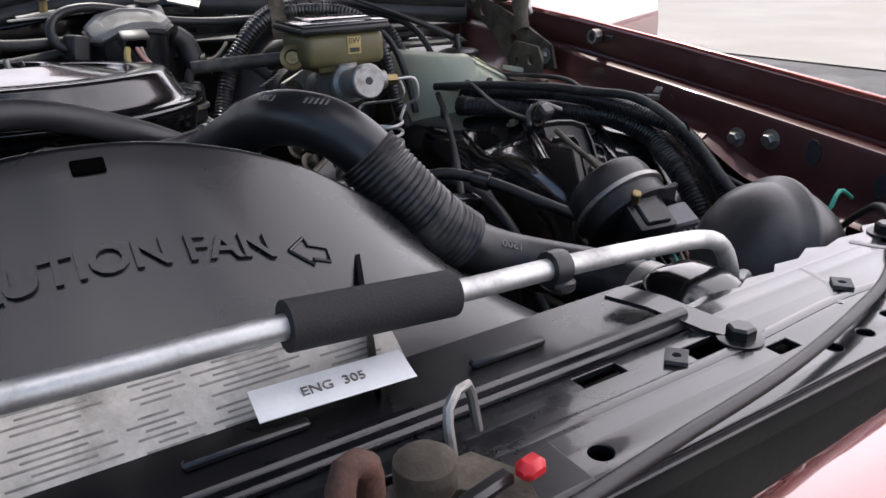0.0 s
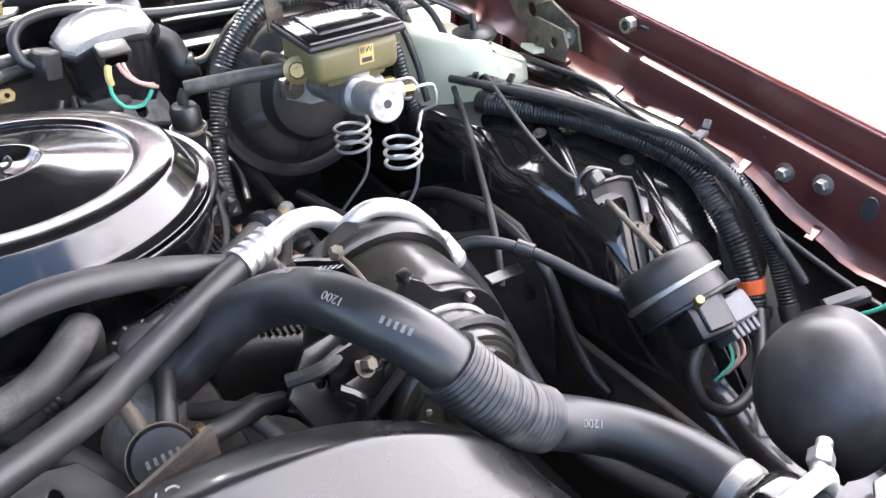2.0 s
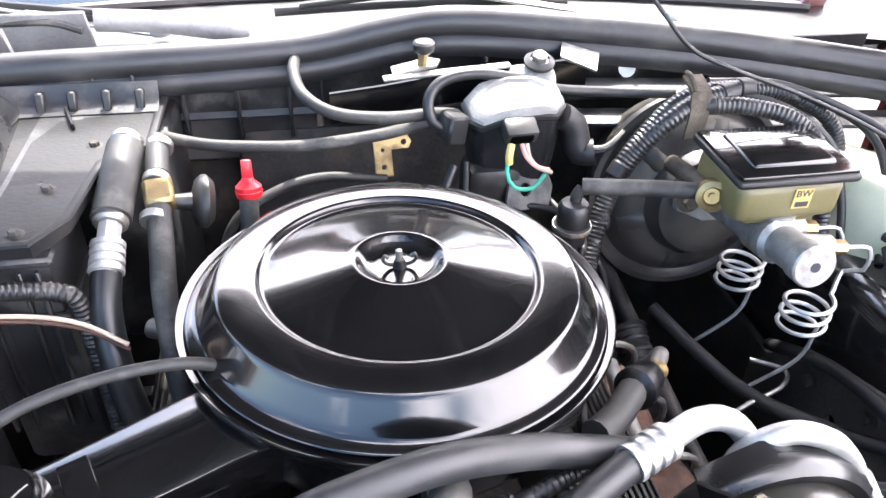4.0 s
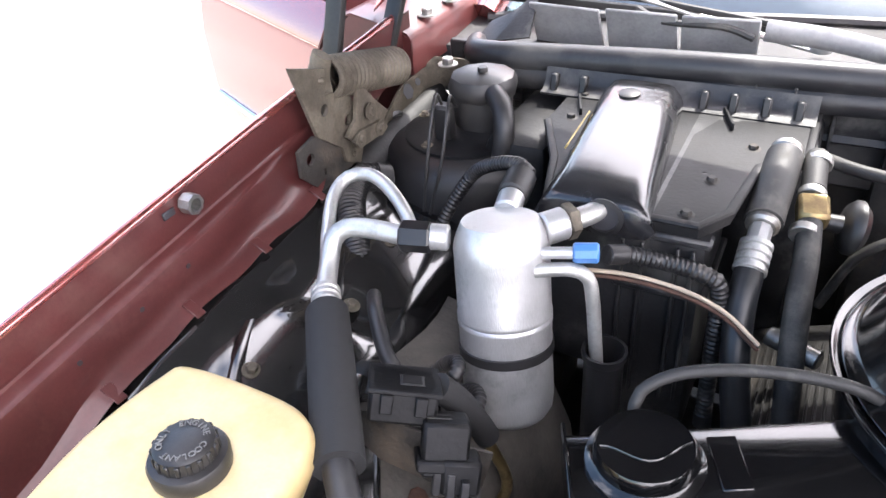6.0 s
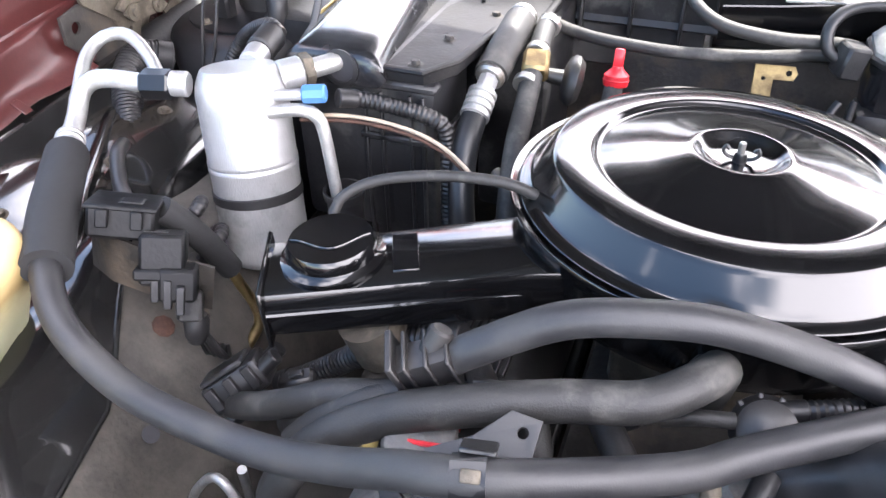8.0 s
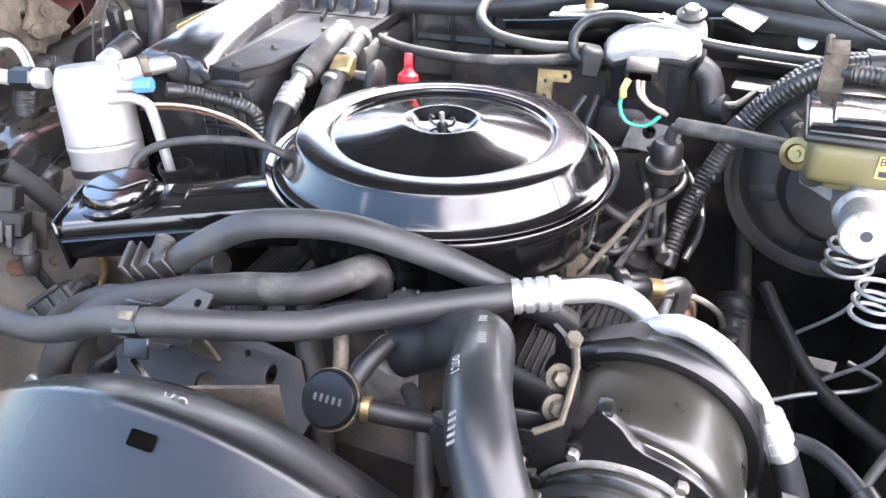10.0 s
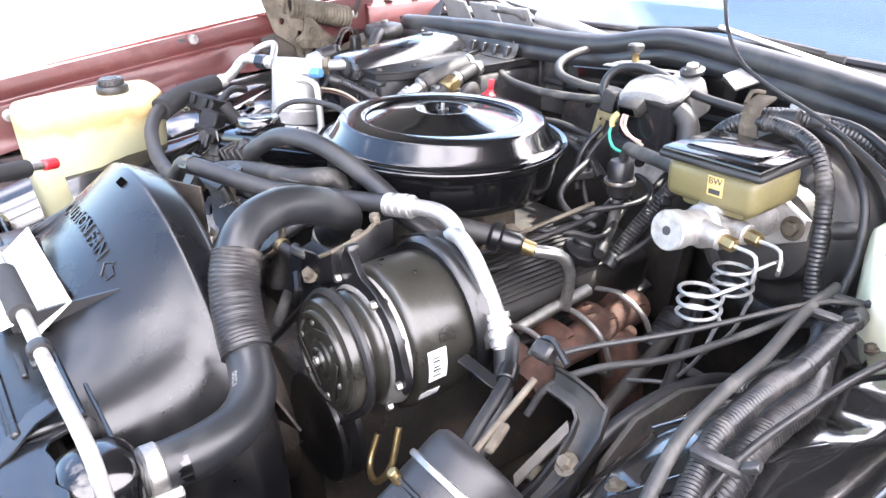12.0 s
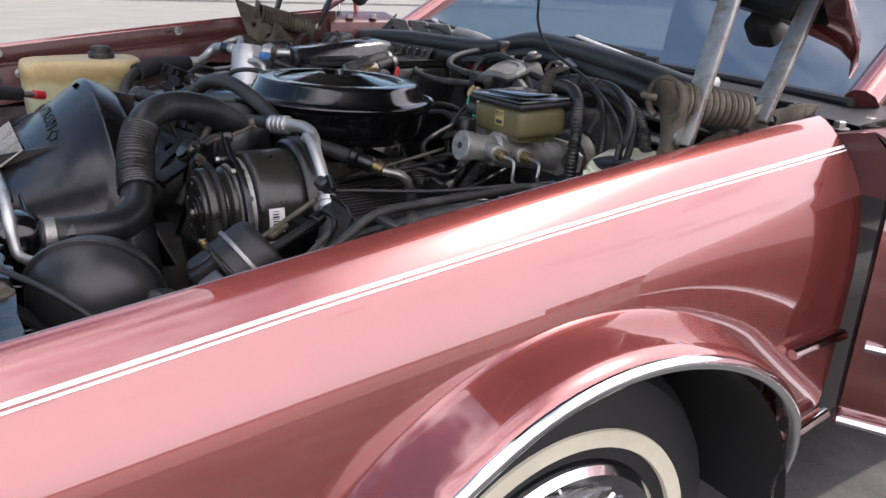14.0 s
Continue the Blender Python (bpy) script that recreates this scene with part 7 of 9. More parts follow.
    for x in (-0.53, -0.49, -0.335, -0.300, -0.262, -0.225):
        part("wall_fin", boxed(pose(x, 1.338, 0.859, -14, 0, 0), (0.010, 0.014, 0.026), 0.002), PLASTIC, t)
    part("step", boxed(pose(-0.375, 1.392, 0.858), (0.32, 0.03, 0.024), 0.004), PLASTIC, t)
    part("stain", sheet([[Vector((-0.30 + 0.032 * r * math.cos(a), 1.13 + 0.045 * r * math.sin(a + 0.4), 0.8478)) for a in [k * math.pi / 6 for k in range(13)]] for r in (0.1, 0.6, 1.0)], 0.0002), DUSTY, t)
    return t


hvac_case()


def blower():
    t = thing("blower_motor", (-0.636, 1.27, 0.62), "black round blower motor housing with a capped motor", "blower")
    part("drum", turned([(0.112, -0.10), (0.122, 0.06), (0.124, 0.112), (0.1235, 0.132), (0.120, 0.148), (0.112, 0.160), (0.100, 0.166), (0.080, 0.1685)], pose(-0.624, 1.262, 0.64), 64), PLASTIC, t, smooth=60)
    part("mount_plate", turned([(0.088, 0), (0.088, 0.005), (0.082, 0.008), (0.0, 0.008)], pose(-0.624, 1.262, 0.806), 40), PLATE, t)
    part("bridge", boxed(pose(-0.535, 1.30, 0.772), (0.09, 0.20, 0.12), 0.02, 2), PLATE, t)
    cap = part("motor_cap", turned([(0.040, 0), (0.041, 0.045), (0.046, 0.050), (0.0475, 0.056), (0.0475, 0.064), (0.043, 0.073), (0.034, 0.076), (0.0, 0.077)], pose(-0.612, 1.285, 0.808), 10), PLASTIC, t, "faceted black motor cap")
    part("boss", rod(bmesh.new(), (-0.612, 1.285, 0.882), (-0.612, 1.285, 0.891), 0.007, 10, 0.001), PLASTIC, cap)
    part("cooling_hose", tube([(-0.582, 1.255, 0.868), (-0.562, 1.232, 0.862), (-0.552, 1.215, 0.84), (-0.552, 1.205, 0.80)], 0.014, 14), RUBBER, t)
    part("plug", boxed(pose(-0.640, 1.222, 0.835), (0.024, 0.022, 0.05), 0.004), PLASTIC, t)
    for dx in (0.0, 0.020):
        part("wire", tube([(-0.642 + dx, 1.222, 0.858), (-0.640 + dx, 1.205, 0.880), (-0.630 + dx, 1.175, 0.872), (-0.628 + dx, 1.150, 0.82), (-0.632 + dx * 0.4, 1.135, 0.74), (-0.636, 1.13, 0.68)], 0.0022, 6), RUBBER, t)
    for a in (20, 100, 170, 250, 320):
        part("screw", bolt(bmesh.new(), (-0.624 + 0.077 * math.cos(radians(a)), 1.262 + 0.077 * math.sin(radians(a)), 0.813), (0, 0, 1), 0.005, 0.005), BARE, t)
    part("lug", boxed(pose(-0.700, 1.168, 0.775, 0, 0, 45), (0.008, 0.02, 0.03), 0.002), PLASTIC, t)
    return t


blower()


def loom(pts, r, name="wiring_loom", label="ribbed black plastic wiring loom", **kw):
    t = thing(name, pts[0], label, "wiring", "wiring looms")
    part("sleeve", ribbed(pts, r, **kw), LOOM, t)
    line = spline(pts, 0.006)
    for a, b in ((0, 3), (-4, -1)):
        part("end_tape", rod(bmesh.new(), line[a], line[b], r * 1.08, 12, 0.001), RUBBER, t, "black tape wrap")
    return t


loom([(-0.690, 1.150, 0.775), (-0.712, 1.120, 0.788), (-0.700, 1.075, 0.780), (-0.660, 1.020, 0.750), (-0.610, 0.960, 0.710), (-0.560, 0.905, 0.667), (-0.52, 0.87, 0.62)], 0.0195)
loom([(-0.462, 1.075, 0.862), (-0.480, 1.085, 0.868), (-0.520, 1.105, 0.850), (-0.555, 1.12, 0.82), (-0.585, 1.105, 0.765), (-0.60, 1.08, 0.71)], 0.0085)
loom([(-0.355, 1.000, 0.836), (-0.335, 1.020, 0.828), (-0.300, 1.038, 0.815), (-0.268, 1.045, 0.805), (-0.255, 1.048, 0.79), (-0.252, 1.045, 0.74), (-0.250, 1.04, 0.68), (-0.248, 1.035, 0.62)], 0.0092)
loom([(-0.47, 0.86, 0.735), (-0.455, 0.872, 0.757), (-0.465, 0.892, 0.752), (-0.490, 0.905, 0.725), (-0.52, 0.90, 0.68)], 0.0075)
loom([(-0.44, 0.845, 0.715), (-0.430, 0.865, 0.732), (-0.445, 0.888, 0.725), (-0.48, 0.90, 0.695)], 0.0075)
loom([(-0.405, 0.80, 0.62), (-0.36, 0.795, 0.60), (-0.30, 0.78, 0.60), (-0.235, 0.755, 0.63), (-0.19, 0.745, 0.67), (-0.16, 0.735, 0.71)], 0.0085)
loom([(-0.30, 0.735, 0.60), (-0.235, 0.722, 0.655), (-0.175, 0.735, 0.70), (-0.12, 0.76, 0.715), (-0.06, 0.79, 0.71)], 0.011)
loom([(-0.02, 0.775, 0.722), (0.01, 0.785, 0.735), (0.045, 0.80, 0.735)], 0.009)
loom([(0.090, 0.785, 0.765), (0.130, 0.80, 0.768), (0.17, 0.825, 0.755), (0.21, 0.85, 0.72)], 0.008)


def blue_wires():
    for k, (mtl, dz) in enumerate(((TANW, 0.0), (RUST, -0.006))):
        vacuum_hose([(-0.40, 0.995, 0.812 + dz), (-0.34, 1.005, 0.815 + dz), (-0.285, 1.01, 0.808 + dz), (-0.245, 1.015, 0.79 + dz), (-0.21, 1.01, 0.765 + dz)], 0.0022, mtl, "thin tan heater control wire", "thin_wire")


blue_wires()


def relay_bank():
    t = thing("relay_bank", (-0.44, 0.79, 0.70), "black plastic relays on a bracket by the wheelhouse", "relay")
    part("bracket", sheet([[Vector((x, y, z)), Vector((x - 0.012, y - 0.004, z - 0.05))] for x, y, z in ((-0.505, 0.790, 0.785), (-0.465, 0.772, 0.79), (-0.42, 0.775, 0.78), (-0.385, 0.80, 0.755))], 0.003), GRIME, t)
    m = pose(-0.462, 0.792, 0.800, -20, 12, 28)
    box1 = part("relay_box", boxed(m, (0.056, 0.052, 0.030), 0.003), PLATE, t)
    part("lid_lip", boxed(m @ pose(0, 0, 0.013), (0.060, 0.056, 0.004), 0.001), PLATE, box1)
    for k in range(2):
        part("latch", boxed(m @ pose(-0.014 + 0.028 * k, -0.029, 0.004), (0.010, 0.006, 0.016), 0.001), PLATE, box1)
    part("mark", boxed(m @ pose(0.006, -0.004, 0.0155), (0.016, 0.016, 0.001), 0.0003), PLATE, box1)
    part("mark_frame", boxed(m @ pose(0.006, -0.004, 0.0152), (0.020, 0.020, 0.0008), 0.0003), DUSTY, box1)
    part("foot", boxed(m @ pose(0.0, 0.02, -0.020), (0.070, 0.014, 0.012), 0.002), PLATE, box1)
    m = pose(-0.418, 0.778, 0.775, -24, 10, 30)
    box2 = part("relay_box", boxed(m, (0.038, 0.032, 0.046), 0.003), PLATE, t)
    for k in range(2):
        part("print_bar", boxed(m @ pose(-0.006, 0.004 - 0.008 * k, 0.0235), (0.02, 0.0025, 0.0006), 0), DUSTY, box2, "faint unreadable print")
    part("collar", boxed(m @ pose(0, 0, -0.012), (0.046, 0.040, 0.010), 0.002), PLATE, box2)
    con = part("connector", boxed(pose(-0.402, 0.771, 0.757, -20, 10, 30), (0.032, 0.028, 0.030), 0.003), PLATE, t)
    for k in range(3):
        part("clip", boxed(pose(-0.414 + 0.012 * k, 0.755, 0.760 - 0.004 * k, -20, 10, 30), (0.007, 0.008, 0.026), 0.001), DUSTY, con)
    plug = part("plug", boxed(pose(-0.398, 0.772, 0.730, -16, 8, 30), (0.022, 0.020, 0.026), 0.003), DUSTY, t, "dusty grey connector plug")
    part("boot", turned([(0.010, 0), (0.012, -0.006), (0.011, -0.020), (0.007, -0.028)], pose(-0.396, 0.774, 0.718, -16, 8, 30), 14), RUBBER, plug)
    for k in range(4):
        part("lead", tube([(-0.400 + 0.004 * k, 0.772, 0.700), (-0.402 + 0.006 * k, 0.778, 0.675), (-0.41 + 0.008 * k, 0.79, 0.650), (-0.43 + 0.006 * k, 0.82, 0.63)], 0.0026, 6), RUBBER, t)
    part("foam_tube", tube([(-0.440, 0.812, 0.800), (-0.430, 0.826, 0.775), (-0.424, 0.846, 0.735), (-0.421, 0.862, 0.700)], 0.0125, 14), FOAM, t, "black foam tube")
    part("sensor_lead", tube([(-0.560, 0.905, 0.795), (-0.535, 0.87, 0.805), (-0.505, 0.835, 0.797), (-0.488, 0.822, 0.793)], 0.0075, 10), RUBBER, t)
    part("sensor_tip", rod(bmesh.new(), (-0.490, 0.824, 0.793), (-0.470, 0.809, 0.789), 0.0052, 10, 0.001), ALU, t, "bright metal sensor tip")
    p = thing("plated_fuel_pipe", (-0.38, 0.80, 0.55), "yellow plated bent metal pipe", "pipe")
    part("pipe", tube([(-0.421, 0.860, 0.703), (-0.415, 0.863, 0.680), (-0.406, 0.868, 0.650), (-0.403, 0.866, 0.628), (-0.410, 0.853, 0.608), (-0.420, 0.838, 0.590), (-0.428, 0.82, 0.57)], 0.0058, 12), BRASS, p)
    c = thing("wire_connector_block", (-0.345, 0.75, 0.65), "black plastic wire connector block with locking tabs", "connector")
    m = pose(-0.345, 0.752, 0.672, -25, -30, 35)
    body = part("body", boxed(m, (0.060, 0.036, 0.030), 0.005, 2), PLASTIC, c)
    part("cover", boxed(m @ pose(-0.004, 0, 0.017), (0.046, 0.030, 0.006), 0.002), DUSTY, c, "dusty black cover")
    for k in range(3):
        part("tab", boxed(m @ pose(-0.02 + 0.02 * k, -0.020, 0.002), (0.009, 0.006, 0.022), 0.001), PLASTIC, c)
    for k in range(2):
        part("nozzle", rod(bmesh.new(), m @ Vector((0.028, -0.009 + 0.018 * k, 0)), m @ Vector((0.046, -0.009 + 0.018 * k, 0.004)), 0.008, 12, 0.001), PLASTIC, c)
    return t


relay_bank()


def heater_hoses():
    t = thing("liquid_line", (-0.22, 1.08, 0.6), "grey foam wrapped hose with a crimped metal fitting", "hose")
    part("sleeve", tube([(-0.228, 1.232, 0.850), (-0.230, 1.18, 0.838), (-0.232, 1.132, 0.824)], 0.0195, 18), OLDHOSE, t, "aged grey foam sleeve")
    part("clamp", rod(bmesh.new(), (-0.228, 1.236, 0.851), (-0.2275, 1.246, 0.853), 0.0175, 18, 0.002), STEEL, t)
    part("washer", rod(bmesh.new(), (-0.232, 1.134, 0.8245), (-0.2325, 1.124, 0.8215), 0.017, 18, 0.003), STEEL, t)
    part("fitting", rod(bmesh.new(), (-0.2325, 1.126, 0.822), (-0.233, 1.104, 0.812), 0.0115, 8, 0.002), ALU, t)
    part("crimp", crimp(bmesh.new(), (-0.233, 1.106, 0.813), (-0.2335, 1.075, 0.795), 0.0165), ALUTUBE, t)
    part("hose", tube([(-0.2335, 1.078, 0.797), (-0.2335, 1.05, 0.775), (-0.228, 1.02, 0.735), (-0.215, 0.995, 0.68), (-0.20, 0.98, 0.62)], 0.0145, 14), HOSE, t)
    h = thing("heater_valve_hose", (-0.19, 1.08, 0.6), "aged grey heater hose with a metal control valve", "hose")
    part("upper_hose", tube([(-0.196, 1.245, 0.850), (-0.195, 1.215, 0.843), (-0.193, 1.192, 0.836)], 0.0125, 14), OLDHOSE, h)
    for y, z in ((1.240, 0.849), (1.190, 0.8355), (1.142, 0.818)):
        part("clamp", rod(bmesh.new(), (-0.1935, y, z), (-0.1935, y - 0.009, z - 0.0028), 0.0142, 16, 0.001), STEEL, h, "worm drive clamp")
    part("valve_body", boxed(pose(-0.190, 1.166, 0.827, 20, 0, 10), (0.030, 0.034, 0.024), 0.004), BRASS, h, "brass valve body")
    part("lower_hose", tube([(-0.190, 1.150, 0.821), (-0.186, 1.11, 0.800), (-0.184, 1.07, 0.77), (-0.178, 1.03, 0.72), (-0.17, 1.0, 0.66)], 0.0125, 14), OLDHOSE, h)
    part("actuator", turned([(0.008, -0.03), (0.010, -0.012), (0.024, -0.008), (0.029, -0.002), (0.029, 0.003), (0.022, 0.010), (0.008, 0.012)], axis_frame((-0.150, 1.180, 0.808), (-0.140, 1.182, 0.806))[0], 28), PLASTIC, h, "round black vacuum actuator")
    return t


heater_hoses()


def dipstick():
    t = thing("dipstick", (-0.10, 1.18, 0.70), "red plastic transmission dipstick handle on a grey tube", "dipstick")
    part("tube", rod(bmesh.new(), (-0.110, 1.150, 0.70), (-0.1025, 1.184, 0.808), 0.0105, 14, 0.001), OLDHOSE, t)
    m = pose(-0.102, 1.187, 0.806, -12)
    cap = part("cap", turned([(0.0135, 0), (0.0145, 0.003), (0.0140, 0.012), (0.0100, 0.016), (0.0070, 0.019), (0.0060, 0.022)], m, 18), RED, t)
    part("grip", boxed(m @ pose(0, 0, 0.031), (0.0115, 0.0065, 0.021), 0.0025, 2), RED, cap, "narrow red finger grip")
    part("rib", turned([(0.0146, 0.006), (0.0152, 0.0068), (0.0146, 0.0078)], m, 18, False), RED, cap)


dipstick()

vacuum_hose([(-0.272, 1.395, 0.862), (-0.262, 1.360, 0.845), (-0.222, 1.315, 0.830), (-0.16, 1.285, 0.823), (-0.09, 1.27, 0.822), (-0.03, 1.265, 0.823), (0.05, 1.275, 0.826), (0.105, 1.285, 0.832), (0.135, 1.270, 0.838)], 0.0075, OLDHOSE, "grey rubber hose along the firewall", "rubber_hose")
vacuum_hose([(-0.042, 1.385, 0.885), (-0.045, 1.345, 0.880), (-0.035, 1.30, 0.870), (0.0, 1.272, 0.858), (0.06, 1.268, 0.851), (0.115, 1.275, 0.850), (0.14, 1.27, 0.85)], 0.0075, OLDHOSE, "grey rubber hose along the firewall", "rubber_hose")
vacuum_hose([(0.130, 1.255, 0.838), (0.112, 1.258, 0.848), (0.108, 1.268, 0.870), (0.125, 1.280, 0.888), (0.165, 1.285, 0.894), (0.215, 1.285, 0.886), (0.27, 1.285, 0.869), (0.34, 1.285, 0.862), (0.42, 1.27, 0.862)], 0.0068, RUBBER, "black washer hose looped over the wiper motor", "washer_hose")


def wiper_motor():
    t = thing("wiper_motor", (0.21, 1.25, 0.78), "black and grey windscreen wiper motor with coloured wires", "motor")
    rim = [Vector(q) for q in ((0.1507, 1.270, 0.862), (0.156, 1.246, 0.851), (0.168, 1.234, 0.849), (0.190, 1.230, 0.858), (0.2114, 1.2265, 0.8625), (0.236, 1.230, 0.862), (0.256, 1.236, 0.858), (0.2682, 1.2494, 0.864), (0.266, 1.272, 0.872), (0.246, 1.283, 0.879), (0.202, 1.284, 0.882), (0.168, 1.281, 0.874))]
    mid = Vector((0.211, 1.256, 0.868))

    def ring(bm, k, dz):
        return [bm.verts.new(mid + (q - mid) * k + Vector((0, 0, dz))) for q in rim]

    def skin(bm, rings, caps=True):
        for a, b in zip(rings, rings[1:]):
            for k in range(len(a)):
                bm.faces.new((a[k], a[(k + 1) % len(a)], b[(k + 1) % len(a)], b[k]))
        bm.faces.new(rings[0][::-1])
        bm.faces.new(rings[-1])
        return bm
    bm = bmesh.new()
    part("lid", skin(bm, [ring(bm, 1.0, 0.0), ring(bm, 1.0, 0.006), ring(bm, 0.92, 0.0105), ring(bm, 0.70, 0.0125), ring(bm, 0.62, 0.0095), ring(bm, 0.25, 0.010)]), LIDGREY, t, "pale dusty cast lid", smooth=28)
    bm = bmesh.new()
    part("gasket", skin(bm, [ring(bm, 1.04, -0.006), ring(bm, 1.06, -0.004), ring(bm, 1.06, 0.0), ring(bm, 1.02, 0.001)]), RUBBER, t, "black rubber gasket")
    bm = bmesh.new()
    part("cover", skin(bm, [ring(bm, 0.62, -0.105), ring(bm, 0.80, -0.098), ring(bm, 0.90, -0.070), ring(bm, 0.95, -0.045), ring(bm, 0.97, -0.018), ring(bm, 1.0, -0.005)]), HUMP, t, "scuffed black pump body", smooth=35)
    part("socket", boxed(pose(0.2070, 1.2180, 0.8500, 28, 0, 4), (0.040, 0.026, 0.022), 0.005, 2), PLASTIC, t, "black wire socket")
    # Black plate painted as the socket's shaded opening.
    part("socket_mouth", boxed(pose(0.2070, 1.2060, 0.8445, 28, 0, 4), (0.028, 0.004, 0.014), 0.002), VOID, t)
    part("steel_tab", plate([(-0.035, -0.022), (0.030, -0.026), (0.040, 0.0), (0.030, 0.030), (-0.020, 0.026)], [disc(-0.002, 0.0, 0.0095, 16)], pose(0.2253, 1.228, 0.7634, 62, 8, 20), 0.003, 0.0008), VALVEGREY, t, "grey steel tab with a hole")
    part("gear_case", boxed(pose(0.242, 1.304, 0.860, 25, 0, -10), (0.060, 0.040, 0.064), 0.012, 2), LIDGREY, t, "cast aluminium gear case")
    part("bolt", bolt(bmesh.new(), (0.249, 1.300, 0.900), (0, -0.3, 1), 0.010, 0.009), STEEL, t)
    part("grommet", turned([(0.018, 0), (0.019, 0.005), (0.012, 0.009), (0.01, 0.004)], pose(0.249, 1.300, 0.896, 16), 20), RUBBER, t)
    part("lower_body", boxed(pose(0.185, 1.255, 0.760), (0.070, 0.06, 0.07), 0.014, 2), PLASTIC, t)
    part("hose_block", boxed(pose(0.135, 1.252, 0.842, 0, 10, 20), (0.026, 0.030, 0.036), 0.003), DUSTY, t)
    for mtl, x0, pts in ((YELLOW, 0.194, ((0.0, 0, 0), (-0.004, -0.008, -0.01), (-0.003, -0.008, -0.02))),
                         (PINKW, 0.206, ((0, 0, 0), (0.004, -0.01, -0.012), (0.018, -0.010, -0.026), (0.036, 0.0, -0.036))),
                         (TANW, 0.212, ((0, 0, 0), (0.003, -0.008, -0.015), (0.016, -0.006, -0.030), (0.034, 0.0, -0.040))),
                         (GREENW, 0.192, ((0, -0.004, -0.008), (-0.004, -0.010, -0.03), (0.006, -0.012, -0.05), (0.03, -0.008, -0.055), (0.046, 0.0, -0.042)))):
        part("wire", tube([(x0 + a, 1.203 + b, 0.8405 + c) for a, b, c in pts], 0.0026 if mtl is not YELLOW else 0.0045, 8), mtl, t)
    part("wrap", tube([(0.268, 1.250, 0.850), (0.284, 1.252, 0.838), (0.290, 1.250, 0.818), (0.296, 1.244, 0.802), (0.312, 1.238, 0.804)], lambda q: 0.016 - 0.007 * q + 0.002 * math.sin(q * 21), 10), RUBBER, t, "taped wire bundle")
    for dz in (0.0, 0.006):
        part("wire", tube([(0.308, 1.239, 0.804 + dz), (0.322, 1.232, 0.808 + dz), (0.336, 1.230, 0.822 + dz), (0.342, 1.231, 0.835)], 0.0026, 7), TANW if dz else DUSTHOSE, t)
    p = thing("motor_shield", (0.16, 1.32, 0.86), "black metal shield plate with bright top edge", "bracket")
    rows = [[Vector((x, y, z)), Vector((x, y + 0.012, z - 0.004)), Vector((x, y + 0.014, z - 0.045))] for x, y, z in ((-0.005, 1.305, 0.868), (0.06, 1.312, 0.872), (0.11, 1.315, 0.878), (0.20, 1.318, 0.885), (0.29, 1.322, 0.890), (0.325, 1.318, 0.888))]
    part("plate", sheet(rows, 0.002), GLOSS, p)
    part("flap", sheet([[Vector((0.285, 1.325, 0.895)), Vector((0.325, 1.300, 0.884))], [Vector((0.295, 1.352, 0.903)), Vector((0.340, 1.335, 0.893))]], 0.003), STEEL, p)
    part("bright_edge", boxed(pose(0.14, 1.318, 0.884, 0, -3, 2), (0.16, 0.016, 0.003), 0.001), STEEL, p)
    k = thing("hood_bumper", (0.108, 1.335, 0.88), "grey rubber hood bumper on a plated post", "bumper")
    part("base", plate([(-0.035, -0.010), (0.02, -0.012), (0.03, 0.0), (0.02, 0.014), (-0.03, 0.012)], [], pose(0.105, 1.335, 0.886, 0, -6, 12), 0.003), STEEL, k)
    part("post", rod(bmesh.new(), (0.110, 1.333, 0.886), (0.112, 1.330, 0.908), 0.006, 6, 0.001), BRASS, k)
    part("pad", turned([(0.008, 0), (0.012, 0.003), (0.0135, 0.008), (0.0135, 0.013), (0.011, 0.0155), (0.0, 0.016)], pose(0.112, 1.330, 0.904), 20), DUSTY, k)


wiper_motor()


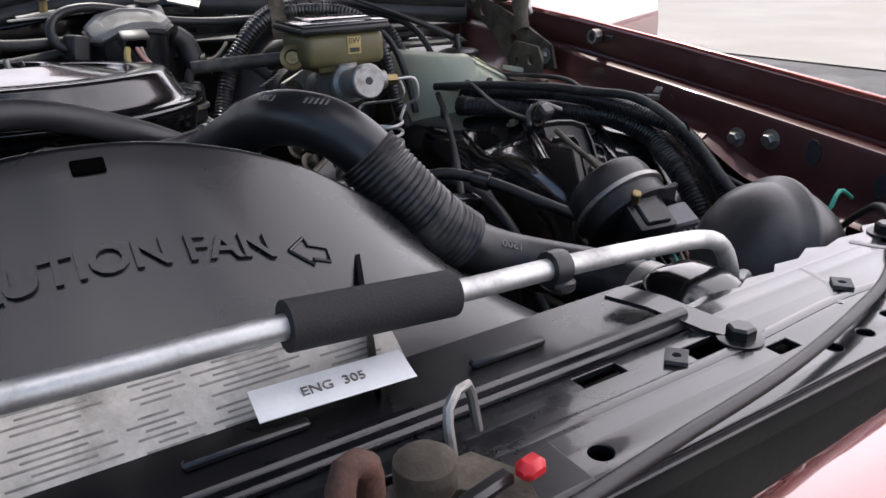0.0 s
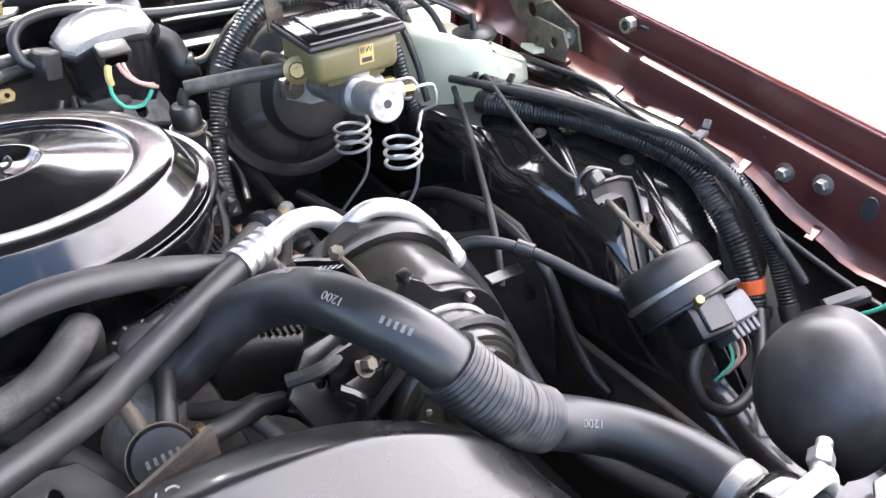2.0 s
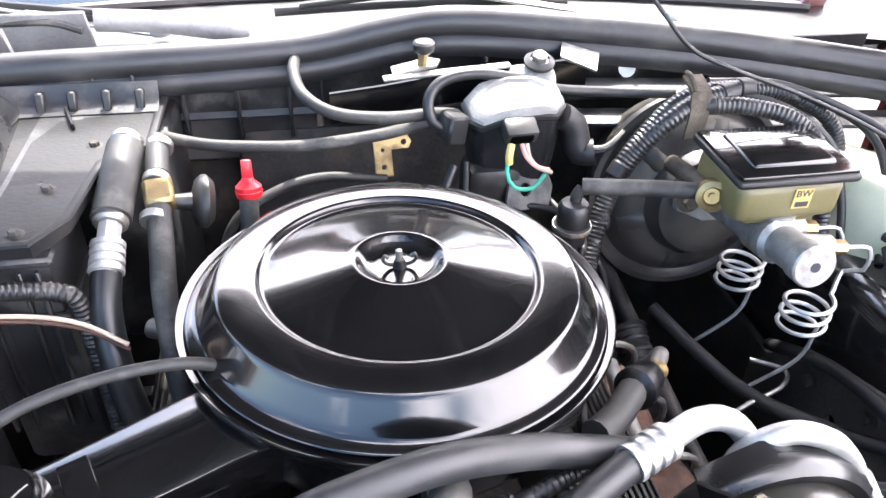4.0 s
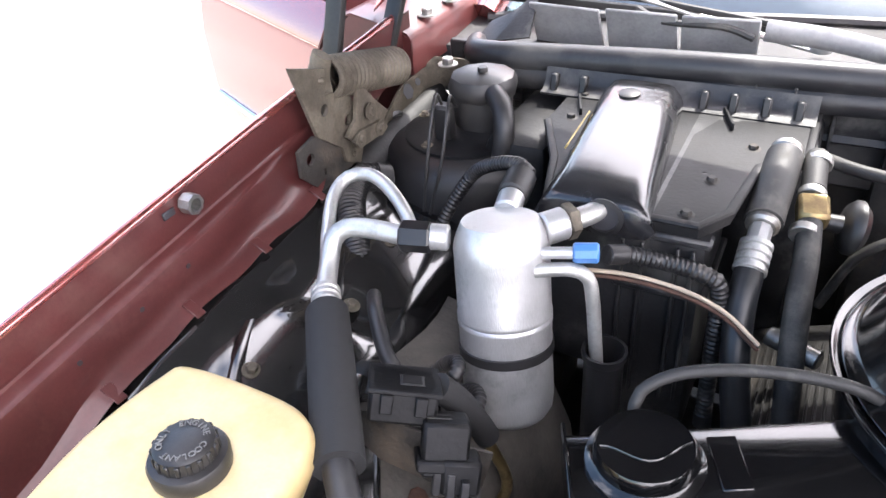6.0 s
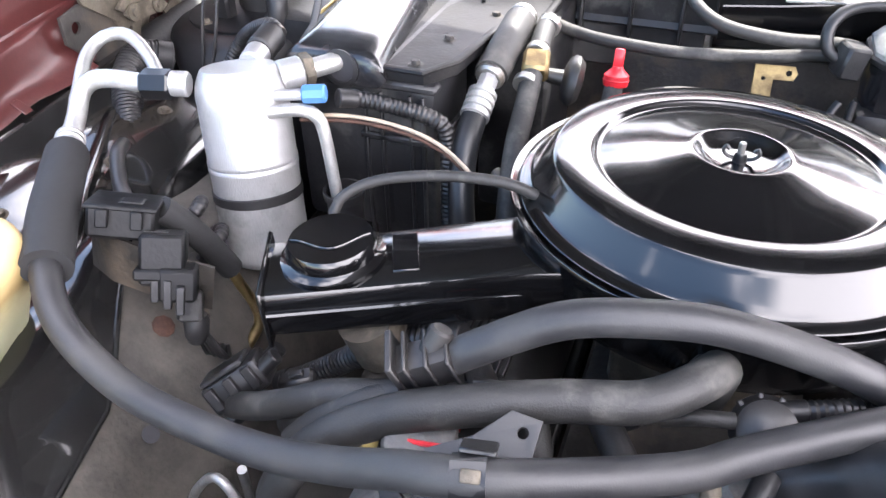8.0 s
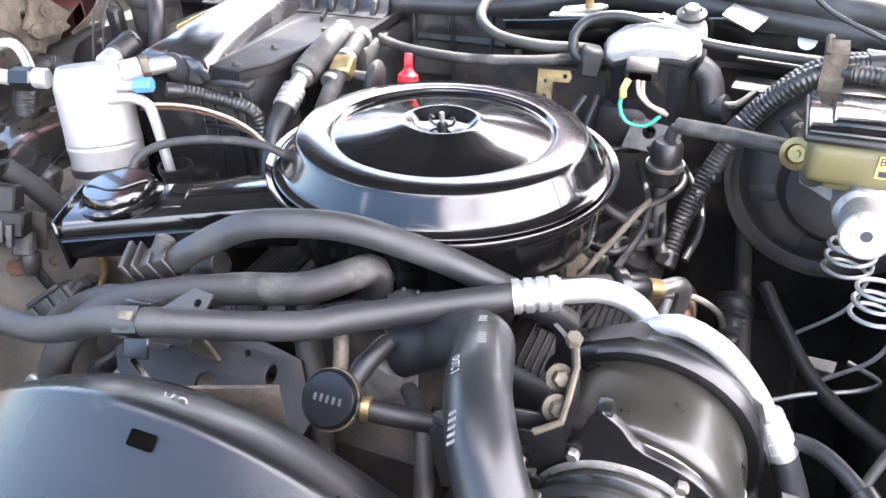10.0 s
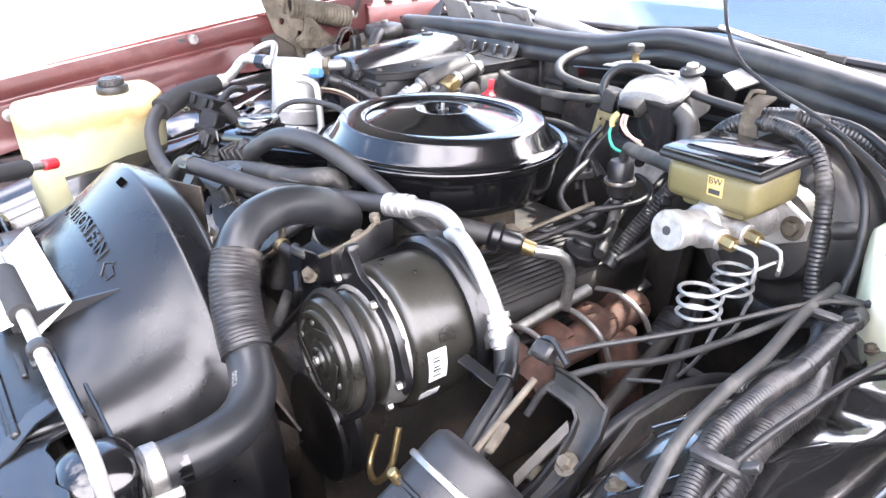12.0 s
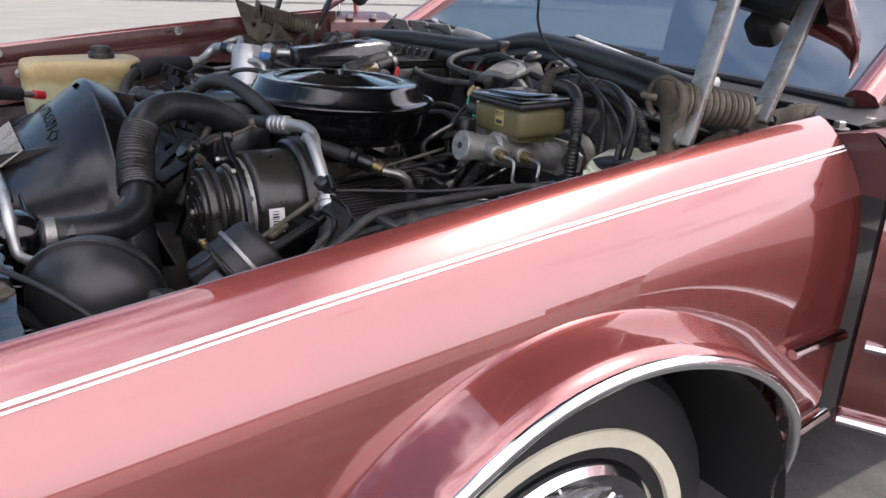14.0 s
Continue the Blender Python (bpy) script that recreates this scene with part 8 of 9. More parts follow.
# ---- driver side of the bay ----
def brake_booster():
    t = thing("brake_booster", (0.46, 1.24, 0.60), "large round black brake booster drum on the firewall", "brake booster")
    m, n = axis_frame((0.462, 1.36, 0.708), (0.462, 1.20, 0.732))
    part("shell", turned([(0.09, 0.0), (0.115, 0.03), (0.124, 0.075), (0.130, 0.090), (0.139, 0.093), (0.141, 0.098), (0.139, 0.104), (0.131, 0.105), (0.126, 0.098), (0.121, 0.096), (0.117, 0.101), (0.113, 0.112), (0.104, 0.124), (0.092, 0.130), (0.080, 0.131), (0.074, 0.134), (0.070, 0.146), (0.064, 0.156), (0.052, 0.160), (0.0, 0.162)], m, 64), BOOSTER, t, smooth=35)
    for k in range(6):
        a = math.pi / 3 * k + 0.3
        part("web", sheet([[m @ Vector((r * math.cos(a + da), r * math.sin(a + da), z)) for da, z in ((-0.16, zz - 0.004), (-0.09, zz + 0.003), (0.09, zz + 0.003), (0.16, zz - 0.004))] for r, zz in ((0.108, 0.118), (0.096, 0.128), (0.084, 0.133), (0.076, 0.135))], 0.002), BOOSTER, t, smooth=60)
    for k in range(20):
        a = 2 * math.pi * k / 20
        part("rim_tab", boxed(m @ pose(0.137 * math.cos(a), 0.137 * math.sin(a), 0.098, 0, 0, math.degrees(a)), (0.006, 0.020, 0.010), 0.0015), BOOSTER, t)
    part("check_valve", turned([(0.0165, 0), (0.0175, 0.004), (0.0175, 0.016), (0.011, 0.018), (0.009, 0.014), (0.004, 0.014), (0.004, 0.018), (0.0, 0.018)], axis_frame((0.398, 1.108, 0.816), (0.390, 1.088, 0.822))[0], 24), BRASS, t, "tan round check valve grommet")
    part("valve_elbow", tube([(0.40, 1.205, 0.80), (0.400, 1.16, 0.808), (0.400, 1.112, 0.815)], 0.011, 12), BARE, t)
    h = thing("vacuum_pipe", (0.33, 1.13, 0.80), "grey rubber brake vacuum pipe", "pipe")
    part("pipe", tube([(0.264, 1.148, 0.812), (0.300, 1.137, 0.8145), (0.345, 1.124, 0.8165), (0.395, 1.108, 0.818)], 0.0095, 12), OLDHOSE, h)
    part("elbow", tube([(0.258, 1.148, 0.782), (0.2585, 1.148, 0.80), (0.264, 1.148, 0.809)], 0.007, 10), PLASTIC, h)
    c = thing("vacuum_canister", (0.257, 1.14, 0.73), "small black vacuum delay canister with a grey band", "canister")
    part("body", turned([(0.012, 0), (0.018, 0.006), (0.019, 0.022), (0.0225, 0.024), (0.0225, 0.029), (0.019, 0.031), (0.019, 0.052), (0.015, 0.058), (0.0, 0.060)], pose(0.257, 1.145, 0.735), 24), PLASTIC, c)
    part("band", turned([(0.0228, 0.0235), (0.0232, 0.025), (0.0232, 0.028), (0.0228, 0.0295)], pose(0.257, 1.145, 0.735), 24), STEEL, c, "grey metal band")
    part("hose", tube([(0.257, 1.145, 0.737), (0.258, 1.135, 0.70), (0.262, 1.115, 0.675), (0.275, 1.09, 0.665)], 0.009, 10), OLDHOSE, c)
    return t


brake_booster()


def master_cylinder():
    t = thing("master_cylinder", (0.463, 1.07, 0.74), "cast aluminium brake master cylinder with an amber reservoir", "master cylinder")
    a, b = Vector((0.463, 1.205, 0.752)), Vector((0.458, 0.979, 0.792))
    m, n = axis_frame(a, b)
    part("body", turned([(0.026, 0.0), (0.027, 0.03), (0.024, 0.035), (0.024, 0.12), (0.027, 0.125), (0.027, 0.165), (0.021, 0.17), (0.021, n - 0.022), (0.0235, n - 0.020), (0.0240, n - 0.002), (0.022, n)], m, 32), CAST, t)
    # Black disc painted as the bore's dark inside.
    part("end_hole", turned([(0.0055, 0), (0.0055, 0.0008), (0.0, 0.0008)], m @ pose(0, 0, n), 12), INK_AND_HOLE, t)
    part("flange", plate([(-0.055, -0.012), (-0.02, -0.028), (0.02, -0.028), (0.055, -0.012), (0.055, 0.012), (0.02, 0.028), (-0.02, 0.028), (-0.055, 0.012)], [], m @ pose(0, 0, 0.028, 0, 0, 0), 0.012, 0.002), CAST, t)
    for sg in (-1, 1):
        nut = m @ Vector((sg * 0.043, 0, 0.036))
        part("stud_nut", bolt(bmesh.new(), nut, b - a, 0.010, 0.010), BARE, t)
    for y in (1.065, 1.125):
        part("neck", turned([(0.021, 0), (0.019, 0.012), (0.019, 0.035)], pose(0.461, y, 0.775, 4), 20), CAST, t, "cast neck below the reservoir")
    for y, z in ((1.025, 0.786), (1.075, 0.778)):
        part("port_boss", rod(bmesh.new(), (0.470, y, z), (0.505, y - 0.004, z - 0.002), 0.0135, 14, 0.002), CAST, t)
        part("pipe_nut", rod(bmesh.new(), (0.503, y - 0.004, z - 0.002), (0.522, y - 0.006, z - 0.003), 0.0085, 6, 0.001), BRASS, t, "brass pipe nut")
    # reservoir with rubber-edged cap
    res = part("reservoir", boxed(pose(0.459, 1.094, 0.829, 1, 0, 0), (0.124, 0.098, 0.048), 0.012, 3), RESERVOIR, t, "amber translucent fluid reservoir")
    part("reservoir_foot", boxed(pose(0.461, 1.096, 0.805), (0.090, 0.082, 0.020), 0.008, 2), RESERVOIR, res)
    part("cap_seal", boxed(pose(0.459, 1.094, 0.8575, 1, 0, 0), (0.140, 0.112, 0.010), 0.0045, 2), RUBBER, res, "black rubber cap seal")
    cap = part("cap", boxed(pose(0.459, 1.094, 0.8635, 1, 0, 0), (0.134, 0.106, 0.007), 0.003, 2), GLOSS, res, "glossy dark cap plate")
    part("cap_dome", boxed(pose(0.461, 1.094, 0.8675, 1, 0, 0), (0.098, 0.074, 0.007), 0.003, 2, 0.95), GLOSS, cap)
    tag = part("tag", boxed(pose(0.470, 1.0443, 0.8335, 1, 0, 0), (0.021, 0.0012, 0.024), 0.0002), YELLOW, res, "small yellow tag marked BW")
    part("letters", lettering("BW", 0.0115, pose(0.470, 1.0434, 0.8395, 91, 0, 0), 0.0003), INK_AND_HOLE, tag)
    part("print_bar", boxed(pose(0.470, 1.0434, 0.827), (0.015, 0.0004, 0.006), 0), INK_AND_HOLE, tag)
    # coiled brake lines
    l = thing("brake_lines", (0.49, 1.06, 0.55), "pair of coiled grey steel brake lines", "pipe")
    for c, f, dn in (((0.500, 1.008, 0.680), (0.522, 1.019, 0.783), (0.475, 1.02, 0.58)), ((0.478, 1.108, 0.668), (0.522, 1.069, 0.775), (0.445, 1.12, 0.56))):
        cl = coil_line((c[0], c[1], c[2]), 0.0250, 3, 0.046, 20)
        line = spline([Vector(dn), Vector((c[0] + 0.012, c[1] - 0.004, c[2] - 0.045)), cl[0]], 0.008)[:-1] + cl + spline([cl[-1], cl[-1] + Vector((0.022, 0.020, 0.016)), Vector(f) + Vector((0.036, -0.006, -0.03)), Vector(f) + Vector((0.034, -0.004, -0.002)), Vector(f)], 0.008)[1:]
        part("line", sweep(bmesh.new(), line, 0.0025, 8), ALUTUBE, l, "coiled steel brake line")
    t.location += Vector((0.003, 0.013, 0.0))
    l.location += Vector((-0.003, 0.013, 0.0))
    return t


master_cylinder()


def washer_tank():
    t = thing("washer_tank", (0.67, 1.13, 0.66), "pale green translucent washer fluid tank with a black cap", "washer tank")
    bm, rings = bmesh.new(), []
    out = [(0.605, 1.165), (0.640, 1.095), (0.680, 1.048), (0.745, 1.055), (0.765, 1.090), (0.765, 1.200), (0.735, 1.240), (0.640, 1.245), (0.604, 1.215)]
    c = Vector((0.67, 1.14))
    for z, k in ((0.680, 0.88), (0.690, 0.95), (0.72, 0.99), (0.765, 1.0), (0.785, 0.98), (0.797, 0.93), (0.802, 0.82)):
        rings.append([bm.verts.new((c.x + (x - c.x) * k, c.y + (y - c.y) * k, z - max(0, x - 0.69) * 0.55 * (1 if z > 0.74 else 0))) for x, y in out])
    for a, b in zip(rings, rings[1:]):
        for k in range(len(a)):
            bm.faces.new((a[k], a[(k + 1) % len(a)], b[(k + 1) % len(a)], b[k]))
    bm.faces.new(rings[0][::-1])
    bm.faces.new(rings[-1])
    bmesh.ops.bevel(bm, geom=[e for e in bm.edges if abs(e.verts[0].co.z - e.verts[1].co.z) > 0.015], offset=0.008, segments=2, affect="EDGES")
    part("body", bm, WASHER, t, smooth=60)
    part("ear", plate([(-0.02, -0.016), (0.02, -0.010), (0.026, 0.0), (0.02, 0.010), (-0.02, 0.016)], [], pose(0.775, 1.067, 0.768, 0, 10, -8), 0.005, 0.001), WASHER, t)
    part("ear_bolt", bolt(bmesh.new(), (0.779, 1.067, 0.771), (0, 0, 1), 0.006, 0.006), BARE, t)
    cap = part("cap", turned([(0.031, 0), (0.033, 0.003), (0.033, 0.007), (0.026, 0.010), (0.0, 0.011)], pose(0.684, 1.108, 0.795), 32), PLASTIC, t, "flat black push-on cap")
    part("nozzle", rod(bmesh.new(), (0.684, 1.108, 0.803), (0.683, 1.113, 0.828), 0.0055, 10, 0.001), PLASTIC, cap)


washer_tank()

loom([(0.47, 1.222, 0.882), (0.425, 1.215, 0.876), (0.385, 1.205, 0.858), (0.345, 1.205, 0.812), (0.313, 1.190, 0.752), (0.288, 1.150, 0.690), (0.277, 1.11, 0.640)], 0.0125)
loom([(0.50, 1.235, 0.880), (0.44, 1.232, 0.880), (0.395, 1.225, 0.866), (0.350, 1.21, 0.825), (0.325, 1.20, 0.79)], 0.0110)
loom([(0.42, 1.212, 0.872), (0.47, 1.195, 0.876), (0.520, 1.172, 0.868), (0.552, 1.150, 0.838), (0.565, 1.135, 0.79), (0.572, 1.125, 0.735), (0.585, 1.115, 0.69)], 0.0105)
loom([(0.45, 1.235, 0.878), (0.54, 1.235, 0.872), (0.612, 1.225, 0.838), (0.640, 1.215, 0.78), (0.645, 1.20, 0.72)], 0.0105)
for k, pts in enumerate(([(0.45, 1.250, 0.884), (0.54, 1.235, 0.882), (0.62, 1.19, 0.858), (0.665, 1.145, 0.835), (0.683, 1.113, 0.820)],
                         [(0.46, 1.245, 0.880), (0.56, 1.23, 0.872), (0.635, 1.185, 0.842), (0.66, 1.15, 0.79), (0.655, 1.12, 0.73), (0.64, 1.09, 0.705)],
                         [(0.46, 1.240, 0.876), (0.53, 1.21, 0.866), (0.585, 1.175, 0.83), (0.605, 1.150, 0.77), (0.605, 1.12, 0.71)])):
    vacuum_hose(pts, 0.0052, RUBBER, "black hose drooping beside the brake booster", "washer_hose")


def loom_bracket():
    t = thing("loom_bracket", (0.416, 1.22, 0.86), "brown metal strap holding the looms", "bracket")
    part("strap", sheet([[Vector((0.405, 1.200, 0.835)), Vector((0.430, 1.202, 0.835))], [Vector((0.404, 1.196, 0.868)), Vector((0.429, 1.198, 0.868))], [Vector((0.404, 1.202, 0.894)), Vector((0.429, 1.204, 0.894))], [Vector((0.404, 1.232, 0.902)), Vector((0.429, 1.234, 0.902))]], 0.003), BARE, t)
    part("hook", tube([(0.407, 1.20, 0.895), (0.405, 1.215, 0.908), (0.41, 1.235, 0.904)], 0.003, 8), BARE, t)


loom_bracket()

# the looms along the fender
MAIN = [(0.640, 1.040, 0.728), (0.672, 0.960, 0.733), (0.697, 0.897, 0.737), (0.7034, 0.8415, 0.741), (0.7104, 0.790, 0.7435), (0.7195, 0.752, 0.736), (0.7220, 0.719, 0.726), (0.7186, 0.692, 0.711), (0.7145, 0.6635, 0.694), (0.711, 0.625, 0.658), (0.705, 0.597, 0.616), (0.690, 0.578, 0.585)]
SIDE = [(0.660, 1.050, 0.748), (0.6857, 0.9061, 0.762), (0.6895, 0.8496, 0.766), (0.6933, 0.8011, 0.766), (0.6990, 0.7566, 0.763), (0.7110, 0.7188, 0.754), (0.7240, 0.6847, 0.744), (0.733, 0.655, 0.724), (0.731, 0.616, 0.690), (0.726, 0.585, 0.650), (0.718, 0.555, 0.61)]
loom(MAIN, 0.0150, pitch=0.0048, depth=0.0017)
loom(SIDE, 0.0108, pitch=0.0040, depth=0.0014)
one("loom_tape", tube([(0.7086, 0.6110, 0.6395), (0.7077, 0.6070, 0.6325), (0.7068, 0.6035, 0.6260)], 0.0160, 16), ORANGE, "orange tape wrapped round the loom", "tape")
one("loom_collar", tube([(0.7035, 0.5935, 0.612), (0.700, 0.588, 0.602)], 0.0185, 16), PLASTIC, "black plastic collar at the loom end", "collar")
vacuum_hose([(0.620, 1.080, 0.755), (0.640, 0.980, 0.768), (0.667, 0.871, 0.776), (0.680, 0.786, 0.779), (0.695, 0.715, 0.777), (0.712, 0.650, 0.742), (0.722, 0.607, 0.700), (0.732, 0.560, 0.655)], 0.0058, OLDHOSE, "pale grey tube along the loom", "rubber_hose")
vacuum_hose([(0.470, 0.775, 0.640), (0.480, 0.795, 0.672), (0.505, 0.84, 0.690), (0.545, 0.91, 0.695), (0.590, 1.00, 0.720), (0.618, 1.07, 0.745)], 0.0045, OLDHOSE, "pale grey tube crossing to the loom", "rubber_hose")


def loom_clips():
    for p, rz in (((0.722, 0.725, 0.775), 20), ((0.650, 1.00, 0.762), 25), ((0.640, 1.065, 0.752), 30)):
        t = thing("loom_clip", p, "grey plastic clip on the fender loom", "clip", "loom clips")
        part("band", boxed(pose(*p, 0, 10, rz), (0.038, 0.012, 0.008), 0.002), DUSTY, t)
        part("tooth", boxed(pose(p[0] + 0.022, p[1] + 0.008, p[2] + 0.004, 0, -30, rz), (0.014, 0.009, 0.006), 0.001), DUSTY, t)
    z = thing("cable_tie", (0.70, 0.65, 0.75), "black cable tie with a loose tail", "cable tie")
    part("tail", tube([(0.715, 0.650, 0.742), (0.706, 0.648, 0.752), (0.698, 0.646, 0.760)], 0.0014, 6), PLASTIC, z)


loom_clips()
vacuum_hose([(0.548, 1.112, 0.566), (0.546, 1.028, 0.617), (0.545, 0.955, 0.642), (0.545, 0.877, 0.650), (0.545, 0.822, 0.642), (0.545, 0.780, 0.620), (0.547, 0.757, 0.588), (0.549, 0.733, 0.551), (0.552, 0.701, 0.516), (0.556, 0.665, 0.500)], 0.0085, RUBBER, "black rubber hose arched along the inner wall", "rubber_hose")

CABLE = [(0.150, 0.222, 0.760), (0.22, 0.232, 0.757), (0.32, 0.246, 0.752), (0.42, 0.268, 0.748), (0.496, 0.292, 0.745), (0.580, 0.335, 0.748), (0.660, 0.390, 0.732), (0.715, 0.436, 0.700), (0.742, 0.476, 0.668), (0.745, 0.536, 0.674), (0.745, 0.594, 0.686), (0.740, 0.639, 0.700), (0.735, 0.671, 0.718), (0.725, 0.706, 0.746), (0.720, 0.768, 0.758), (0.725, 0.850, 0.768), (0.732, 0.907, 0.776), (0.740, 1.019, 0.768), (0.750, 1.080, 0.760)]
vacuum_hose(CABLE, 0.0036, RUBBER, "black hood release cable across the radiator support", "release_cable")
vacuum_hose([(0.300, 1.235, 1.30), (0.318, 1.235, 1.10), (0.339, 1.229, 1.011), (0.362, 1.212, 0.975), (0.395, 1.202, 0.943), (0.446, 1.192, 0.922), (0.490, 1.192, 0.906), (0.540, 1.185, 0.888), (0.605, 1.165, 0.862), (0.655, 1.138, 0.838), (0.681, 1.116, 0.822)], 0.0026, RUBBER, "thin black wire from the hood to the washer tank", "thin_wire")
vacuum_hose([(0.551, 0.722, 0.770), (0.549, 0.765, 0.766), (0.585, 0.870, 0.762), (0.630, 0.990, 0.768), (0.655, 1.045, 0.762), (0.662, 1.075, 0.735)], 0.0030, RUBBER, "thin black cable to the cruise servo", "thin_wire")


def cruise_servo():
    t = thing("cruise_servo", (0.56, 0.60, 0.60), "round black cruise control servo with a grey rim", "servo")
    C = Vector((0.565, 0.610, 0.691))
    ax = Vector((0.0, 0.83, 0.557)).normalized()
    m, _ = axis_frame(C, C + ax)
    part("diaphragm", turned([(0.044, 0.004), (0.0495, 0.006), (0.0490, 0.022), (0.047, 0.031), (0.041, 0.036), (0.020, 0.038), (0.0, 0.037)], m, 48), RUBBER, t, "black rubber diaphragm drum")
    part("rim", turned([(0.0500, -0.001), (0.0535, 0.0), (0.0540, 0.0025), (0.0535, 0.005), (0.0500, 0.006)], m, 48), STEEL, t, "bright grey metal rim")
    part("shell", turned([(0.020, -0.026), (0.043, -0.024), (0.047, -0.022), (0.0530, -0.0215), (0.0535, -0.019), (0.0505, -0.0175), (0.0495, -0.001)], m, 48), DUSTY, t, "dusty grey shell")
    q = look((0.556, 0.572, 0.686), (0.566, 0.640, 0.731))
    body = part("body", boxed(q, (0.048, 0.046, 0.050), 0.006, 2), PLASTIC, t, "black plastic valve body")
    part("ridge", boxed(q @ pose(0, 0.024, 0.0), (0.030, 0.006, 0.040), 0.002), PLASTIC, body)
    part("nipple", rod(bmesh.new(), q @ Vector((-0.012, 0.020, -0.010)), q @ Vector((-0.016, 0.038, -0.012)), 0.005, 10, 0.001), BRASS, body)
    part("lug", boxed(q @ pose(0.030, 0.016, -0.016, 0, 0, 20), (0.030, 0.034, 0.006), 0.002), PLASTIC, body)
    k = look((0.597, 0.566, 0.676), (0.600, 0.640, 0.722))
    plug = part("plug", boxed(k, (0.038, 0.040, 0.030), 0.003), GREYPLUG, body, "grey connector plug")
    for i in range(5):
        part("prong", boxed(k @ pose(-0.0155 + 0.0078 * i, -0.004, 0.020), (0.0055, 0.030, 0.016), 0.001), GREYPLUG, plug)
    for i in range(2):
        part("latch", boxed(k @ pose(0.0205, -0.010 + 0.020 * i, 0.002), (0.004, 0.010, 0.024), 0.001), GREYPLUG, plug)
    for i, mtl in enumerate((GREENW, TANW, PINKW, RUBBER)):
        p = k @ Vector((-0.013 + 0.009 * i, -0.010, 0.026))
        part("wire", tube([p, p + Vector((-0.003, -0.012, -0.014)), p + Vector((-0.020, -0.008, -0.036))], 0.0017, 6), mtl, plug)
    part("rod", rod(bmesh.new(), (0.562, 0.628, 0.722), (0.553, 0.706, 0.760), 0.0034, 10), BARE, t, "dull pull rod")
    part("clevis", boxed(look((0.566, 0.652, 0.731), (0.553, 0.706, 0.757)), (0.009, 0.007, 0.030), 0.002), BARE, t)
    b = thing("servo_bracket", (0.60, 0.66, 0.62), "black bent steel bracket carrying the cruise servo", "bracket")
    path = [((0.558, 0.722, 0.745), (0.562, 0.712, 0.730)), ((0.580, 0.724, 0.744), (0.582, 0.713, 0.729)), ((0.602, 0.724, 0.741), (0.594, 0.713, 0.727)), ((0.6195, 0.722, 0.734), (0.6005, 0.711, 0.720)), ((0.6220, 0.712, 0.716), (0.6015, 0.703, 0.706)),
            ((0.6190, 0.698, 0.695), (0.5985, 0.690, 0.686)), ((0.6120, 0.682, 0.674), (0.5930, 0.673, 0.664)), ((0.6010, 0.662, 0.650), (0.5840, 0.652, 0.640)), ((0.588, 0.640, 0.622), (0.573, 0.630, 0.612))]
    rows = [[a + Vector((0, -0.003, 0.006)), a, a.lerp(c, 0.5) + Vector((0, 0.002, -0.003)), c, c + Vector((0, -0.003, 0.006))] for a, c in ((Vector(a), Vector(c)) for a, c in path)]
    part("strap", sheet(rows, 0.003), COVER, b, "black folded steel strap", smooth=40)
    part("slotted_bar", sheet([[Vector((0.571, 0.662, 0.668)), Vector((0.578, 0.658, 0.662))], [Vector((0.583, 0.690, 0.700)), Vector((0.590, 0.686, 0.694))], [Vector((0.590, 0.706, 0.718)), Vector((0.597, 0.702, 0.712))]], 0.003), DIRT, b, "dirty slotted bar")
    for p in ((0.608, 0.690, 0.690), (0.590, 0.652, 0.646)):
        part("bolt", bolt(bmesh.new(), p, (-0.1, -0.6, 0.8), 0.007, 0.008), BARE, b)
    part("cable_end", boxed(pose(0.551, 0.714, 0.765, 40, 0, 10), (0.020, 0.016, 0.018), 0.003), PLASTIC, b)
    part("hook", tube([(0.532, 0.716, 0.752), (0.536, 0.722, 0.765), (0.552, 0.722, 0.774), (0.578, 0.716, 0.764)], 0.0035, 8), SATIN, b)
    b.location += Vector((-0.004, 0.008, 0.014))
    vacuum_hose([(0.545, 0.558, 0.668), (0.525, 0.545, 0.648), (0.527, 0.525, 0.622), (0.555, 0.512, 0.606), (0.600, 0.518, 0.612), (0.640, 0.545, 0.628), (0.668, 0.570, 0.640)], 0.0066, RUBBER, "black rubber loop hose below the servo", "rubber_hose")
    vacuum_hose([(0.40, 0.81, 0.690), (0.440, 0.780, 0.712), (0.480, 0.735, 0.705), (0.510, 0.670, 0.690), (0.530, 0.630, 0.680)], 0.0068, HOSE, "black rubber hose to the servo", "rubber_hose")
    c = thing("hose_clip", (0.46, 0.735, 0.70), "black metal hose clip with a flat tab", "clip")
    part("ring", rod(bmesh.new(), (0.468, 0.752, 0.709), (0.480, 0.735, 0.705), 0.0105, 14, 0.001), SATIN, c)
    part("tab", boxed(pose(0.440, 0.735, 0.695, 15, 12, 8), (0.055, 0.014, 0.003), 0.001), SATIN, c)


cruise_servo()


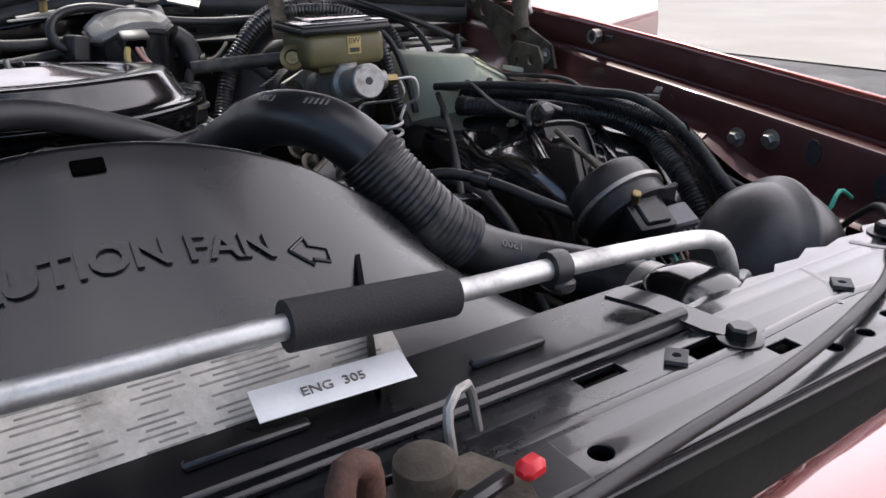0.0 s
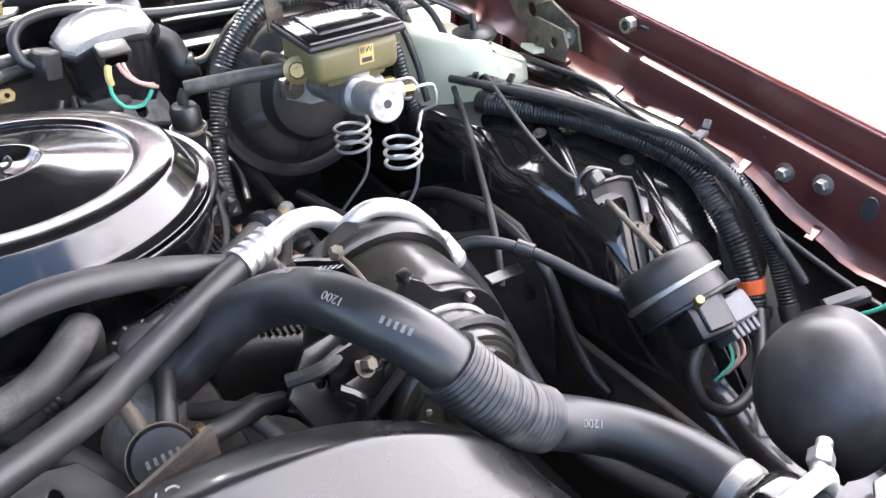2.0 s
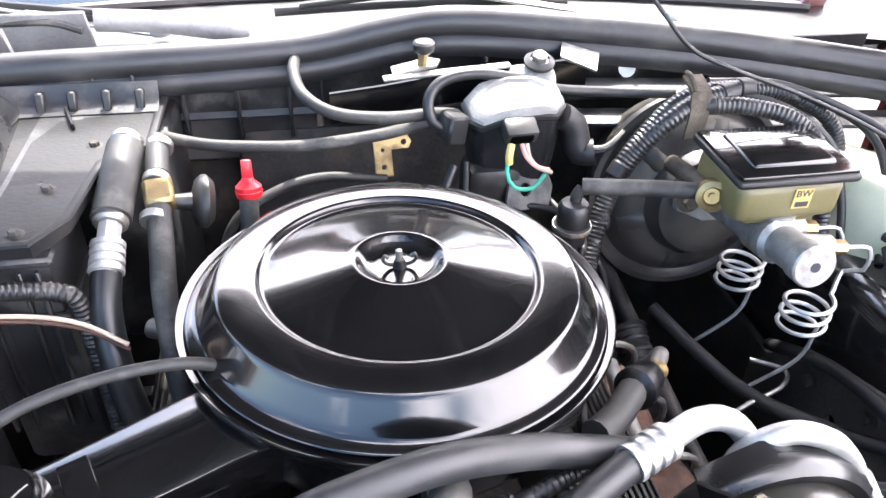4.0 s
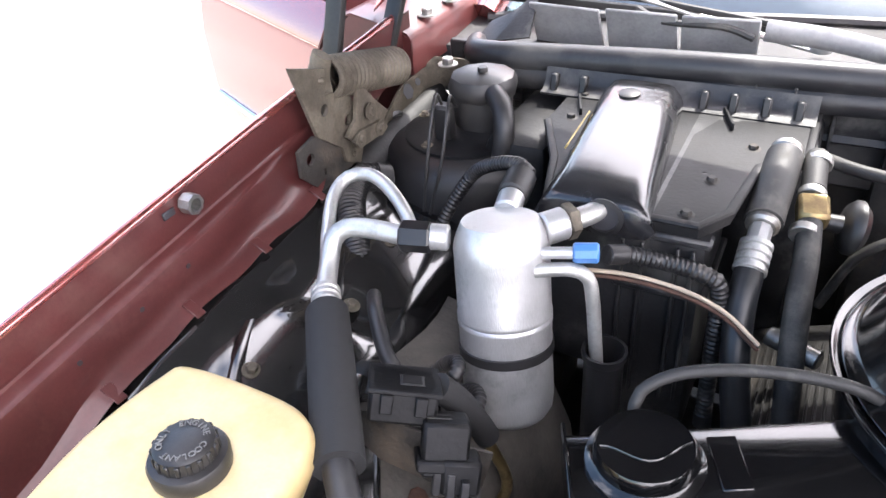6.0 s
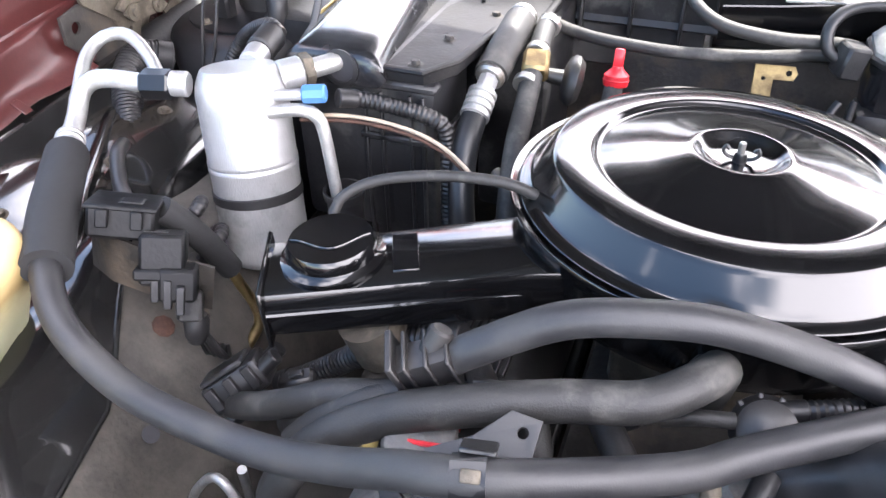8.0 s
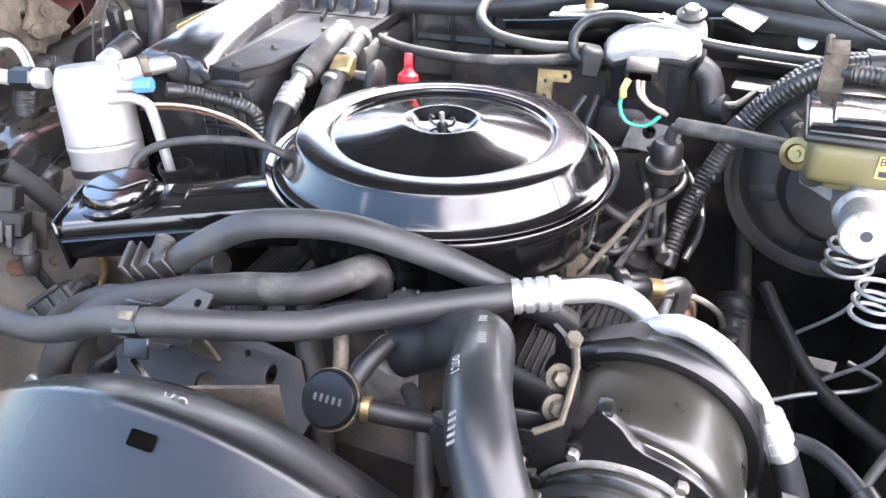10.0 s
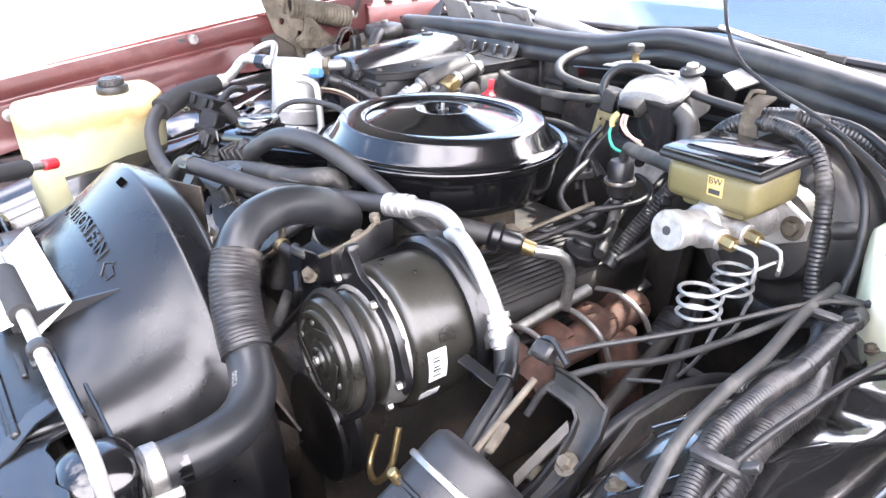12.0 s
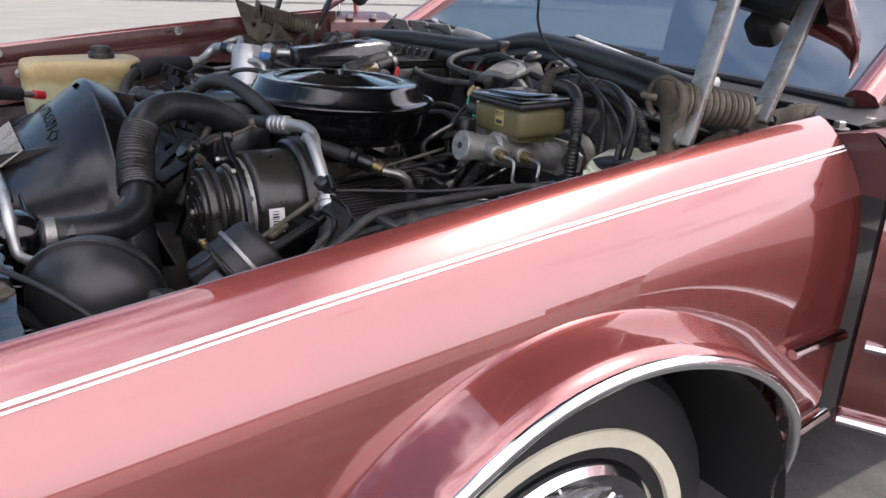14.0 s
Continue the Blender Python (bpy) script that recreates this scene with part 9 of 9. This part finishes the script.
def vacuum_dome():
    t = thing("vacuum_reservoir", (0.565, 0.425, 0.61), "round black plastic vacuum reservoir ball", "vacuum tank")
    C, R = Vector((0.569, 0.4364, 0.6873)), 0.0705
    m, _ = axis_frame(C, C + Vector((-0.72, 0.30, 0.25)))
    prof = [(R * math.sin(radians(a)), -R * math.cos(radians(a))) for a in range(0, 91, 6)]
    prof += [(R + 0.005, 0.001), (R + 0.006, 0.004), (R + 0.005, 0.007)] + [(R * 0.985 * math.cos(radians(a)), 0.008 + R * 0.7 * math.sin(radians(a))) for a in range(4, 91, 8)]
    prof[0] = (0.0, -R)
    prof[-1] = (0.0, 0.008 + R * 0.7)
    part("ball", turned(prof, m, 56), BALL, t, smooth=50)
    nub = Vector((0.628, 0.4690, 0.6790))
    d = (nub - C).normalized()
    part("nipple", turned([(0.016, -0.006), (0.015, 0.004), (0.009, 0.006), (0.009, 0.014), (0.0, 0.014)], axis_frame(C + d * R, C + d * (R + 0.02))[0], 18), PLASTIC, t)
    part("hose", tube([C + d * (R + 0.010), C + d * (R + 0.03) + Vector((0.004, 0, -0.012)), (0.655, 0.455, 0.64), (0.64, 0.47, 0.60)], 0.006, 10), OLDHOSE, t)
    part("foot", sheet([[Vector((0.595, 0.350, 0.712)), Vector((0.650, 0.358, 0.712))], [Vector((0.59, 0.372, 0.690)), Vector((0.64, 0.384, 0.680))], [Vector((0.575, 0.395, 0.64)), Vector((0.62, 0.405, 0.635))], [Vector((0.565, 0.40, 0.60)), Vector((0.61, 0.41, 0.60))]], 0.004), PLASTIC, t)
    w = vacuum_hose([(0.70, 0.50, 0.66), (0.715, 0.47, 0.69), (0.735, 0.47, 0.712), (0.76, 0.47, 0.70)], 0.0024, GREENW, "green wire by the fender", "thin_wire")
    p = thing("wire_plug", (0.66, 0.485, 0.70), "black inline wire plug", "plug")
    part("shell", boxed(pose(0.662, 0.487, 0.712, 0, -20, -30), (0.045, 0.016, 0.014), 0.003), PLASTIC, p)


vacuum_dome()


def steering_shaft():
    t = thing("steering_shaft", (0.41, 1.05, 0.45), "dark steering shaft with a ribbed rubber boot", "steering shaft")
    part("shaft", rod(bmesh.new(), (0.355, 1.36, 0.64), (0.42, 0.80, 0.44), 0.011, 14), GRIME, t)
    part("boot", sweep(bmesh.new(), spline([(0.368, 1.170, 0.567), (0.370, 1.135, 0.553), (0.373, 1.10, 0.540)], 0.003), lambda q: 0.026 - 0.12 * q + 0.0025 * math.sin(q * 600), 16), RUBBER, t)
    part("coupling", rod(bmesh.new(), (0.402, 0.95, 0.493), (0.408, 0.90, 0.475), 0.022, 16, 0.004), GRIME, t)


steering_shaft()


def alternator():
    t = thing("alternator", (-0.13, 0.66, 0.56), "cast aluminium alternator with slotted front cover", "alternator")
    m = Matrix.Translation((-0.135, 0.62, 0.64)) @ Euler((radians(-90), 0, 0)).to_matrix().to_4x4()
    part("case", turned([(0.030, -0.006), (0.058, -0.004), (0.068, 0.006), (0.070, 0.016), (0.070, 0.10), (0.062, 0.115), (0.0, 0.118)], m, 44), CAST, t)
    for k in range(12):
        a = 2 * math.pi * k / 12
        part("fin", boxed(m @ pose(0.060 * math.cos(a), 0.060 * math.sin(a), 0.004, 0, 30, math.degrees(a)), (0.020, 0.005, 0.010), 0.001), CAST, t)
    part("pulley", turned([(0.012, -0.04), (0.030, -0.038), (0.034, -0.034), (0.026, -0.026), (0.034, -0.018), (0.034, -0.012)], m, 32), STEEL, t)
    b = thing("alternator_bracket", (-0.06, 0.68, 0.68), "black stamped steel alternator bracket with lightening holes", "bracket")
    mp = pose(-0.055, 0.674, 0.705, 40, 6, 5)
    part("plate", plate([(-0.115, 0.012), (-0.105, -0.008), (-0.04, -0.045), (0.03, -0.062), (0.075, -0.055), (0.090, 0.0), (0.062, 0.045), (0.02, 0.052), (-0.045, 0.042), (-0.08, 0.03)],
                        [disc(-0.018, 0.002, 0.011), disc(0.028, -0.018, 0.013, 14, 0.024), disc(0.040, 0.026, 0.006, 10, 0.010), disc(0.012, 0.038, 0.004, 8), [(-0.095, 0.008), (-0.098, 0.002), (-0.052, -0.026), (-0.046, -0.021)]], mp, 0.005, 0.001), COVER, b)
    part("ear", plate([(-0.02, -0.02), (0.02, -0.02), (0.012, 0.03), (-0.012, 0.03)], [disc(0, 0.018, 0.004, 8), disc(0.002, 0.0, 0.0045, 8)], pose(-0.098, 0.712, 0.762, 70, 0, 10), 0.004, 0.001), COVER, b)
    part("bolt", bolt(bmesh.new(), mp @ Vector((-0.045, -0.030, 0.003)), mp.to_3x3() @ Vector((0, 0, 1)), 0.010, 0.012), STEEL, b)
    part("flange", sheet([[mp @ Vector((-0.115, 0.012, 0)), mp @ Vector((-0.115, 0.012, -0.03))], [mp @ Vector((-0.105, -0.008, 0)), mp @ Vector((-0.105, -0.008, -0.03))], [mp @ Vector((-0.04, -0.045, 0)), mp @ Vector((-0.04, -0.045, -0.03))], [mp @ Vector((0.03, -0.062, 0)), mp @ Vector((0.03, -0.062, -0.03))]], 0.004), COVER, b)
    vacuum_hose([(-0.150, 0.700, 0.735), (-0.125, 0.708, 0.748), (-0.10, 0.712, 0.750)], 0.0035, RED, "red battery cable behind the alternator", "thin_wire")


alternator()


def small_valves():
    t = thing("thermal_switch", (0.062, 0.672, 0.70), "round black vacuum valve with pale numbers", "valve")
    m, _ = axis_frame((0.060, 0.688, 0.722), (0.060, 0.655, 0.752))
    part("body", turned([(0.018, 0), (0.0245, 0.006), (0.0255, 0.012), (0.0255, 0.020), (0.0225, 0.024), (0.0, 0.0242)], m, 32), SATIN, t)
    part("ring", turned([(0.0255, 0.012), (0.0268, 0.013), (0.0268, 0.018), (0.0255, 0.019)], m, 32), BARE, t, "dull metal ring")
    for k in range(5):
        part("mark", boxed(m @ pose(-0.0115 + 0.0058 * k, 0, 0.0245), (0.0026, 0.0062, 0.0004), 0), VALVEGREY, t, "pale worn unreadable mark")
    part("stem", tube([(0.055, 0.700, 0.735), (0.052, 0.712, 0.755), (0.048, 0.720, 0.765)], 0.007, 10), BARE, t)
    part("hose", tube([(0.086, 0.676, 0.732), (0.110, 0.680, 0.730), (0.14, 0.69, 0.722), (0.165, 0.70, 0.705)], 0.0095, 12), RUBBER, t)
    part("clamp", rod(bmesh.new(), (0.088, 0.677, 0.732), (0.096, 0.679, 0.7315), 0.0112, 14, 0.001), BRASS, t)
    part("upper_hose", tube([(0.072, 0.695, 0.74), (0.080, 0.715, 0.752), (0.086, 0.735, 0.755)], 0.0085, 10), RUBBER, t)
    e = thing("egr_valve", (0.085, 0.775, 0.73), "round grey domed exhaust gas valve", "valve")
    part("dome", turned([(0.022, 0), (0.0245, 0.004), (0.0245, 0.008), (0.0215, 0.012), (0.0205, 0.018), (0.012, 0.024), (0.0, 0.025)], pose(0.083, 0.780, 0.750, 42) , 32), BOOSTER, e)
    for k in range(10):
        part("fin", boxed(pose(0.083, 0.780, 0.750, 42) @ pose(0, 0, 0, 0, 0, 36 * k) @ pose(0.0232, 0, 0.0062), (0.005, 0.004, 0.011), 0.001), BOOSTER, e)
    part("stand", turned([(0.012, 0), (0.012, 0.05)], pose(0.086, 0.774, 0.705), 14), GRIME, e)
    part("stub_hose", tube([(0.062, 0.770, 0.762), (0.035, 0.765, 0.760), (0.015, 0.765, 0.75)], 0.006, 10), OLDHOSE, e)
    # plug leads and linkage on the driver's side of the carburettor
    for k, pts in enumerate(([(0.20, 1.03, 0.70), (0.225, 1.02, 0.705), (0.255, 1.06, 0.70), (0.27, 1.10, 0.69), (0.25, 1.18, 0.72)], [(0.16, 0.90, 0.665), (0.20, 0.94, 0.685), (0.235, 1.0, 0.70), (0.25, 1.10, 0.715), (0.22, 1.2, 0.73)],
                             [(0.19, 1.08, 0.69), (0.24, 1.10, 0.72), (0.28, 1.16, 0.73), (0.26, 1.24, 0.74)], [(0.17, 0.86, 0.64), (0.20, 0.90, 0.66), (0.22, 0.96, 0.665)], [(0.30, 1.10, 0.66), (0.31, 1.15, 0.68), (0.30, 1.22, 0.70)])):
        vacuum_hose(pts, 0.0045, RUBBER, "black spark plug lead beside the air cleaner", "plug_lead")
    l = thing("throttle_linkage", (0.18, 1.0, 0.68), "dull metal throttle linkage rods", "linkage")
    part("rod", rod(bmesh.new(), (0.17, 0.90, 0.672), (0.25, 1.10, 0.735), 0.0035, 8), BARE, l)
    part("lever", plate([(-0.025, -0.012), (0.02, -0.012), (0.03, 0.0), (0.01, 0.02), (-0.02, 0.018)], [disc(0, 0, 0.004, 8)], pose(0.195, 0.98, 0.695, 80, 0, 70), 0.003), BARE, l)
    part("spring", sweep(bmesh.new(), [axis_frame((0.17, 0.87, 0.66), (0.19, 0.95, 0.69))[0] @ q for q in coil_line((0, 0, 0), 0.005, 16, 0.085, 10)], 0.001, 5), BARE, l)


small_valves()
for pts in ([(-0.09, 0.80, 0.70), (-0.08, 0.76, 0.735), (-0.06, 0.72, 0.70), (-0.05, 0.70, 0.64)], [(-0.04, 0.80, 0.72), (-0.01, 0.75, 0.72), (0.02, 0.71, 0.70), (0.03, 0.69, 0.64)], [(-0.14, 0.82, 0.69), (-0.12, 0.77, 0.715), (-0.13, 0.72, 0.70), (-0.17, 0.69, 0.66)],
            [(-0.345, 0.738, 0.655), (-0.305, 0.720, 0.688), (-0.265, 0.712, 0.716), (-0.225, 0.715, 0.738), (-0.19, 0.72, 0.745), (-0.15, 0.725, 0.755)], [(-0.25, 0.69, 0.70), (-0.225, 0.70, 0.725), (-0.19, 0.715, 0.745), (-0.14, 0.74, 0.75)]):
    vacuum_hose(pts, 0.0125, OLDHOSE, "aged grey hose low at the engine front", "rubber_hose")


# ---- clutter between the air cleaner and the firewall, and low at the engine front ----
for pts, r, mtl, lab in (
        ([(-0.06, 1.205, 0.700), (-0.02, 1.225, 0.745), (0.04, 1.235, 0.760), (0.10, 1.232, 0.745), (0.15, 1.22, 0.72)], 0.0075, RUBBER, "black cable looped behind the air cleaner"),
        ([(-0.07, 1.215, 0.690), (-0.03, 1.245, 0.735), (0.03, 1.255, 0.748), (0.10, 1.25, 0.735), (0.16, 1.235, 0.70)], 0.0065, RUBBER, "black cable looped behind the air cleaner"),
        ([(-0.16, 1.24, 0.66), (-0.13, 1.255, 0.73), (-0.08, 1.27, 0.76), (-0.02, 1.29, 0.765), (0.06, 1.30, 0.75)], 0.006, OLDHOSE, "grey hose along the bulkhead"),
        ([(0.135, 1.235, 0.80), (0.120, 1.215, 0.77), (0.125, 1.19, 0.74), (0.15, 1.17, 0.71)], 0.005, RUBBER, "black wire below the wiper motor"),
        ([(0.15, 1.24, 0.80), (0.145, 1.20, 0.765), (0.16, 1.17, 0.735), (0.19, 1.15, 0.70)], 0.004, RUBBER, "black wire below the wiper motor"),
        ([(0.255, 1.10, 0.70), (0.225, 1.08, 0.715), (0.19, 1.09, 0.73), (0.17, 1.13, 0.745), (0.16, 1.18, 0.76)], 0.0055, RUBBER, "black vacuum hose behind the air cleaner"),
        ([(0.30, 1.16, 0.72), (0.27, 1.20, 0.74), (0.22, 1.22, 0.745), (0.18, 1.21, 0.74)], 0.0045, RUBBER, "black vacuum hose behind the air cleaner"),
        ([(-0.33, 0.79, 0.58), (-0.30, 0.76, 0.62), (-0.25, 0.735, 0.645), (-0.20, 0.72, 0.655), (-0.15, 0.70, 0.64)], 0.013, OLDHOSE, "aged grey hose low at the engine front"),
        ([(-0.28, 0.83, 0.60), (-0.22, 0.80, 0.655), (-0.15, 0.79, 0.69), (-0.08, 0.80, 0.70)], 0.010, RUBBER, "black hose under the snorkel"),
        ([(-0.40, 0.70, 0.52), (-0.37, 0.69, 0.58), (-0.335, 0.685, 0.62), (-0.31, 0.68, 0.58), (-0.30, 0.67, 0.50)], 0.0045, ALUTUBE, "pale bent metal pipe"),
        ([(-0.345, 0.72, 0.46), (-0.33, 0.71, 0.56), (-0.32, 0.70, 0.62)], 0.0045, ALUTUBE, "pale bent metal pipe"),
        ([(0.10, 0.74, 0.70), (0.13, 0.70, 0.715), (0.15, 0.66, 0.70), (0.16, 0.63, 0.66)], 0.008, OLDHOSE, "grey hose beside the compressor bracket"),
        ([(0.36, 0.68, 0.60), (0.37, 0.66, 0.56), (0.35, 0.65, 0.53), (0.32, 0.66, 0.53), (0.31, 0.68, 0.56)], 0.0042, BRASS, "thin plated pipe below the compressor"),
        ([(0.42, 1.00, 0.56), (0.46, 1.01, 0.575), (0.505, 1.02, 0.585), (0.53, 1.05, 0.58), (0.50, 1.08, 0.575)], 0.003, STEEL, "thin steel line over the wheelhouse"),
        ([(0.40, 1.17, 0.60), (0.43, 1.10, 0.585), (0.47, 1.02, 0.575), (0.52, 0.93, 0.60), (0.555, 0.86, 0.635)], 0.009, RUBBER, "black hose along the frame")):
    vacuum_hose(pts, r, mtl, lab, "engine_hose" if r > 0.0055 else "thin_pipe")
loom([(-0.36, 0.83, 0.585), (-0.315, 0.822, 0.622), (-0.262, 0.820, 0.668), (-0.205, 0.815, 0.712), (-0.150, 0.81, 0.735)], 0.0130)
loom([(-0.25, 0.80, 0.64), (-0.20, 0.775, 0.672), (-0.15, 0.755, 0.69), (-0.10, 0.745, 0.70)], 0.0085)
loom([(-0.085, 1.235, 0.735), (-0.03, 1.25, 0.75), (0.03, 1.258, 0.755), (0.075, 1.27, 0.752)], 0.009)


def hose_stay():
    t = thing("hose_stay", (-0.10, 0.69, 0.70), "grey steel stay plate with holes under the hose clamp", "bracket")
    m = look((-0.085, 0.672, 0.786), (-0.085, 0.60, 0.90)) @ pose(0, 0, 0, 0, 0, 0)
    part("plate", plate([(-0.028, 0.024), (-0.008, 0.026), (0.012, 0.004), (0.040, -0.012), (0.044, -0.024), (0.010, -0.028), (-0.026, -0.022)], [disc(-0.018, 0.014, 0.0042, 12), disc(0.026, -0.014, 0.003, 10)], m, 0.003, 0.0006), BOOSTER, t)
    part("leg", boxed(pose(-0.080, 0.685, 0.74, 20, 0, 0), (0.03, 0.004, 0.09), 0.001), BARE, t)
    b = thing("pump_block", (-0.15, 0.70, 0.70), "pale cast block with a yellow cap and a red wire", "valve")
    part("body", boxed(pose(-0.143, 0.692, 0.742, 15, 8, 12), (0.052, 0.036, 0.040), 0.008, 2), VALVEGREY, b)
    part("cap", turned([(0.009, 0), (0.010, 0.004), (0.0085, 0.012), (0.0, 0.014)], pose(-0.176, 0.686, 0.742, 40, -60, 0), 14), YELLOW, b, "yellow plastic cap")
    part("wire", tube([(-0.178, 0.684, 0.742), (-0.175, 0.680, 0.752), (-0.158, 0.679, 0.757), (-0.130, 0.680, 0.760), (-0.110, 0.684, 0.760)], 0.0019, 8), RED, b, "red wire")


hose_stay()


def loom_plug(p, rz, mtl):
    t = thing("wire_plug", p, "black plastic inline plug on the wiring", "plug", "inline plugs")
    part("shell", boxed(pose(*p, 0, -12, rz), (0.034, 0.018, 0.015), 0.003), PLASTIC, t)
    part("latch", boxed(pose(p[0], p[1], p[2] + 0.009, 0, -12, rz), (0.014, 0.007, 0.004), 0.001), mtl, t)


for p, rz, mtl in (((-0.30, 0.775, 0.665), 25, DUSTY), ((-0.345, 0.745, 0.640), 60, DUSTY), ((0.165, 1.165, 0.742), 40, DUSTY), ((0.305, 1.185, 0.735), -30, DUSTY)):
    loom_plug(p, rz, mtl)
